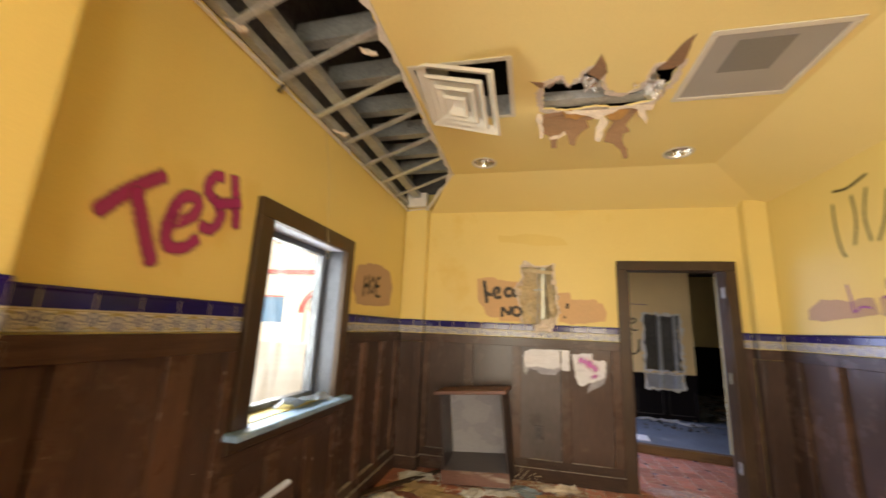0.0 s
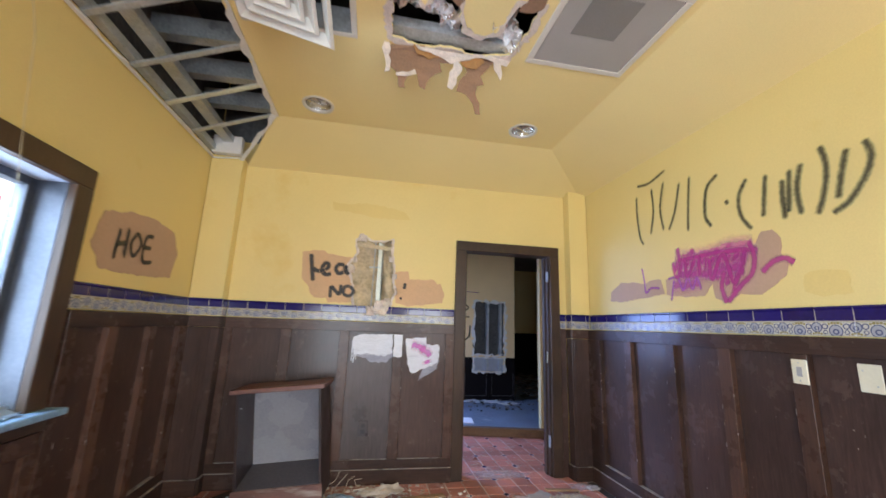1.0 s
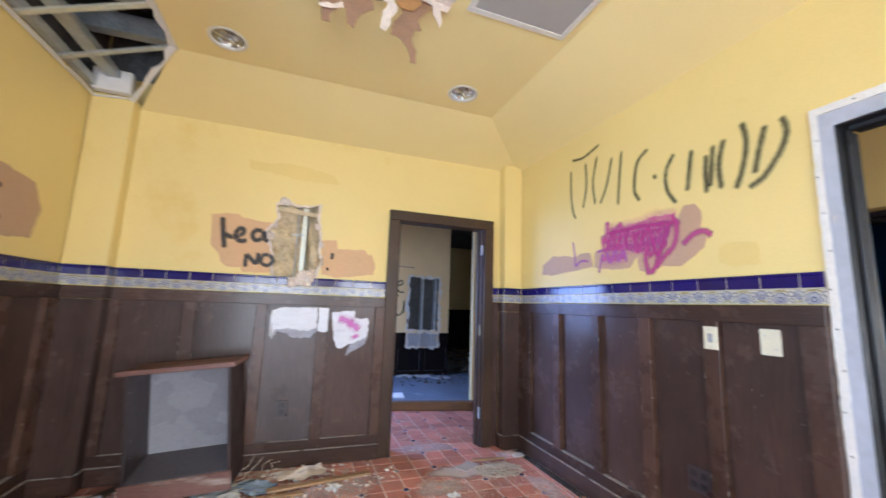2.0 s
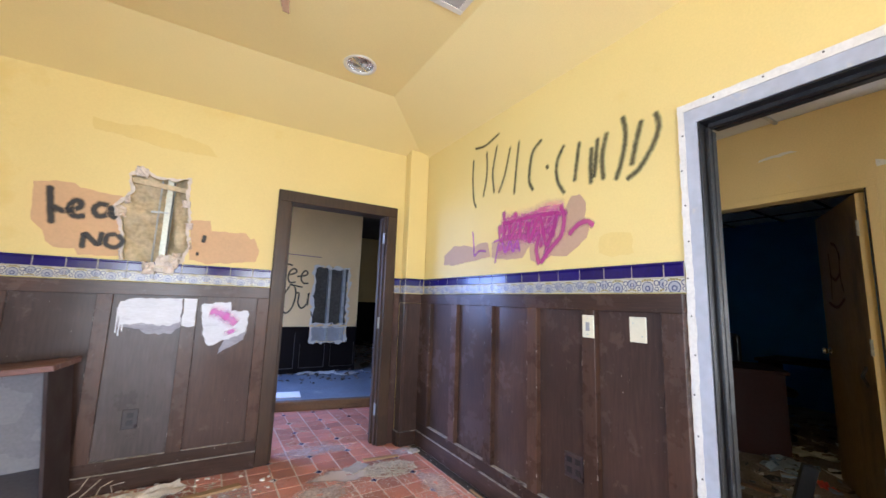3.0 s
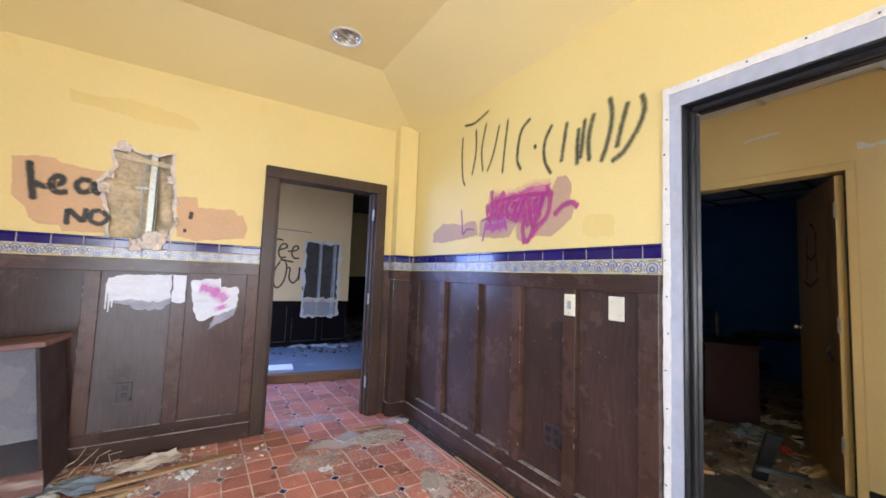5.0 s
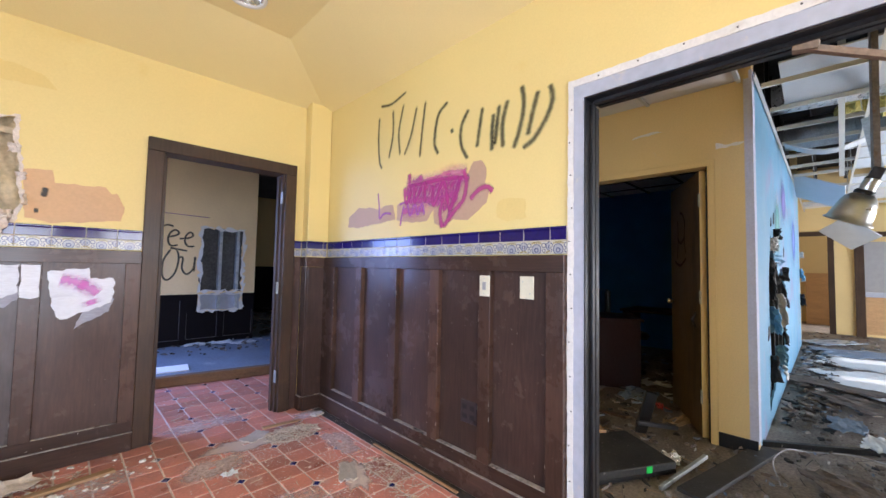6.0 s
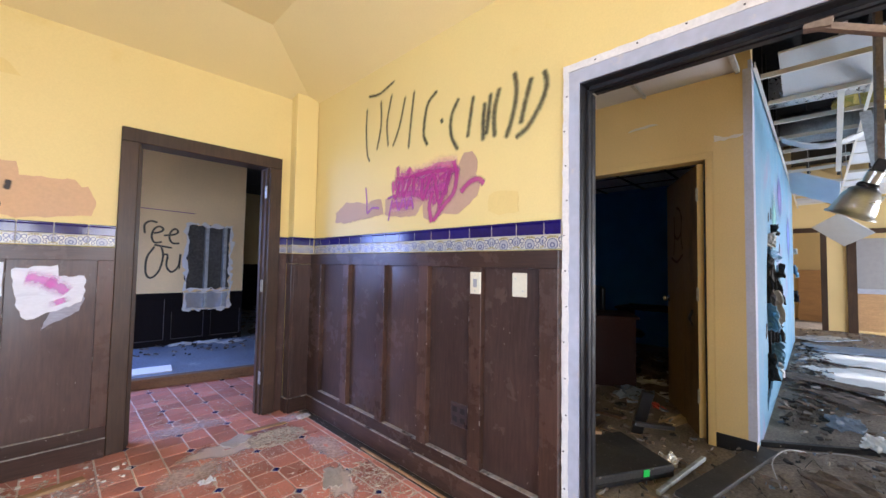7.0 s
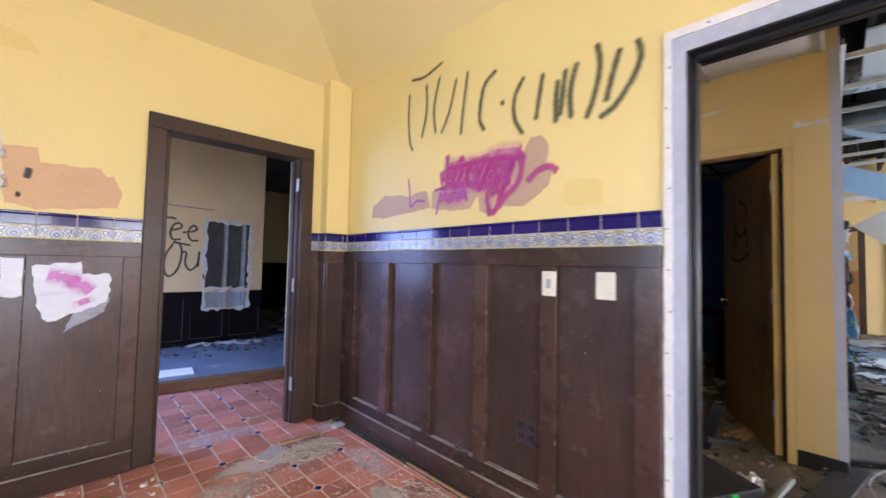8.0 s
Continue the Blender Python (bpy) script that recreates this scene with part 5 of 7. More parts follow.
patch("north", [(0.424, 1.03), (0.424, 1.222), (0.503, 1.222), (0.503, 1.03), (0.47, 1.02)], M_COVERW, "white cover paint on a dark stile", d=0.0375, seed=8, rough=0.004)
patch("north", [(0.70, 0.95), (0.66, 0.825), (0.72, 0.865), (0.82, 0.925), (0.845, 1.0), (0.80, 1.05)], M_THINW, "thin greyish brushed-out corner of white paint", d=0.0145, seed=17, rough=0.004, step=0.02)
patch("north", [(0.53, 1.18), (0.63, 1.20), (0.715, 1.205), (0.725, 1.14), (0.835, 1.14), (0.845, 1.10), (0.83, 0.985), (0.78, 0.955), (0.70, 0.93), (0.655, 0.905), (0.60, 0.885), (0.575, 0.91), (0.555, 1.0), (0.54, 1.08)], M_COVERW, "white cover paint with a magenta smear on dark panelling", d=0.0165, seed=9, rough=0.007, step=0.02)
tag("north", [[(0.585, 1.135), (0.65, 1.12), (0.71, 1.09)], [(0.67, 1.11), (0.73, 1.07), (0.765, 1.04)], [(0.725, 1.005), (0.74, 0.97)]], 0.075, M_SMEAR, "magenta smear on white paint", d=0.019)

# passage wall
tag("passage", [[(1.535, 1.60), (1.53, 1.72), (1.59, 1.775), (1.67, 1.76)], [(1.62, 1.61), (1.70, 1.635), (1.735, 1.675), (1.69, 1.71), (1.635, 1.67), (1.61, 1.57), (1.645, 1.49), (1.73, 1.50)], [(1.74, 1.59), (1.86, 1.61), (1.905, 1.65), (1.87, 1.69), (1.82, 1.64), (1.81, 1.55), (1.85, 1.49), (1.93, 1.49)]], 0.022, M_SPRAYK, "black sprayed letters ree on the cream wall")
tag("passage", [[(1.65, 1.44), (1.57, 1.28), (1.565, 1.08), (1.62, 1.01), (1.705, 1.10), (1.745, 1.29), (1.72, 1.43), (1.65, 1.455), (1.85, 1.42)], [(1.755, 1.33), (1.795, 1.32), (1.79, 1.17), (1.85, 1.09), (1.925, 1.17), (1.945, 1.34), (1.935, 1.12)]], 0.022, M_SPRAYK, "black sprayed letters OU on the cream wall")
tag("passage", [[(1.40, 1.945), (1.80, 1.935), (2.12, 1.925)]], 0.010, M_SPRAYU, "thin purple sprayed line on the cream wall")

# ---- open cabinet under the broken wall ----
M_CABTOP = mat("worn_red_brown_wood", (0.17, 0.085, 0.07), 0.45, vary=0.35, scale=5, fine=50, stretch=(0.4, 3, 3), second=(0.36, 0.30, 0.26), amount=0.2)
M_CABSIDE = mat("dark_laminate", (0.035, 0.022, 0.022), 0.4, vary=0.3, scale=5, fine=50, second=(0.10, 0.09, 0.09), amount=0.0)
M_CABBACK = mat("grey_hardboard", (0.28, 0.28, 0.31), 0.28, vary=0.15, scale=3, fine=60, bump=0.1, second=(0.12, 0.11, 0.12), amount=-0.02, cover=2)


M_CABSHELF = mat("dusty_dark_shelf", (0.10, 0.09, 0.10), 0.5, vary=0.3, scale=6, fine=60)


def cabinet():
    c = thing("open_cabinet", "small dark open-fronted cabinet leaning against the panelling", "cabinet", (-0.71, 4.03, 0))
    c.matrix_basis = pose(-0.655, 4.045, 0.0, 0, -5.5, -6)
    W, D, Hh = 0.61, 0.315, 0.765
    for x in (0.0, W - 0.018):
        part("side_panel", boxed(x, 0, 0, x + 0.018, D, Hh, 0.002), M_CABSIDE, c)
    part("back_panel", boxed(0.018, D - 0.012, 0.14, W - 0.018, D - 0.004, Hh), M_CABBACK, c, "scuffed grey back board")
    bm = slab([(0.018, -0.005, 0.10), (W - 0.018, -0.005, 0.10), (W - 0.018, D - 0.012, 0.17), (0.018, D - 0.012, 0.17)], (0, 0, 0.018))
    part("bottom_shelf", bm, M_CABSHELF, c)
    part("plinth", boxed(-0.01, -0.022, 0.0, W + 0.01, -0.006, 0.115, 0.003), M_CABTOP, c, "red-brown plinth board")
    part("top_board", boxed(-0.035, -0.035, Hh, W + 0.035, D + 0.004, Hh + 0.032, 0.004), M_CABTOP, c, "worn red-brown top board")
    for k in range(5):
        part("shelf_pin", boxed(0.018, 0.05, 0.25 + 0.1 * k, 0.026, 0.056, 0.256 + 0.1 * k), M_CHROME, c)


cabinet()

# ---- switch plates and sockets ----
def wall_plate(name, label, side, u, z, w, h, m, d, slots):
    """A bevelled cover plate with what sits in it; u, z its middle on the wall."""
    t = thing(name, label, "switch" if "switch" in name else "socket" if "socket" in name else "cover plate")
    t.matrix_basis = pose(XR - d, u, z, 0, 0, -90) if side == "east" else pose(u, YF - d, z)
    part("plate", boxed(-w / 2, -0.007, -h / 2, w / 2, 0, h / 2, 0.003), m, t)
    for nm, x, zz, ww, hh, mm in slots:
        part(nm, boxed(x - ww / 2, -0.010, zz - hh / 2, x + ww / 2, -0.0068, zz + hh / 2, 0.001), mm, t)
    return t


M_BROWNP = mat("dark_brown_plastic", (0.042, 0.031, 0.034), 0.35, vary=0.25, scale=12, fine=80)
M_GREYP = mat("grey_plastic", (0.33, 0.33, 0.34), 0.4, vary=0.1, scale=12, fine=80)
wall_plate("light_switch", "ivory light switch plate with a grey rocker on dark panelling", "east", 2.426, 1.154, 0.072, 0.115, M_IVORY, 0.0345, [("rocker", 0, 0, 0.024, 0.044, M_GREYP), ("screw", 0, 0.042, 0.006, 0.006, M_STEEL), ("screw", 0, -0.042, 0.006, 0.006, M_STEEL)])
wall_plate("blank_plate", "blank ivory cover plate on dark panelling", "east", 2.178, 1.155, 0.084, 0.118, M_IVORY, -0.003, [("screw", -0.022, 0.030, 0.006, 0.006, M_STEEL), ("screw", 0.022, -0.030, 0.006, 0.006, M_STEEL)])
wall_plate("double_socket", "dark brown double socket plate low on the panelling", "east", 2.562, 0.42, 0.122, 0.128, M_BROWNP, -0.003, [("outlet", x, z, 0.032, 0.030, M_BLACKP) for x in (-0.028, 0.028) for z in (-0.026, 0.026)])
wall_plate("wall_socket", "dark brown socket plate on the panelling", "north", 0.206, 0.43, 0.084, 0.125, M_BROWNP, -0.003, [("outlet", 0, z, 0.034, 0.032, M_BLACKP) for z in (-0.024, 0.024)])

# ---- litter on the tiled floor ----
M_STRAW = mat("straw_and_twigs", (0.60, 0.51, 0.41), 0.9, vary=0.4, scale=30, fine=90, second=(0.18, 0.12, 0.08), amount=0.2, cover=40)
M_DUST = mat("plaster_crumbs", (0.70, 0.66, 0.62), 0.95, vary=0.25, scale=30, fine=90)


def twigs(cx, cy, rx, ry, n, seed, hmax, lo=0.03, hi=0.12):
    r = random.Random(seed)
    bm = bmesh.new()
    for _ in range(n):
        a, q = r.uniform(0, 6.283), math.sqrt(r.random())
        x, y = cx + rx * q * math.cos(a), cy + ry * q * math.sin(a)
        z = 0.004 + hmax * (1 - q) * r.random()
        b, l = r.uniform(0, 6.283), r.uniform(lo, hi)
        d = Vector((math.cos(b) * l / 2, math.sin(b) * l / 2, r.uniform(0.0, 0.008)))
        p = Vector((x, y, z + 0.002))
        bar(bm, p - d * 0.98, p + d, r.uniform(0.0012, 0.004), r.uniform(0.0012, 0.003))
    for v in bm.verts:
        v.co.z = max(v.co.z, 0.0005)
    return bm


def crumbs(cx, cy, rx, ry, n, seed, s0=0.004, s1=0.02, z=0.0):
    r = random.Random(seed)
    bm = bmesh.new()
    for _ in range(n):
        a, q = r.uniform(0, 6.283), r.random() ** 0.6
        s = r.uniform(s0, s1) * (0.4 + 0.6 * r.random())
        h = s * r.uniform(0.15, 0.5)
        k = r.choice((4, 5, 6))
        x, y, t = cx + rx * q * math.cos(a), cy + ry * q * math.sin(a), r.uniform(0, 6)
        lo = [bm.verts.new((x + s * r.uniform(0.6, 1) * math.cos(t + 6.283 * i / k), y + s * r.uniform(0.6, 1) * math.sin(t + 6.283 * i / k), z)) for i in range(k)]
        hi = [bm.verts.new((x + (v.co.x - x) * 0.8, y + (v.co.y - y) * 0.8, z + h * r.uniform(0.6, 1.2))) for v in lo]
        bm.faces.new(hi)
        for i in range(k):
            bm.faces.new((lo[i], lo[(i + 1) % k], hi[(i + 1) % k], hi[i]))
    return bm


solo("twig_heap", twigs(1.86, 3.90, 0.20, 0.13, 560, 1, 0.04, 0.02, 0.09), M_STRAW, "heap of straw and twigs on the red tiles", "debris", kind="stuff")
solo("twig_scatter", twigs(1.70, 3.35, 0.5, 0.6, 70, 2, 0.004, 0.015, 0.06), M_STRAW, "loose straw scattered on the red tiles", "debris", kind="stuff")
solo("twig_scatter", twigs(2.05, 2.92, 0.11, 0.30, 170, 6, 0.018, 0.015, 0.07), M_STRAW, "straw along the panelling foot", "debris", kind="stuff")
solo("twig_scatter", twigs(1.5, 4.9, 0.45, 0.5, 60, 3, 0.004, 0.03, 0.10), M_STRAW, "loose straw on the passage tiles", "debris", kind="stuff")
solo("twig_scatter", twigs(0.25, 4.17, 0.55, 0.16, 70, 4, 0.02, 0.05, 0.2), M_STRAW, "splinters along the panelling", "debris", kind="stuff")
solo("plaster_crumbs", crumbs(1.55, 3.75, 0.42, 0.22, 1200, 5, 0.0012, 0.007), M_DUST, "white plaster crumbs trodden into the tiles", "debris", kind="stuff")
solo("plaster_crumbs", crumbs(1.5, 3.4, 0.95, 1.0, 1100, 7, 0.0012, 0.006), M_DUST, "white plaster crumbs over the tiled floor", "debris", kind="stuff")
solo("plaster_crumbs", crumbs(0.1, 4.1, 1.0, 0.30, 420, 8, 0.004, 0.03), M_DUST, "plaster bits below the cabinet", "debris", kind="stuff")
solo("plaster_crumbs", crumbs(1.7, 5.0, 0.6, 0.6, 360, 9, 0.0012, 0.007), M_DUST, "white crumbs on the passage tiles", "debris", kind="stuff")
solo("plaster_crumbs", crumbs(1.95, 3.05, 0.28, 0.5, 700, 19, 0.0012, 0.009), M_DUST, "plaster bits along the panelling", "debris", kind="stuff")

M_DUSTG = mat("grey_plaster_sheet", (0.46, 0.41, 0.37), 0.95, vary=0.2, scale=14, fine=90, second=(0.5, 0.26, 0.2), amount=-0.05, cover=9)
M_DUSTF = spray_material("trodden_plaster_dust", (0.66, 0.56, 0.51))


def dust(cx, cy, rx, ry, turn, peak, seed):
    """A thin uneven film of trodden dust, dense in its middle."""
    r = random.Random(seed)
    bm = bmesh.new()
    uv = bm.loops.layers.uv.new("UVMap")
    c, s = math.cos(radians(turn)), math.sin(radians(turn))
    def at(q, a):
        u, v = rx * q * math.cos(a), ry * q * math.sin(a)
        return bm.verts.new((cx + c * u - s * v, cy + s * u + c * v, 0.0032 + 0.0004 * seed))
    n = 18
    wob = [r.uniform(0.6, 1.1) for _ in range(n)]
    rings = [([at(q * wob[i], 6.2832 * i / n) for i in range(n)], p) for q, p in ((0.08, peak), (0.55, peak * 0.8), (1.0, 0.0))]
    for (a, pa), (b, pb) in zip(rings, rings[1:]):
        for i in range(n):
            j = (i + 1) % n
            f = bm.faces.new((a[i], a[j], b[j], b[i]))
            for lp, w in zip(f.loops, (pa, pa, pb, pb)):
                lp[uv].uv = (w, 0.5)
    ob = solo("dust_smear", bm, M_DUSTF, "greyish plaster dust trodden over the red tiles", "dust", kind="stuff")
    ob.visible_shadow = False


for k, (x, y, a, b, t, q) in enumerate(((1.55, 3.95, 0.36, 0.15, -10, 0.8), (1.90, 3.10, 0.28, 0.12, 70, 0.75), (1.30, 3.75, 0.30, 0.2, 20, 0.5), (2.10, 4.18, 0.2, 0.14, 0, 0.5), (1.45, 4.5, 0.5, 0.22, 10, 0.45), (0.6, 3.9, 0.7, 0.3, 5, 0.4), (2.05, 3.55, 0.15, 0.4, 0, 0.5), (1.5, 3.0, 0.4, 0.4, 0, 0.4))):
    dust(x, y, a, b, t, q, k)


def lay(name, bm, m, label, cat, at):
    ob = solo(name, bm, m, label, cat)
    ob.matrix_basis = pose(*at)
    return ob


lay("wood_shingle", boxed(-0.15, -0.02, 0, 0.15, 0.02, 0.012, 0.003), M_LUMBER, "pale split stick lying on the twig heap", "wood stick", (1.85, 4.07, 0.02, 0, 4, 4))
lay("drywall_chunk", crumple(0.18, 0.12, 6, 0.004, 61, 0.008), M_DUSTG, "flat grey-white drywall chunk on the tiles", "drywall chunk", (1.64, 4.03, 0.0, 0, 0, 30))
lay("drywall_chunk", crumple(0.20, 0.10, 6, 0.004, 62, 0.008), M_DUSTG, "flat grey drywall chunk on the tiles", "drywall chunk", (1.88, 3.16, 0.0, 0, 0, 60))
lay("drywall_chunk", crumple(0.09, 0.07, 5, 0.02, 63, 0.012), M_DUSTG, "broken drywall lump by the panelling foot", "drywall chunk", (2.16, 4.12, 0.0, 0, 0, 20))
lay("trim_lath", boxed(-0.40, -0.009, 0, 0.40, 0.009, 0.010, 0.002), M_LUMBER, "long pale lath lying along the panelling foot", "lath", (2.203, 2.95, 0.004, 0, 0, 90))
lay("plank", boxed(-0.36, -0.025, 0, 0.36, 0.025, 0.018, 0.003), M_LUMBER, "split pale plank on the red tiles", "plank", (0.52, 4.02, 0.012, 0, 2, 14))
lay("plank", boxed(-0.24, -0.02, 0, 0.24, 0.02, 0.016, 0.003), M_LUMBER, "short pale plank on the litter", "plank", (0.16, 3.88, 0.01, 0, 3, 8))
lay("plank", boxed(-0.5, -0.035, 0, 0.5, 0.035, 0.02, 0.003), M_CASE, "dark loose trim board on the floor", "plank", (-0.98, 3.9, 0.012, 0, 3, 62))
for k, (x, y, w, h, rz, m, lab) in enumerate(((-0.92, 4.08, 0.30, 0.24, 25, M_PAPER, "crumpled white paper"), (-0.80, 3.80, 0.34, 0.22, -15, M_CARD, "torn tan cardboard"), (-0.36, 3.86, 0.22, 0.16, 40, M_PAPER, "crumpled white paper"), (-0.12, 3.98, 0.26, 0.20, 10, M_PAPER, "torn white paper"), (0.08, 4.06, 0.24, 0.20, -30, M_PLASTIC, "creased bluish plastic"), (0.38, 4.20, 0.34, 0.16, 12, M_GYPSUM, "pinkish flat board scrap"), (0.60, 3.92, 0.10, 0.08, 60, M_PAPER, "small white paper ball"), (0.18, 3.74, 0.30, 0.16, 5, M_CARD, "torn cardboard"), (-0.55, 3.70, 0.40, 0.20, -5, M_CARD, "flattened brown cardboard"), (-1.03, 3.55, 0.22, 0.30, 70, M_PAPER, "dirty white paper"), (0.0, 3.62, 0.20, 0.15, 33, M_PAPER, "crumpled white paper"), (1.35, 3.60, 0.07, 0.05, 10, M_PAPER, "small white scrap"))):
    lay("paper_scrap", crumple(w, h, 6, 0.05, 70 + k), m, lab + " on the littered tile floor", "paper", (x, y, 0.0, 0, 0, rz))
for k in range(4):
    r = random.Random(k)
    pts = [(0.05 + 0.06 * k, 4.35, 0.12 - 0.02 * k), (0.02 + 0.05 * k, 4.30, 0.07), (-0.1 + 0.1 * k, 4.22, 0.02), (-0.3 + 0.18 * k, 4.14, 0.008)]
    solo("dry_stem", tube(bmesh.new(), pts, 0.0024, 5), M_STRAW, "thin dry stem leaning on the panelling", "stem", group="dry stems")
bd = solo("leaning_board", boxed(-0.17, -0.012, 0, 0.17, 0.012, 0.62, 0.003), M_WOOD, "grey-edged board leaning under the window", "board")
bd.matrix_basis = pose(XL + 0.16, 2.10, 0.0, 8, -14, 75)
part("edge_strip", boxed(-0.17, -0.014, 0.62, 0.17, 0.014, 0.635, 0.002), M_BEAD, bd)

# ---- corridor and hall: fittings ----
corr = solo("ceiling_corridor", boxed(XR + 0.126, 1.50, 2.66, XO - 0.001, 5.7, 2.675), M_TILEB, "white corridor ceiling boards", "ceiling", kind="structure")
for k in range(5):
    solo("ceiling_tee", boxed(XR + 0.13, 1.5 + 0.61 * k, 2.642, XO - 0.002, 1.525 + 0.61 * k, 2.658), M_STEEL, "grey steel tee under the corridor ceiling", "ceiling tee", group="ceiling grid")
solo("baseboard_office", boxed(XO - 0.012, 1.44, 0, XO, 1.665, 0.10, 0.003), M_BLACKP, "dark rubber skirting", "skirting", kind="structure")
dfr = thing("door_2", "ochre office door frame with its door standing open", "door frame", (XO, 1.7, 0), kind="structure")
for y0, y1 in ((1.665, 1.712), (2.618, 2.665)):
    under(part("casing", boxed(XO - 0.012, y0, 0, XO + 0.0, y1, 2.06, 0.003), M_OCHRE), dfr)
    under(part("jamb", boxed(XO, y0 + 0.04 if y0 < 2 else y0 - 0.01, 0, XO + 0.115, y1 + 0.01 if y0 < 2 else y1 - 0.04, 2.06), M_DARKMETAL), dfr)
under(part("head_casing", boxed(XO - 0.012, 1.665, 2.06, XO, 2.665, 2.11, 0.003), M_OCHRE), dfr)
leaf = thing("office_door", "open ochre-brown wooden door, scuffed and scrawled", "door", (4.10, 1.735, 0))
leaf.matrix_basis = pose(4.10, 1.738, 0.012, 0, 0, 27)
M_DOORL = mat("scuffed_brown_door", (0.19, 0.125, 0.055), 0.45, vary=0.35, scale=3, fine=40, stretch=(1, 1, 0.4), second=(0.05, 0.032, 0.02), amount=0.35, cover=2.2)
part("panel", boxed(0, 0, 0, 0.86, 0.042, 2.03, 0.003), M_DOORL, leaf)
part("edge_strip", boxed(-0.006, 0.0, 0, 0, 0.042, 2.03), M_OCHRE, leaf, "pale door edge")
knob = part("knob", lathe(bmesh.new(), [(0.001, 0.05), (0.02, 0.05), (0.027, 0.035), (0.02, 0.02), (0.011, 0.012), (0.03, 0.004), (0.03, 0)], 14, pose(0.80, 0.042, 0.96, -90)), M_CHROME, leaf)
part("pull_handle", tube(bmesh.new(), [(0.12, 0.042, 0.80), (0.11, 0.07, 0.86), (0.12, 0.042, 0.92)], 0.012, 8), M_BLACKP, leaf)
for z in (0.3, 1.05, 1.8):
    part("hinge", tube(bmesh.new(), [(-0.008, 0.046, z - 0.05), (-0.008, 0.046, z + 0.05)], 0.008, 8), M_STEEL, leaf)

# office things, dim
M_DESK = mat("dark_red_laminate", (0.026, 0.007, 0.006), 0.6, spec=0.2, vary=0.2, scale=5, fine=50)
def desk(x, y, rz):
    d = thing("office_desk", "dark red office desk in the unlit room", "desk", (x, y, 0), group="office desks")
    d.matrix_basis = pose(x, y, 0, 0, 0, rz)
    part("desktop", boxed(-0.55, -0.32, 0.71, 0.55, 0.32, 0.74, 0.004), M_DESK, d)
    part("pedestal", boxed(-0.52, -0.30, 0, -0.10, 0.30, 0.71, 0.004), M_DESK, d)
    part("side_panel", boxed(0.49, -0.30, 0, 0.52, 0.30, 0.71, 0.003), M_DESK, d)
    for k in range(3):
        part("drawer_front", boxed(-0.50, -0.318, 0.06 + 0.21 * k, -0.12, -0.30, 0.25 + 0.21 * k, 0.004), M_DESK, d)
        part("drawer_pull", boxed(-0.36, -0.335, 0.15 + 0.21 * k, -0.26, -0.318, 0.165 + 0.21 * k, 0.003), M_CHROME, d)
desk(5.0, 3.10, 120)
desk(6.35, 2.55, 90)
def office_chair(x, y):
    c = thing("office_chair", "black office chair in the unlit room", "chair", (x, y, 0))
    part("seat", boxed(-0.24, -0.24, 0.42, 0.24, 0.24, 0.50, 0.03), M_BLACKP, c)
    part("backrest", boxed(-0.22, 0.20, 0.55, 0.22, 0.27, 1.02, 0.03), M_BLACKP, c)
    part("column", tube(bmesh.new(), [(0, 0, 0.08), (0, 0, 0.43)], 0.025, 8), M_DARKMETAL, c)
    for k in range(5):
        a = k * 1.257
        part("foot", bar(bmesh.new(), (0, 0, 0.08), (0.28 * math.cos(a), 0.28 * math.sin(a), 0.035), 0.04, 0.03), M_BLACKP, c)
        part("caster", lathe(bmesh.new(), [(0.001, -0.015), (0.028, -0.012), (0.028, 0.012), (0.001, 0.015)], 10, pose(0.28 * math.cos(a), 0.28 * math.sin(a), 0.028, 90, 0, math.degrees(a))), M_BLACKP, c)
    c.rotation_euler.z = 0.6
office_chair(5.75, 2.95)
for k, (x, y, w, h, m, lab) in enumerate(((4.75, 2.45, 0.4, 0.3, M_PLASTIC, "bluish plastic sheet"), (4.55, 2.2, 0.18, 0.1, M_ROOFRED, "red cloth scrap"), (4.9, 2.05, 0.4, 0.18, M_PAPER, "pale board scrap"), (5.3, 2.5, 0.35, 0.25, M_PAPER, "white paper"), (4.35, 1.95, 0.4, 0.12, M_CARD, "pale trim piece"), (5.8, 2.3, 0.3, 0.2, M_PAPER, "white paper"))):
    lay("office_litter", crumple(w, h, 6, 0.06, 120 + k), m, lab + " on the dark office floor", "litter", (x, y, 0.002, 0, 0, 40 * k))
M_DPLANK = mat("dusty_black_plank", (0.022, 0.021, 0.021), 0.6, vary=0.6, scale=8, fine=60, second=(0.22, 0.20, 0.18), amount=0.0, cover=35)
dv = thing("flat_black_case", "flat black electronic case with a green label on the floor", "electronics")
dv.matrix_basis = pose(3.18, 2.10, 0.02, 2, 0, -29)
part("case", boxed(-0.30, -0.22, 0, 0.30, 0.22, 0.072, 0.006), M_DPLANK, dv)
M_GREEN = mat("green_label", (0.02, 0.62, 0.10), 0.4, vary=0.05, scale=9, fine=50)
part("label", boxed(0.07, -0.224, 0.03, 0.11, -0.2203, 0.07), M_GREEN, dv, "bright green label")
part("face_strip", boxed(-0.28, -0.226, 0.01, 0.28, -0.2203, 0.03), M_DARKMETAL, dv)
for k in range(6):
    part("foot", boxed(-0.26 + 0.1 * k, -0.2, -0.02, -0.24 + 0.1 * k, -0.18, 0.0), M_BLACKP, dv)
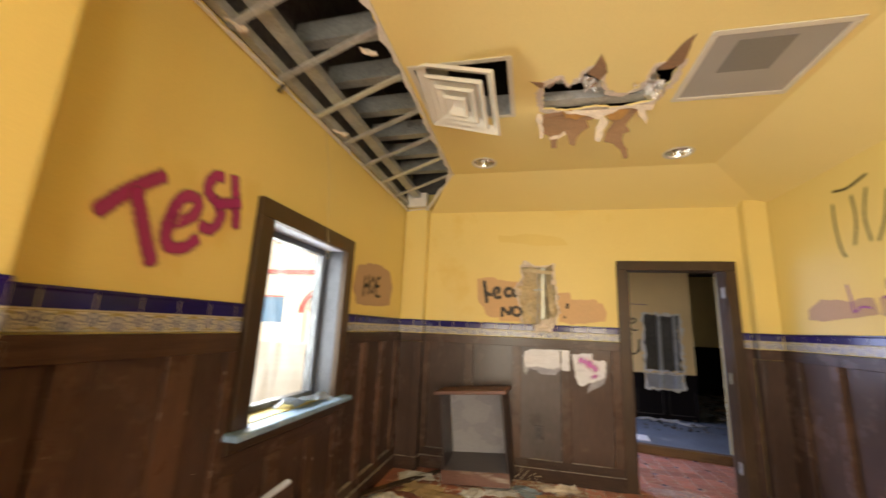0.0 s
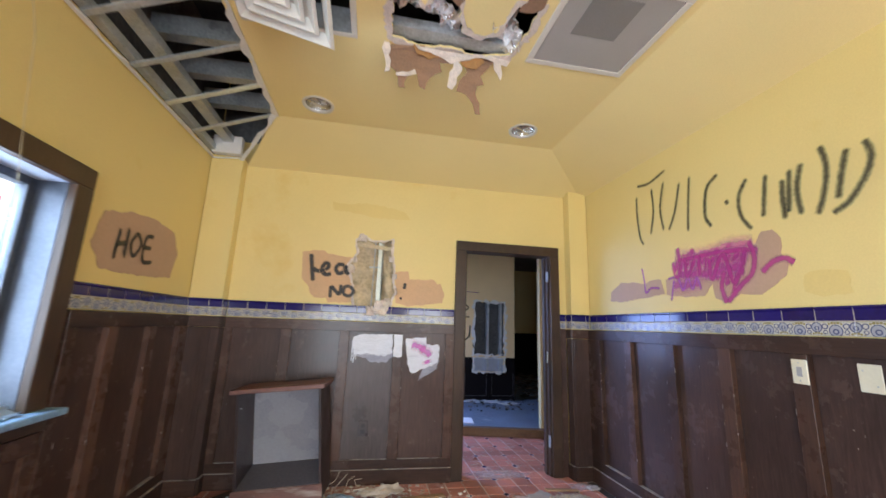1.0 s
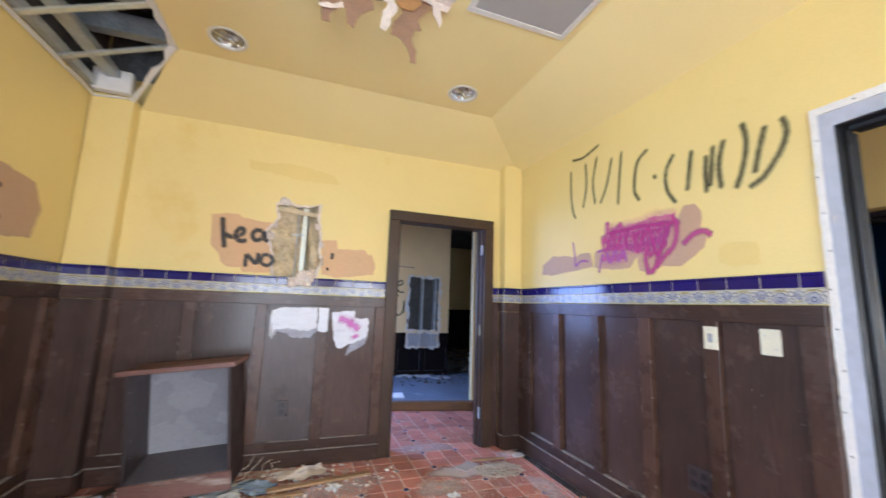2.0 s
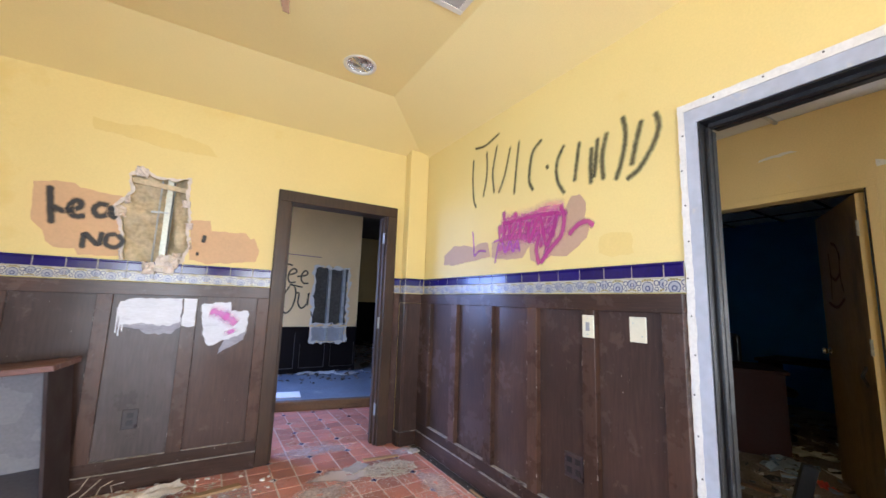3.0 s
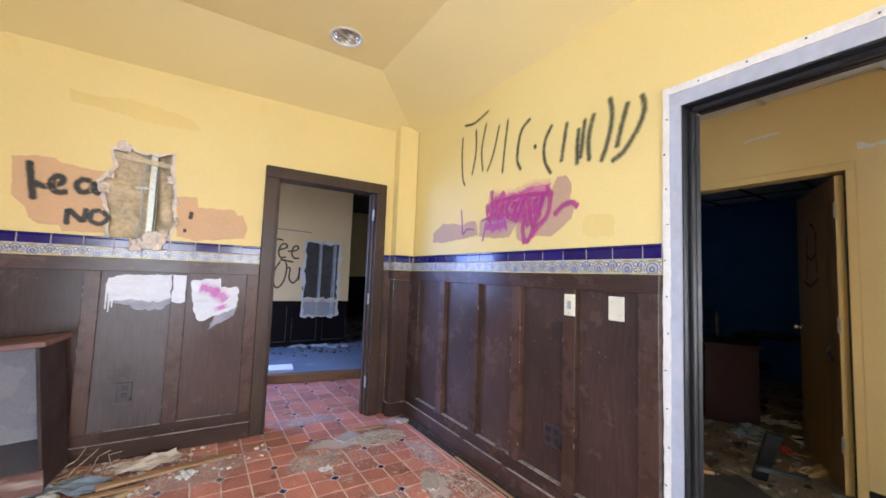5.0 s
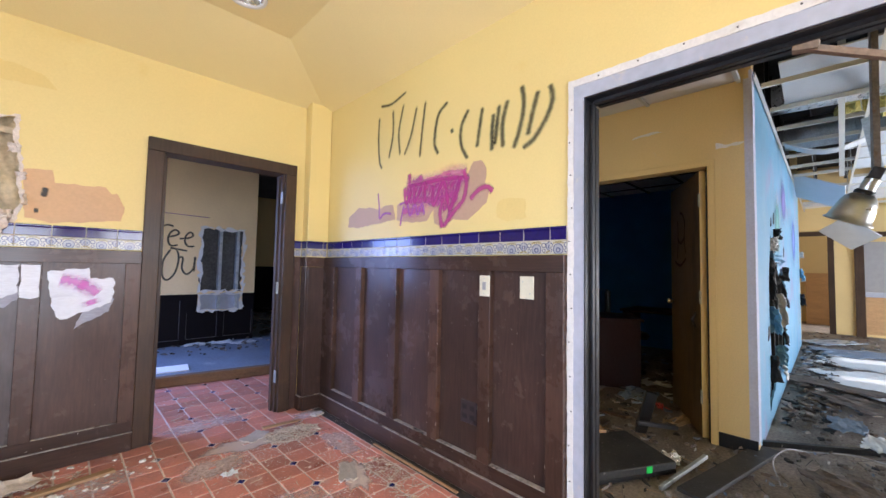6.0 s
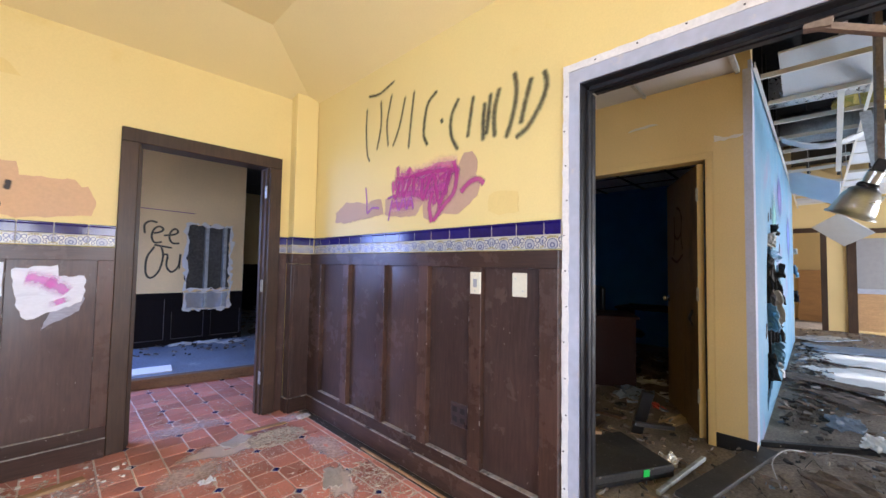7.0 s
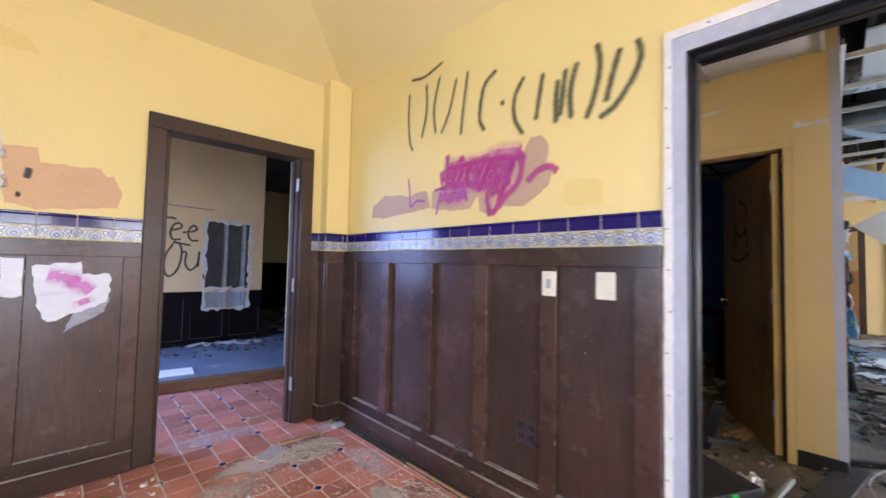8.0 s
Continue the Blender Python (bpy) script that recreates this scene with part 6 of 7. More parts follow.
lay("dark_plank", boxed(-0.56, -0.07, 0, 0.56, 0.07, 0.025, 0.004), M_DPLANK, "wide dark plank lying across the threshold", "plank", (3.62, 1.52, 0.02, 0, 1, -12))
lay("metal_strip", boxed(-0.30, -0.012, 0, 0.30, 0.012, 0.026, 0.003), M_STEELD, "bent grey metal strip on the floor", "metal strip", (3.34, 1.72, 0.03, 0, -2, -10))
lay("metal_strip", boxed(-0.55, -0.02, 0, 0.55, 0.02, 0.035, 0.003), M_DARKMETAL, "dark channel lying on the hall floor", "metal strip", (4.55, 1.02, 0.01, 0, 0, -55))
lay("foil_ball", crumple(0.14, 0.12, 7, 0.09, 140, 0.004), M_FOIL, "crumpled ball of foil in the rubble", "foil", (3.50, 1.84, 0.0))
lay("broken_bracket", boxed(-0.02, -0.04, 0, 0.02, 0.04, 0.34, 0.004), M_BLACKP, "black bracket standing up from the rubble", "bracket", (3.85, 2.14, 0.0, 12, -10, 30))
lay("broken_bracket", boxed(-0.22, -0.015, 0, 0.22, 0.015, 0.03, 0.004), M_BLACKP, "black arm lying on the rubble", "bracket", (3.72, 1.98, 0.12, 0, 14, -20))
for k in range(4):
    lay("rubble_plank", boxed(-0.3 - 0.05 * k, -0.03, 0, 0.3 + 0.05 * k, 0.03, 0.02, 0.003), (M_LUMBER, M_CASE)[k % 2], "broken plank in the corridor rubble", "plank", (3.35 + 0.16 * k, 2.25 + 0.12 * k, 0.02 + 0.02 * k, 0, 6, 35 * k - 30))
bm = tube(bmesh.new(), spline([(3.6, 1.3, 0.03), (3.95, 1.36, 0.03), (4.12, 1.30, 0.07), (4.3, 1.2, 0.03), (4.5, 0.95, 0.02), (4.4, 0.6, 0.02)]), 0.0035, 6)
solo("loose_cable", bm, M_GREYP, "pale cable winding over the hall floor", "cable")

# rubble: uneven plates, boards and sheets over the slab
def rubble(n, seed, x0, x1, y0, y1, s0, s1, h):
    r = random.Random(seed)
    bm = bmesh.new()
    for _ in range(n):
        x, y = r.uniform(x0, x1), r.uniform(y0, y1)
        a, b = r.uniform(s0, s1), r.uniform(s0, s1) * r.choice((0.2, 0.5, 1.0))
        m = pose(x, y, 0.01 + r.random() ** 2 * h, r.uniform(-14, 14), r.uniform(-14, 14), r.uniform(0, 360))
        k = r.choice((4, 4, 5, 6))
        ring = [(a * r.uniform(0.6, 1) * math.cos(6.283 * (i + 0.5 * r.random()) / k), b * r.uniform(0.6, 1) * math.sin(6.283 * (i + 0.5 * r.random()) / k)) for i in range(k)]
        lo = [bm.verts.new(m @ Vector((u, v, 0))) for u, v in ring]
        hi = [bm.verts.new(m @ Vector((u, v, r.uniform(0.006, 0.02)))) for u, v in ring]
        bm.faces.new(lo[::-1])
        bm.faces.new(hi)
        for i in range(k):
            bm.faces.new((lo[i], lo[(i + 1) % k], hi[(i + 1) % k], hi[i]))
    return bm


M_RUB1 = mat("brown_rubble", (0.13, 0.10, 0.08), 0.9, vary=0.5, scale=12, fine=60, second=(0.06, 0.05, 0.045), amount=0.25, cover=4)
M_RUB2 = mat("pale_rubble", (0.24, 0.215, 0.195), 0.9, vary=0.45, scale=12, fine=60, second=(0.22, 0.2, 0.19), amount=0.2, cover=4)
M_RUB3 = mat("blue_grey_rubble", (0.17, 0.22, 0.29), 0.6, vary=0.35, scale=12, fine=60, second=(0.12, 0.14, 0.17), amount=0.2, cover=4)
M_RUB4 = mat("black_rubble_and_hole_patch", (0.025, 0.024, 0.024), 0.7, vary=0.4, scale=12, fine=60)
for k, (n, m, lab) in enumerate(((260, M_RUB1, "brown boards and splinters over the hall floor"), (300, M_RUB2, "pale plaster and ceiling bits over the hall floor"), (60, M_RUB3, "bluish plastic and board scraps over the hall floor"), (120, M_RUB4, "black strips and scraps over the hall floor"))):
    solo("hall_rubble", rubble(n, 200 + k, 4.2, 12.2, -0.6, 1.40, 0.008, 0.05, 0.006), m, lab, "rubble", kind="stuff")
for k, (n, m, lab) in enumerate(((240, M_RUB1, "brown splinters on the corridor floor"), (170, M_RUB2, "plaster bits on the corridor floor"), (140, M_RUB4, "black scraps on the corridor floor"), (60, M_RUB3, "bluish scraps on the corridor floor"))):
    solo("corridor_rubble", rubble(n, 220 + k, 2.50, 4.4, 0.2, 3.2, 0.006, 0.042, 0.02), m, lab, "rubble", kind="stuff")
    solo("office_rubble", rubble(n // 2, 230 + k, 4.2, 7.3, 1.6, 3.6, 0.015, 0.08, 0.02), m, lab.replace("corridor", "office"), "rubble", kind="stuff")
    solo("wall_foot_rubble", rubble(n // 2, 240 + k, 4.9, 9.5, 1.05, 1.38, 0.015, 0.075, 0.04), m, lab.replace("on the corridor floor", "heaped against the blue wall"), "rubble", kind="stuff")
for k, (x, y, w, h, m, lab) in enumerate(((5.1, 1.0, 0.36, 0.2, M_RUB3, "bluish sheet"), (5.9, 0.9, 0.6, 0.35, M_RUB1, "pale drywall sheet"), (6.6, 1.1, 0.8, 0.3, M_RUB1, "brown warped panel"), (9.3, 0.6, 1.2, 0.7, M_RUB3, "bluish sheet"), (10.4, 1.1, 0.9, 0.5, M_PLASTIC, "curled blue sheet"), (4.75, 0.85, 0.3, 0.15, M_PAPER, "white paper"), (3.75, 1.0, 0.42, 0.3, M_RUB1, "dusty brown sheet"))):
    lay("debris_sheet", crumple(w, h, 8, 0.035, 160 + k, 0.01), m, lab + " lying on the hall rubble", "sheet", (x, y, 0.04, 0, 0, 35 * k))

# pale sheets added so that the sun patches on the slab come out bright
for k, (x, y, w, h, rz) in enumerate(((7.2, 0.72, 1.1, 0.8, 20), (8.6, 0.75, 1.2, 0.9, -12), (6.3, 0.45, 0.7, 0.4, 40))):
    lay("sun_patch_sheet", crumple(w, h, 8, 0.010, 330 + k, 0.012), (M_PAPER, M_PAPER, M_TILEB)[k], "pale flat sheet added on the hall floor for the bright sun patches", "sheet", (x, y, 0.02, 0, 0, rz))

# hanging shreds of the smashed blue wall
for k, (x, z, w, h) in enumerate(((5.0, 1.25, 0.08, 0.2), (5.25, 1.38, 0.2, 0.1), (6.1, 1.0, 0.08, 0.2), (5.9, 0.25, 0.12, 0.15), (6.05, 0.6, 0.1, 0.18), (9.95, 1.25, 0.12, 0.22), (9.93, 0.8, 0.14, 0.2), (9.95, 1.6, 0.1, 0.1), (5.35, 1.62, 0.1, 0.1), (4.92, 0.85, 0.12, 0.22), (4.88, 0.45, 0.1, 0.24), (5.5, 0.9, 0.14, 0.3), (4.96, 1.05, 0.06, 0.3), (5.6, 0.45, 0.12, 0.2), (6.3, 1.25, 0.1, 0.16), (5.1, 1.52, 0.1, 0.12))):
    ob = solo("drywall_shred", crumple(w, h, 7, 0.06, 180 + k, 0.006), (M_RUB4, M_BLUE, M_RUB4, M_WHITE)[k % 4], "torn shred hanging from the blue wall", "drywall shred", group="wall shreds")
    ob.matrix_basis = pose(x, 1.43, z, 80, 0, 8 * k - 20)
# small holes: flat black patches painted for their shade, the wall is not cut
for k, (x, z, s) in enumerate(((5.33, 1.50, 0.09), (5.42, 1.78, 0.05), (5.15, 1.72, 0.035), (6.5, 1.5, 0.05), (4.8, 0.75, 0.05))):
    solo("hole_shade_patch", plate(jagged([(x - s, z - s), (x + s, z - s * 0.7), (x + s * 0.8, z + s * 1.2), (x - s * 0.7, z + s)], s * 0.3, s * 0.6, k), [], 0.003, lambda u, v, w: (u, 1.436 + w, v)), M_RUB4, "black patch on the blue wall, painted as the dark inside of a hole", "wall hole")
# tints sprayed on the blue wall
for k, (x0, x1, z0, z1, c) in enumerate(((6.0, 7.2, 1.7, 2.5, (0.20, 0.16, 0.45)), (5.3, 6.2, 1.3, 2.2, (0.16, 0.42, 0.40)), (7.6, 9.0, 1.2, 2.3, (0.16, 0.22, 0.62)))):
    m = spray_material("wall_tint", c)
    owner = thing("spray_cloud", "soft coloured spray cloud on the blue wall", "graffiti", ((x0 + x1) / 2, 1.43, z0))
    bm = bmesh.new()
    uv = bm.loops.layers.uv.new("UVMap")
    ctr = bm.verts.new(((x0 + x1) / 2, 1.4345 - 0.001 * k, (z0 + z1) / 2))
    ring = [bm.verts.new(((x0 + x1) / 2 + (x1 - x0) / 2 * math.cos(a * 0.3927), 1.4345 - 0.001 * k, (z0 + z1) / 2 + (z1 - z0) / 2 * math.sin(a * 0.3927))) for a in range(16)]
    for i in range(16):
        f = bm.faces.new((ctr, ring[i], ring[(i + 1) % 16]))
        for lp, c2 in zip(f.loops, (0.75, 0.0, 0.0)):
            lp[uv].uv = (c2, 0.5)
    under(part("sprayed_area", bm, m), owner)

# suspended ceiling of the hall: bare grid, few boards left
grid = thing("ceiling_grid", "white steel ceiling grid with most boards gone", "ceiling grid", (8, 0, 2.66))
def tee(a, b):
    bm = bmesh.new()
    bar(bm, a, b, 0.022, 0.003)
    bar(bm, (a[0], a[1], a[2] + 0.02), (b[0], b[1], b[2] + 0.02), 0.004, 0.036)
    return under(part("grid_tee", bm, M_VENT), grid)
for y in (1.42, 0.81, 0.20, -0.41, -1.02, -1.63):
    tee((3.3 if y < 1.4 else 4.05, y, 2.66), (12.28, y, 2.66))
rt = random.Random(44)
for k in range(14):
    for j, y in enumerate((1.42, 0.81, 0.20, -0.41, -1.02)):
        if rt.random() < 0.85:
            dz = rt.uniform(-0.03, 0.0) if rt.random() < 0.3 else 0
            tee((3.69 + 0.61 * k, y - 0.012, 2.66 + dz), (3.69 + 0.61 * k, y - 0.598, 2.66))
def board(name, x, y, rx, ry, z=2.668, w=0.595, h=0.595, rz=0):
    ob = solo(name, boxed(-w / 2, -h / 2, 0, w / 2, h / 2, 0.016, 0.002), M_TILEB, "white ceiling board loose in the hall grid", "ceiling board", group="loose ceiling boards")
    ob.matrix_basis = pose(x, y, z, rx, ry, rz)
board("ceiling_board", 4.62, 1.02, 0, 12, 2.76, 0.62, 0.58)
for x, y in ((4.0, 0.5), (6.44, 0.5), (7.05, 0.5), (7.66, 0.5), (7.05, -0.1), (8.88, 0.5), (8.27, -0.1), (9.5, 0.5), (9.5, 1.11), (10.1, 0.5), (10.7, 0.5), (6.44, -0.1), (5.83, -0.1), (11.3, 1.11)):
    board("ceiling_board", x, y, 0, 0)
board("hanging_board", 8.3, 1.15, 30, 25, 2.45)
solo("board_wire", tube(bmesh.new(), [(8.3, 1.15, 2.455), (8.3, 1.19, 2.70), (8.3, 1.22, 3.34)], 0.004, 5), M_STEEL, "wire from which a small loose board hangs", "wire")
board("hanging_board", 10.8, 0.80, 40, 20, 2.02, 0.6, 0.6, 40)
solo("board_wire", tube(bmesh.new(), [(10.8, 0.80, 2.04), (10.8, 0.81, 2.67)], 0.004, 5), M_STEEL, "wire from which a loose board hangs", "wire")
# a sagging strip, a hanging stick, ducts and batts above
bm = bmesh.new()
rows = []
for k in range(9):
    f = k / 8
    x, y, z = 6.0 + 0.25 * f, 1.38 - 0.6 * f, 2.62 - 0.10 * math.sin(math.pi * f)
    rows.append([bm.verts.new((x + s, y, z + h)) for s, h in ((-0.1, 0), (0.1, 0), (0.1, 0.012), (-0.1, 0.012))])
for a, b in zip(rows, rows[1:]):
    for i in range(4):
        bm.faces.new((a[i], a[(i + 1) % 4], b[(i + 1) % 4], b[i]))
bm.faces.new(rows[0])
bm.faces.new(rows[-1][::-1])
solo("sagging_strip", bm, M_TILEB, "sagging white strip below the hall grid", "ceiling strip")
solo("hanging_tee", bar(bmesh.new(), (4.25, 0.98, 2.95), (6.6, 0.95, 2.35), 0.04, 0.03), M_VENT, "long white grid tee hanging loose", "ceiling tee")
def duct(name, a, b, r, m, label):
    bm = tube(bmesh.new(), [Vector(a).lerp(Vector(b), k / 14) for k in range(15)], r, 16)
    for f in bm.faces:
        f.smooth = len(f.verts) == 4
    d = solo(name, bm, m, label, "duct")
    for k in range(1, 6):
        q = Vector(a).lerp(Vector(b), k / 6)
        e = (Vector(b) - Vector(a)).normalized() * 0.012
        part("duct_band", tube(bmesh.new(), [q - e, q + e], r * 1.03, 16), M_STEEL, d)
duct("round_duct", (5.6, 1.45, 3.02), (5.9, -2.5, 3.02), 0.17, M_FOIL, "silver round air duct above the bare grid")
duct("round_duct", (7.4, 1.45, 3.1), (7.4, -2.5, 3.1), 0.2, M_STEEL, "grey round air duct above the bare grid")
M_WOOL = mat("yellow_glass_wool", (0.52, 0.44, 0.14), 0.95, vary=0.3, scale=12, fine=50, bump=0.8, dist=0.02)
ob = solo("insulation_wrap", crumple(0.5, 0.5, 8, 0.22, 190, 0.05), M_WOOL, "yellow glass wool wrapped on the duct", "insulation")
ob.matrix_basis = pose(5.75, 0.75, 2.82, 10, 20, 0)
for k in range(10):
    solo("roof_joist", boxed(XR + 0.2, 0, 3.30, 12.2, 0.05, 3.58), M_VOID, "dark joist under the roof deck"  , "joist", group="roof joists").location = (0, 1.2 - 0.45 * k, 0)
for k in range(8):
    solo("hanger_wire", tube(bmesh.new(), [(4.0 + 0.9 * k, 0.81, 2.66), (4.0 + 0.9 * k + rt.uniform(-0.1, 0.1), 0.81 + rt.uniform(-0.1, 0.1), 3.4)], 0.005, 5), M_STEEL, "thin steel wire hanging the ceiling grid", "wire", group="hanger wires")
M_LATH = mat("raw_timber", (0.27, 0.20, 0.14), 0.8, vary=0.35, scale=9, fine=60, second=(0.2, 0.14, 0.09), amount=0.1)
for k, (a, b) in enumerate((((2.385, 1.11, 2.03), (2.40, 0.62, 1.77)), ((2.375, 1.150, 2.043), (2.375, 1.085, 2.03)), ((2.395, 0.80, 1.87), (2.395, 0.80, 2.05)))):
    solo("broken_lath", bar(bmesh.new(), a, b, (0.03, 0.036, 0.006)[k], (0.02, 0.034, 0.006)[k]), (M_LATH, M_LATH, M_STEEL)[k], ("broken raw timber lath hanging behind the opening", "broken raw timber block on a lath", "thin steel wire holding a broken lath")[k], "timber")

# big bell-shaped lamp hanging in the hall
bell = thing("pendant_lamp", "brushed metal bell lamp hanging askew from a rusty strap", "pendant lamp", (4.0, 0.953, 1.665))
bell.matrix_basis = pose(4.0, 0.953, 1.665, 24, -10, 0) @ Matrix.Scale(0.55, 4)
sh = lathe(bmesh.new(), [(0.195, -0.165), (0.215, -0.17), (0.213, -0.155), (0.19, -0.14), (0.178, -0.06), (0.158, 0.05), (0.125, 0.12), (0.085, 0.155), (0.078, 0.15), (0.118, 0.11), (0.15, 0.045), (0.17, -0.06), (0.182, -0.14), (0.195, -0.165)], 32)
for f in sh.faces:
    f.smooth = True
M_LAMPMETAL = mat("brushed_lamp_metal", (0.46, 0.46, 0.43), 0.34, 1.0, vary=0.15, scale=4, fine=50, stretch=(1, 1, 5), bump=0.04)
part("shade", sh, M_LAMPMETAL, bell)
part("collar", lathe(bmesh.new(), [(0.001, 0.20), (0.075, 0.20), (0.09, 0.175), (0.088, 0.145), (0.001, 0.145)], 20), M_DARKMETAL, bell)
part("housing", lathe(bmesh.new(), [(0.001, 0.34), (0.055, 0.34), (0.066, 0.32), (0.066, 0.20), (0.001, 0.20)], 20), M_LAMPMETAL, bell)
part("bulb", lathe(bmesh.new(), [(0.001, -0.13), (0.045, -0.11), (0.06, -0.05), (0.04, 0.05), (0.03, 0.14)], 16), M_TILEB, bell)
part("junction_box", boxed(-0.07, -0.05, 0.33, 0.07, 0.05, 0.45, 0.008), M_DARKMETAL, bell)
M_RUSTY = mat("rusty_steel_strap", (0.20, 0.17, 0.15), 0.65, 0.3, vary=0.4, scale=9, fine=60, second=(0.16, 0.08, 0.04), amount=0.2, cover=8)
solo("lamp_cord", bar(bmesh.new(), (3.965, 0.868, 1.86), (3.97, 0.85, 3.60), 0.035, 0.03), M_RUSTY, "rusty strap on which the bell lamp hangs", "strap")
solo("bent_bracket", bar(bmesh.new(), (5.6, 0.81, 2.66), (6.3, 0.70, 2.30), 0.07, 0.012), M_STEEL, "bent grey bracket below the grid", "bracket")

# hall end: casing, post, boarded storefront
end = thing("door_3", "dark casing of a far doorway", "door frame", (12.3, 1.4, 0), kind="structure")
under(part("casing", boxed(12.26, 0.98, 0, 12.30, 1.08, 2.10, 0.004), M_CASE), end)
under(part("casing", boxed(12.26, 1.80, 0, 12.30, 1.90, 2.10, 0.004), M_CASE), end)
under(part("head_casing", boxed(12.26, 0.98, 2.10, 12.30, 1.90, 2.20, 0.004), M_CASE), end)
store = thing("storefront", "storefront frame with a grey panel over plywood", "storefront", (12.3, -0.5, 0), kind="structure")
under(part("post", boxed(12.24, 0.55, 0, 12.32, 0.69, 2.15, 0.004), M_CASE), store)
under(part("head_rail", boxed(12.26, -1.6, 2.05, 12.34, 0.55, 2.15, 0.004), M_CASE), store)
under(part("mid_rail", boxed(12.26, -1.6, 0.82, 12.34, 0.55, 0.92, 0.004), M_BEAD), store)
under(part("grey_panel", boxed(12.31, -1.6, 0.92, 12.33, 0.55, 1.95), M_GREYP, label="dull grey panel"), store)
under(part("plywood_sheet", boxed(12.31, -1.6, 0.06, 12.33, 0.55, 0.82), M_PLY), store)
solo("far_cupboard", boxed(14.2, 0.9, 0, 14.7, 1.5, 1.3, 0.01), M_PLY, "brown wooden cupboard in the far room", "cupboard")
# fill lamp added to brighten the far room, without a known source
daylight("far_room_fill", (13.6, -1.5, 2.6), (13.8, 1.2, 0.4), 1.0, 1.0, 40)

# fine dust and grit over the hall slab
for k, (x, y, a, b, n) in enumerate(((3.6, 0.8, 1.1, 0.6, 700), (5.4, 0.7, 1.3, 0.7, 800), (3.2, 2.2, 0.7, 0.8, 420))):
    solo("hall_grit", crumbs(x, y, a, b, n, 300 + k, 0.002, 0.012, 0.001), (M_RUB2, M_RUB1, M_RUB2)[k], "fine plaster grit over the bare slab", "debris", kind="stuff")
    solo("hall_splinters", twigs(x, y, a, b, n // 9, 310 + k, 0.012, 0.05, 0.26), (M_RUB4, M_RUB1, M_LUMBER)[k], "splinters and wire ends over the bare slab", "debris", kind="stuff")

# what lies on the raised floor behind the passage
for k, (n, m, lab) in enumerate(((50, M_RUB1, "brown splinters"), (24, M_RUB2, "pale plaster bits"), (40, M_RUB4, "black scraps"))):
    bm = rubble(n, 260 + k, 1.0, 4.4, 6.6, 7.45, 0.01, 0.05, 0.015)
    bmesh.ops.translate(bm, verts=bm.verts[:], vec=(0, 0, 0.09))
    solo("passage_rubble", bm, m, lab + " on the raised concrete floor", "rubble", kind="stuff")
    bm = rubble(n * 2, 270 + k, 2.9, 4.5, 7.3, 10.6, 0.02, 0.16, 0.12)
    bmesh.ops.translate(bm, verts=bm.verts[:], vec=(0, 0, 0.09))
    solo("far_rubble", bm, m, lab + " heaped in the dark room behind", "rubble", kind="stuff")
for k, (x, y, w, h) in enumerate(((2.2, 7.35, 0.4, 0.16), (2.55, 7.2, 0.3, 0.14), (1.95, 7.42, 0.25, 0.1))):
    lay("drywall_scrap", crumple(w, h, 6, 0.04, 280 + k, 0.008), M_TILEB, "torn white drywall scrap below the broken wall", "drywall scrap", (x, y, 0.086, 0, 0, 15 * k))

# scrawl on the office door, scuffs on the wall over it
M_SPRAYR = spray_material("dark_red_spray", (0.10, 0.012, 0.010), 0.85, 1.1)
ON["door"] = lambda u, v, d: tuple(leaf.matrix_basis @ Vector((u, 0.042 + d, v)))
tag("door", [[(0.62, 1.72), (0.60, 1.55), (0.63, 1.36)], [(0.38, 1.70), (0.40, 1.52), (0.36, 1.40)], [(0.62, 1.55), (0.50, 1.50), (0.38, 1.55)], [(0.70, 1.34), (0.52, 1.30), (0.34, 1.36)], [(0.52, 1.78), (0.42, 1.74), (0.36, 1.64)]], 0.022, M_SPRAYR, "dark red sprayed bars on the brown door", d=0.002)
patch("office", [(2.02, 2.40), (2.10, 2.415), (2.24, 2.40), (2.25, 2.385), (2.12, 2.39)], M_WHITE, "pale scrape on the ochre office wall", d=0.003, seed=41)
patch("office", [(1.47, 2.21), (1.60, 2.205), (1.66, 2.23), (1.655, 2.18), (1.50, 2.19)], M_WHITE, "pale scrape beside the office door casing", d=0.003, seed=42)

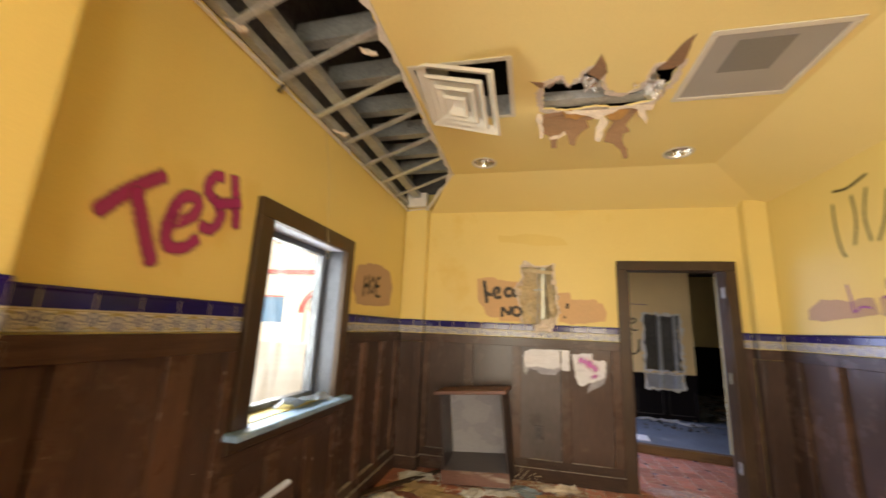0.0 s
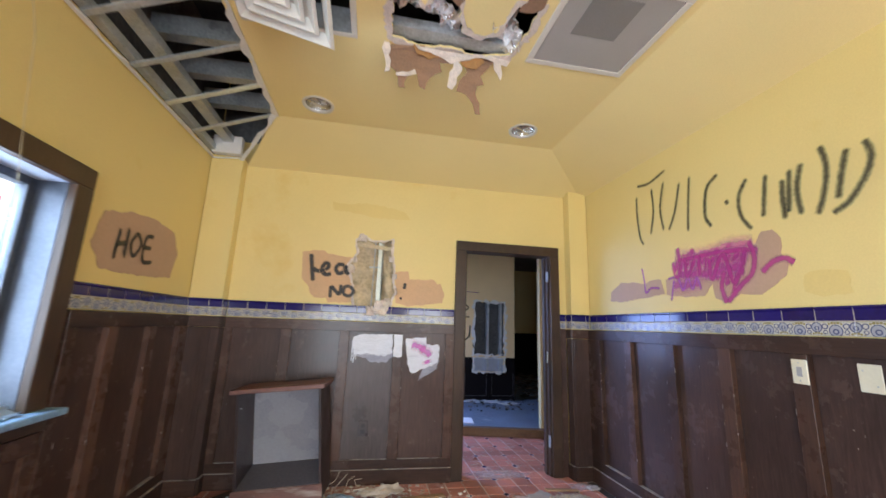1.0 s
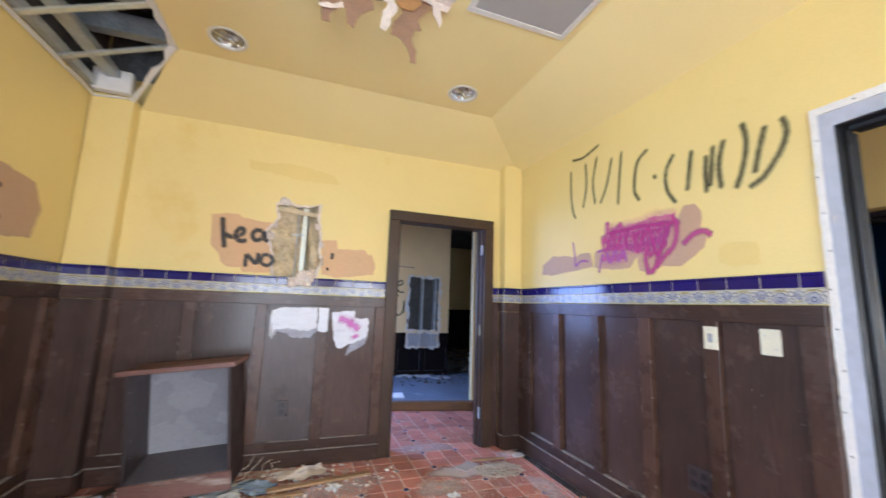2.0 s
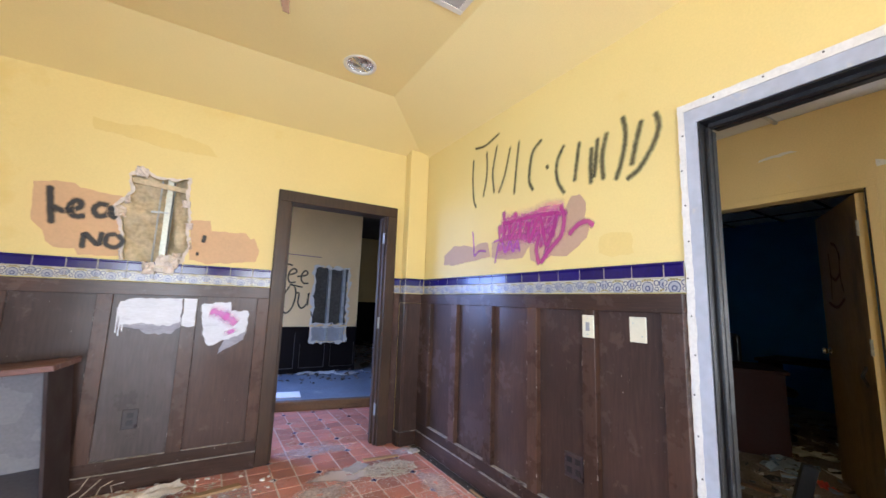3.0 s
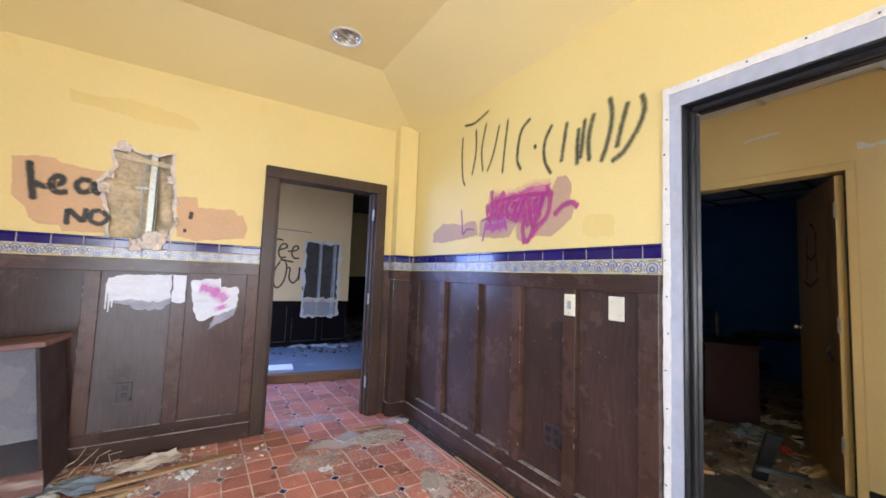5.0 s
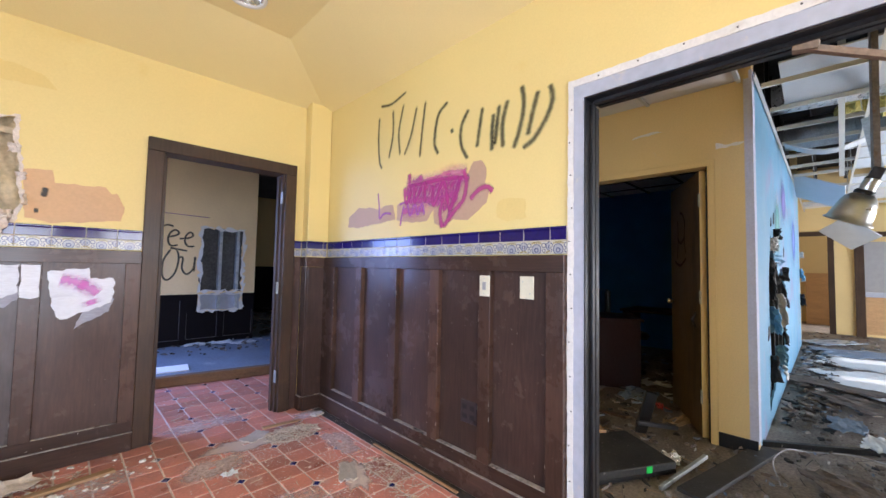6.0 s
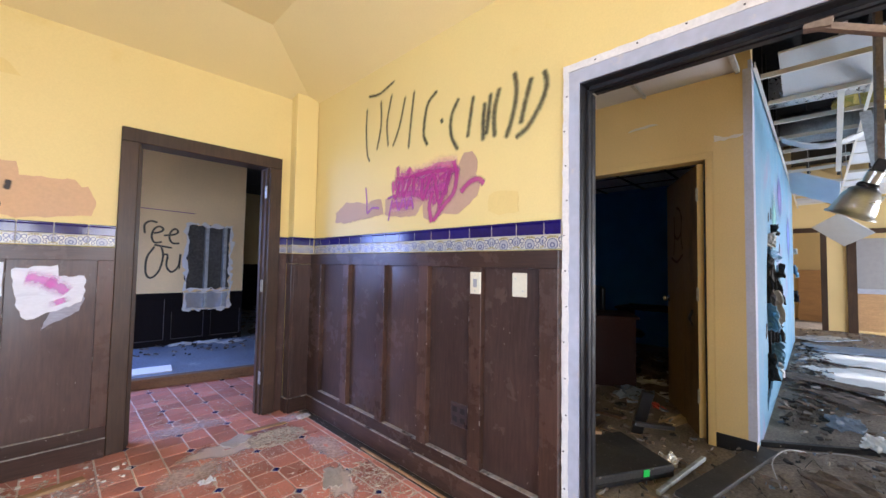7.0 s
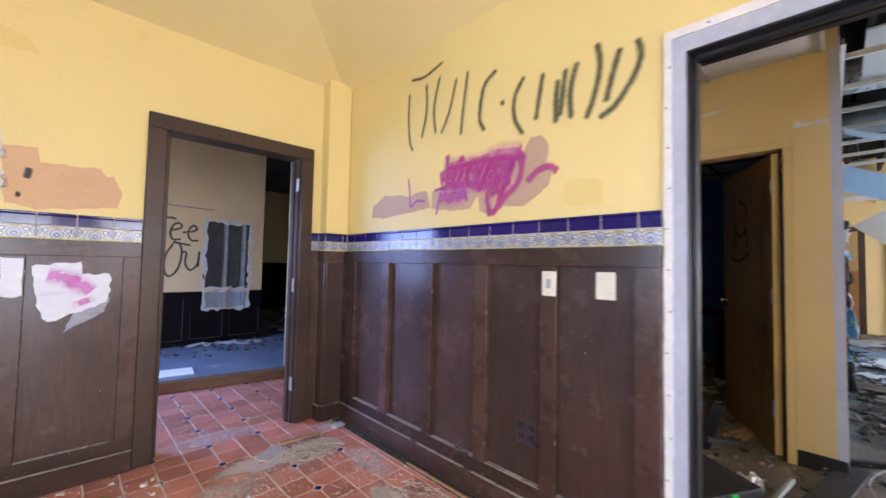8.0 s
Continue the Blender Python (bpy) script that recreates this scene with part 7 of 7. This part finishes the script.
# ---- across the street: a low pale building with red trim ----
def far_building():
    b = thing("far_building", "low white stucco building with red arch and trim", "building", (-13, 24, -0.3))
    def P(name, bm, m, label=""):
        return under(part(name, bm, m, label=label), b)
    arch = [(-13.4 + 1.5 * math.cos(a * math.pi / 10), 1.9 + 1.5 * math.sin(a * math.pi / 10)) for a in range(11)]
    P("wall", plate([(-24, -0.32), (-4, -0.32), (-4, 11), (-9, 11), (-9.5, 12), (-15, 12), (-15.5, 11), (-24, 11)], [[(-11.9, 0.0), *arch[1:-1], (-14.9, 0.0)], rect(-10.6, 1.2, -8.8, 3.0), rect(-18.5, 1.2, -16.5, 3.0), rect(-21.8, 1.2, -20.0, 3.0)], 0.4, north(24.0)), M_STUCCO)
    P("rear", boxed(-24, 24.4, -0.32, -4, 30, 10.8), M_STUCCO)
    band = [(-13.4 + 1.85 * math.cos(a * math.pi / 10), 1.9 + 1.85 * math.sin(a * math.pi / 10)) for a in range(11)]
    P("arch_band", plate(band + arch[::-1], [], 0.08, north(23.9)), M_ROOFRED)
    P("cornice", boxed(-24.1, 23.8, 4.6, -3.9, 24.0, 4.85), M_ROOFRED)
    P("cornice", boxed(-24.1, 23.8, 8.6, -3.9, 24.0, 8.8), M_ROOFRED)
    for x in (-20, -17, -10.5, -7.5):
        P("awning", boxed(x - 0.7, 23.7, 6.9, x + 0.7, 24.0, 7.2), M_ROOFRED)
    for x in (-15.0, -11.9):
        P("pier", boxed(x - 0.2, 23.85, -0.32, x + 0.2, 24.0, 1.9), M_STUCCO)
    P("door", boxed(-14.0, 24.15, -0.3, -12.8, 24.3, 2.1), M_NAVY)
    for x in (-9.7, -17.5, -20.9):
        w = P("window", boxed(x - 0.9, 24.1, 1.2, x + 0.9, 24.2, 3.0), M_NAVY)
        part("frame", boxed(x - 0.95, 23.95, 2.95, x + 0.95, 24.08, 3.05), M_ROOFRED).parent = w
    P("shutter", boxed(-10.7, 23.9, 0.6, -10.2, 23.98, 2.6), M_PLY)


far_building()

# ---- panelling, dado tiles and floor tiles, piece by piece ----
M_WORN = mat("worn_pale_edge", (0.34, 0.30, 0.27), 0.8, vary=0.4, scale=20, fine=80, second=(0.04, 0.025, 0.02), amount=0.35, cover=9)
SIDE = {"north": lambda u0, u1, z0, z1, d0, d1: (u0, YF - d1, z0, u1, YF - d0, z1), "east": lambda u0, u1, z0, z1, d0, d1: (XR - d1, u0, z0, XR - d0, u1, z1), "west": lambda u0, u1, z0, z1, d0, d1: (XL + d0, u0, z0, XL + d1, u1, z1)}
Z_BASE, Z_RAIL0, Z_RAIL1, Z_TOP = 0.115, 0.19, 1.237, 1.325


def wood(side, owner, name, u0, u1, z0, z1, d0, d1, m=None, bevel=0.002):
    return part(name, boxed(*SIDE[side](u0, u1, z0, z1, d0, d1), bevel), m or (M_WOODH if u1 - u0 > z1 - z0 else M_WOOD), owner)


def flecks(side, owner, u0, u1, top, r, panels, proud):
    """Chips in the stain, and pale scratches."""
    bm = bmesh.new()
    for _ in range(int(22 * (u1 - u0))):
        u, z = r.uniform(u0, u1), Z_BASE + (top - 0.1 - Z_BASE) * r.random() ** 1.5
        w, h = (r.uniform(0.001, 0.003), r.uniform(0.002, 0.008)) if r.random() < 0.93 else (r.uniform(0.006, 0.014), r.uniform(0.001, 0.002))
        inside = any(a < u and u + w < b for a, b in panels) and z > Z_RAIL0
        box(bm, *SIDE[side](u, u + w, z, z + h, 0.0, 0.0007 if inside else 0.0225 + proud))
    tagged(part("chipped_stain", bm, M_WORN, owner), "pale chips and scratches in the dark stain", kind="stuff")


def wainscot(side, owner, u0, u1, panels, top=Z_TOP, base=True, proud=0.0, sheen_panel=None):
    """Framed panelling; proud: how much further than usual the frame stands out. One panel can take the paler wood with
    a sheen painted in.
    """
    edges = [u0] + [e for p in panels for e in p] + [u1]
    for k, (a, b) in enumerate(panels):
        wood(side, owner, "panel", a - 0.004, b + 0.004, Z_RAIL0 - 0.004, min(Z_RAIL1, top - 0.09) + 0.004, -0.0095, 0.0, M_SHEEN if k == sheen_panel else None, 0)
        wood(side, owner, "worn_edge", a, b, Z_RAIL0, Z_RAIL0 + 0.0035, 0.0, 0.017 + proud, M_WORN, 0)
    r = random.Random(int(u0 * 100) + len(side))
    for a, b in panels:
        for e in (a, b):
            z = Z_RAIL0 + r.uniform(0.02, 0.3)
            while z < top - 0.15:
                h = r.uniform(0.006, 0.03)
                if r.random() < 0.4:
                    wood(side, owner, "worn_edge", e - 0.001, e + 0.001, z, min(z + h, top - 0.1), 0.0195 + proud, 0.0226 + proud, M_WORN, 0)
                z += h + r.uniform(0.02, 0.22)
    flecks(side, owner, u0, u1, top, r, panels, proud)
    for a, b in zip(edges[::2], edges[1::2]):
        if b - a > 0.005:
            wood(side, owner, "stile", a, b, Z_RAIL0, top - 0.088, -0.0095, 0.022 + proud, M_STILE)
    wood(side, owner, "rail", u0, u1, top - 0.088, top - 0.003, -0.0095, 0.020 + proud)
    wood(side, owner, "rail", u0, u1, Z_BASE + 0.004, Z_RAIL0, -0.0095, 0.019 + proud)
    if base:
        wood(side, owner, "baseboard", u0, u1, 0.0, Z_BASE, -0.0095, 0.032 + proud)
        wood(side, owner, "worn_edge", u0, u1, Z_BASE, Z_BASE + 0.004, -0.0095, 0.031 + proud, M_WORN, 0)


wainscot("east", wall_east, 1.957, 4.298, [(2.05, 2.392), (2.472, 2.80), (2.88, 3.225), (3.305, 3.675), (3.755, 4.10)], proud=0.012)
wainscot("north", wall_north, -0.989, 0.974, [(-0.925, -0.54), (-0.455, -0.05), (0.032, 0.42), (0.508, 0.893)], sheen_panel=2)
wood("north", wall_north, "panel", 2.031, 2.0995, 0, Z_TOP, -0.0095, 0.006)
wainscot("west", wall_west, 0.906, 1.90, [(0.96, 1.17), (1.27, 1.54), (1.66, 1.84)])
wainscot("west", wall_west, 1.90, 3.02, [(1.98, 2.24), (2.34, 2.60), (2.70, 2.95)], top=0.775)
wainscot("west", wall_west, 3.02, 4.284, [(3.09, 3.322), (3.41, 3.735), (3.82, 4.138)], proud=0.010)
for side, owner, u0, u1 in (("west", wall_west, YB, 0.58),):
    wainscot(side, owner, u0, u1, [(-1.7, -1.35), (-1.25, -0.9), (-0.8, -0.45), (-0.35, 0.0), (0.1, 0.45)])
wainscot("east", wall_east, YB, 0.2, [(-1.7, -1.35), (-1.25, -0.9), (-0.8, -0.45), (-0.35, 0.0)])


def pilaster_wood(owner, x0, x1, y0, y1, sides):
    """Boards round a pilaster's foot; sides: which of its faces are clad."""
    for s in sides:
        if s == "front":
            f = lambda z0, z1, d: boxed(x0 - (0.01 if "west" in sides else 0), y0 - d, z0, x1 + (0.01 if "east" in sides else 0), y0, z1, 0.002)
        elif s == "east":
            f = lambda z0, z1, d: boxed(x1, y0, z0, x1 + d, y1, z1, 0.002)
        elif s == "west":
            f = lambda z0, z1, d: boxed(x0 - d, y0, z0, x0, y1, z1, 0.002)
        else:
            f = lambda z0, z1, d: boxed(x0, y1, z0, x1 + 0.01, y1 + d, z1, 0.002)
        part("panel", f(Z_BASE, Z_TOP - 0.09, 0.010), M_WOOD, owner)
        part("rail", f(Z_TOP - 0.088, Z_TOP - 0.003, 0.016), M_WOODH, owner)
        part("baseboard", f(0, Z_BASE, 0.026), M_WOODH, owner)
        part("worn_edge", f(Z_BASE, Z_BASE + 0.004, 0.024), M_WORN, owner)


pilaster_wood(pil_w, XL - 0.005, -1.0, 4.285, 4.39, ("front", "east"))
pilaster_wood(pil_e, 2.11, XR - 0.001, 4.30, 4.39, ("front", "west"))
pilaster_wood(pil_s, XL - 0.005, -1.0, 0.60, 0.895, ("front", "east", "back"))
part("batten", boxed(2.118, 4.284, Z_BASE, 2.150, 4.290, Z_TOP - 0.09, 0.002), M_WOOD, pil_e)
part("batten", boxed(-1.10, 4.269, Z_BASE, -1.05, 4.275, Z_TOP - 0.09, 0.002), M_WOOD, pil_w)

# dado tiles: cobalt row with a rounded nose above a painted row
PITCH = 0.1525


def cobalt(w=PITCH - 0.003):
    """Section from foot to nose, drawn along the tile."""
    sec = [(0, 0.0), (0, 0.066), (-0.012, 0.066), (-0.0165, 0.062), (-0.0165, 0.056), (-0.012, 0.052), (-0.0105, 0.048), (-0.0105, 0.002), (-0.008, 0.0)]
    bm = bmesh.new()
    a = [bm.verts.new((-w / 2, y, z)) for y, z in sec]
    b = [bm.verts.new((w / 2, y, z)) for y, z in sec]
    bm.faces.new(a)
    bm.faces.new(b[::-1])
    for i in range(len(sec)):
        j = (i + 1) % len(sec)
        bm.faces.new((a[i], a[j], b[j], b[i]))
    return bm


def painted(w=PITCH - 0.002):
    return boxed(-w / 2, -0.010, -0.0325, w / 2, 0, 0.0325, 0.0015)


def tile_run(owner, turn, fixed, u0, u1, start, flip=False):
    """Tiles along a wall from u0 to u1 with joints at start plus whole tiles; turn: the wall's heading."""
    k = math.floor((u0 - start) / PITCH)
    while start + k * PITCH < u1 - 0.004:
        a, b = max(u0, start + k * PITCH), min(u1, start + (k + 1) * PITCH)
        k += 1
        if b - a < 0.008:
            continue
        c, w = (a + b) / 2, b - a
        whole = abs(w - PITCH) < 0.001
        x, y = (c, fixed) if turn == 0 else (fixed, c)
        key = "" if whole else f"{w:.3f}"
        piece("cobalt_tile", "cobalt" + key, (lambda w=w: cobalt(w - 0.006)), M_COBALT, owner, (x, y, 1.397), (0, 0, radians(turn)))
        piece("scroll_tile", "scroll" + key, (lambda w=w: painted(w - 0.003)), M_SCROLL, owner, (x, y, 1.361), (0, 0, radians(turn)))
    d = 0.0085
    lo = (u0, fixed - d, 1.3285, u1, fixed - 0.001, 1.460) if turn == 0 else (fixed - d, u0, 1.3285, fixed - 0.001, u1, 1.460) if turn < 0 else (fixed + 0.001, u0, 1.3285, fixed + d, u1, 1.460)
    part("grout_bed", boxed(*lo), M_GROUT, owner)


tile_run(wall_east, -90, XR + 0.006, 1.957, 4.29, 2.045)
tile_run(wall_north, 0, YF + 0.008, -0.988, 0.974, -0.988)
tile_run(wall_north, 0, YF + 0.008, 2.031, 2.098, 2.031)
tile_run(wall_west, 90, XL - 0.006, 0.908, 1.918, 0.95)
tile_run(wall_west, 90, XL - 0.006, 3.002, 4.274, 3.002)
tile_run(pil_w, 0, 4.2845, XL + 0.004, -0.99, XL + 0.004)
tile_run(pil_w, 90, -0.9995, 4.275, 4.396, 4.275)
tile_run(pil_e, 0, 4.2995, 2.10, 2.29, 2.10)
tile_run(pil_e, -90, 2.1095, 4.29, 4.396, 4.29)
tile_run(pil_s, 90, -0.9995, 0.60, 0.895, 0.60)
tile_run(wall_west, 90, XL - 0.006, YB, 0.59, -1.75)
tile_run(wall_east, -90, XR + 0.006, YB, 0.2, -1.75)

# floor: clay squares, each with one corner cut where a small blue square sits
FP = 0.1537  # floor tile pitch
DX, DY, CUT = 1.075, 3.488, 0.030


def clay(w, h, cut):
    g = 0.0048
    x0, y0, x1, y1 = g, g, w - g, h - g
    ring = [(x0 + cut, y0), (x1, y0), (x1, y1), (x0, y1), (x0, y0 + cut)] if cut else [(x0, y0), (x1, y0), (x1, y1), (x0, y1)]
    bm = bmesh.new()
    lo = [bm.verts.new((x, y, -0.006)) for x, y in ring]
    mid = [bm.verts.new((x, y, -0.0012)) for x, y in ring]
    cx, cy = w / 2, h / 2
    hi = [bm.verts.new((cx + (x - cx) * 0.975, cy + (y - cy) * 0.975, 0.0)) for x, y in ring]
    n = len(ring)
    for a, b in ((lo, mid), (mid, hi)):
        for i in range(n):
            bm.faces.new((a[i], a[(i + 1) % n], b[(i + 1) % n], b[i]))
    bm.faces.new(hi)
    return bm


def blue_dot():
    r = CUT - 0.006
    bm = bmesh.new()
    lo = [bm.verts.new(p) for p in ((r, 0, -0.006), (0, r, -0.006), (-r, 0, -0.006), (0, -r, -0.006))]
    hi = [bm.verts.new((v.co.x * 0.94, v.co.y * 0.94, 0.0)) for v in lo]
    for i in range(4):
        bm.faces.new((lo[i], lo[(i + 1) % 4], hi[(i + 1) % 4], hi[i]))
    bm.faces.new(hi)
    return bm


rest = bmesh.new()
X1 = 2.19
near = 0
tilt = random.Random(77)
for i in range(-15, 10):
    for j in range(-34, 15):
        x, y = DX + i * FP, DY + j * FP
        lim = X1 if y < 4.55 else 2.43
        if x < XL or x + 0.02 > lim or y < YB or y > 5.90 - 0.2045 * (x - 1.277):
            continue
        w = min(FP, lim - x)
        if (y > 4.40 and not 0.95 < x < 1.95 and y < 4.55):
            continue
        # the corner towards a blue square: even lines carry one
        ex, ey = i % 2, j % 2
        turn = {(0, 0): 0, (1, 0): 90, (1, 1): 180, (0, 1): 270}[(ex, ey)]
        ox, oy = {0: (x, y), 90: (x + FP, y), 180: (x + FP, y + FP), 270: (x, y + FP)}[turn]
        if w < FP - 0.001:
            piece("clay_tile", f"clay_cut{w:.3f}", (lambda w=w: clay(w, FP, 0)), M_RED, floor_a, (x, y, 0))
            continue
        if 0.6 < x and 3.0 < y < 5.7 or (x > 1.2 and y > 2.4):
            near += 1
            ob = piece("clay_tile", "clay", lambda: clay(FP, FP, CUT), M_RED, floor_a, (ox, oy, tilt.uniform(-0.0012, 0.0004)), (0, 0, radians(turn)))
        else:
            t = clay(FP, FP, CUT)
            bmesh.ops.transform(t, matrix=pose(ox, oy, 0, 0, 0, turn), verts=t.verts[:])
            me = bpy.data.meshes.new("tmp")
            t.to_mesh(me)
            t.free()
            rest.from_mesh(me)
            bpy.data.meshes.remove(me)
        if ex == 0 and ey == 0:
            piece("blue_tile", "dot", blue_dot, M_DOT, floor_a, (x, y, 0.0))
bmesh.ops.recalc_face_normals(rest, faces=rest.faces[:])
tagged(part("clay_tiles", rest, M_RED, floor_a), "red clay floor tiles", kind="stuff")
# bare dark bed along the east wall
M_MASTIC = mat("dusty_mastic", (0.045, 0.034, 0.028), 0.7, vary=0.5, scale=9, fine=60, bump=0.3, second=(0.13, 0.105, 0.085), amount=0.1, cover=7)
solo("bare_floor_strip", boxed(X1 + 0.004, 1.96, -0.006, XR - 0.042, 4.27, -0.0012), M_MASTIC, "bare black mastic strip where edge tiles are gone", "floor strip", kind="structure")
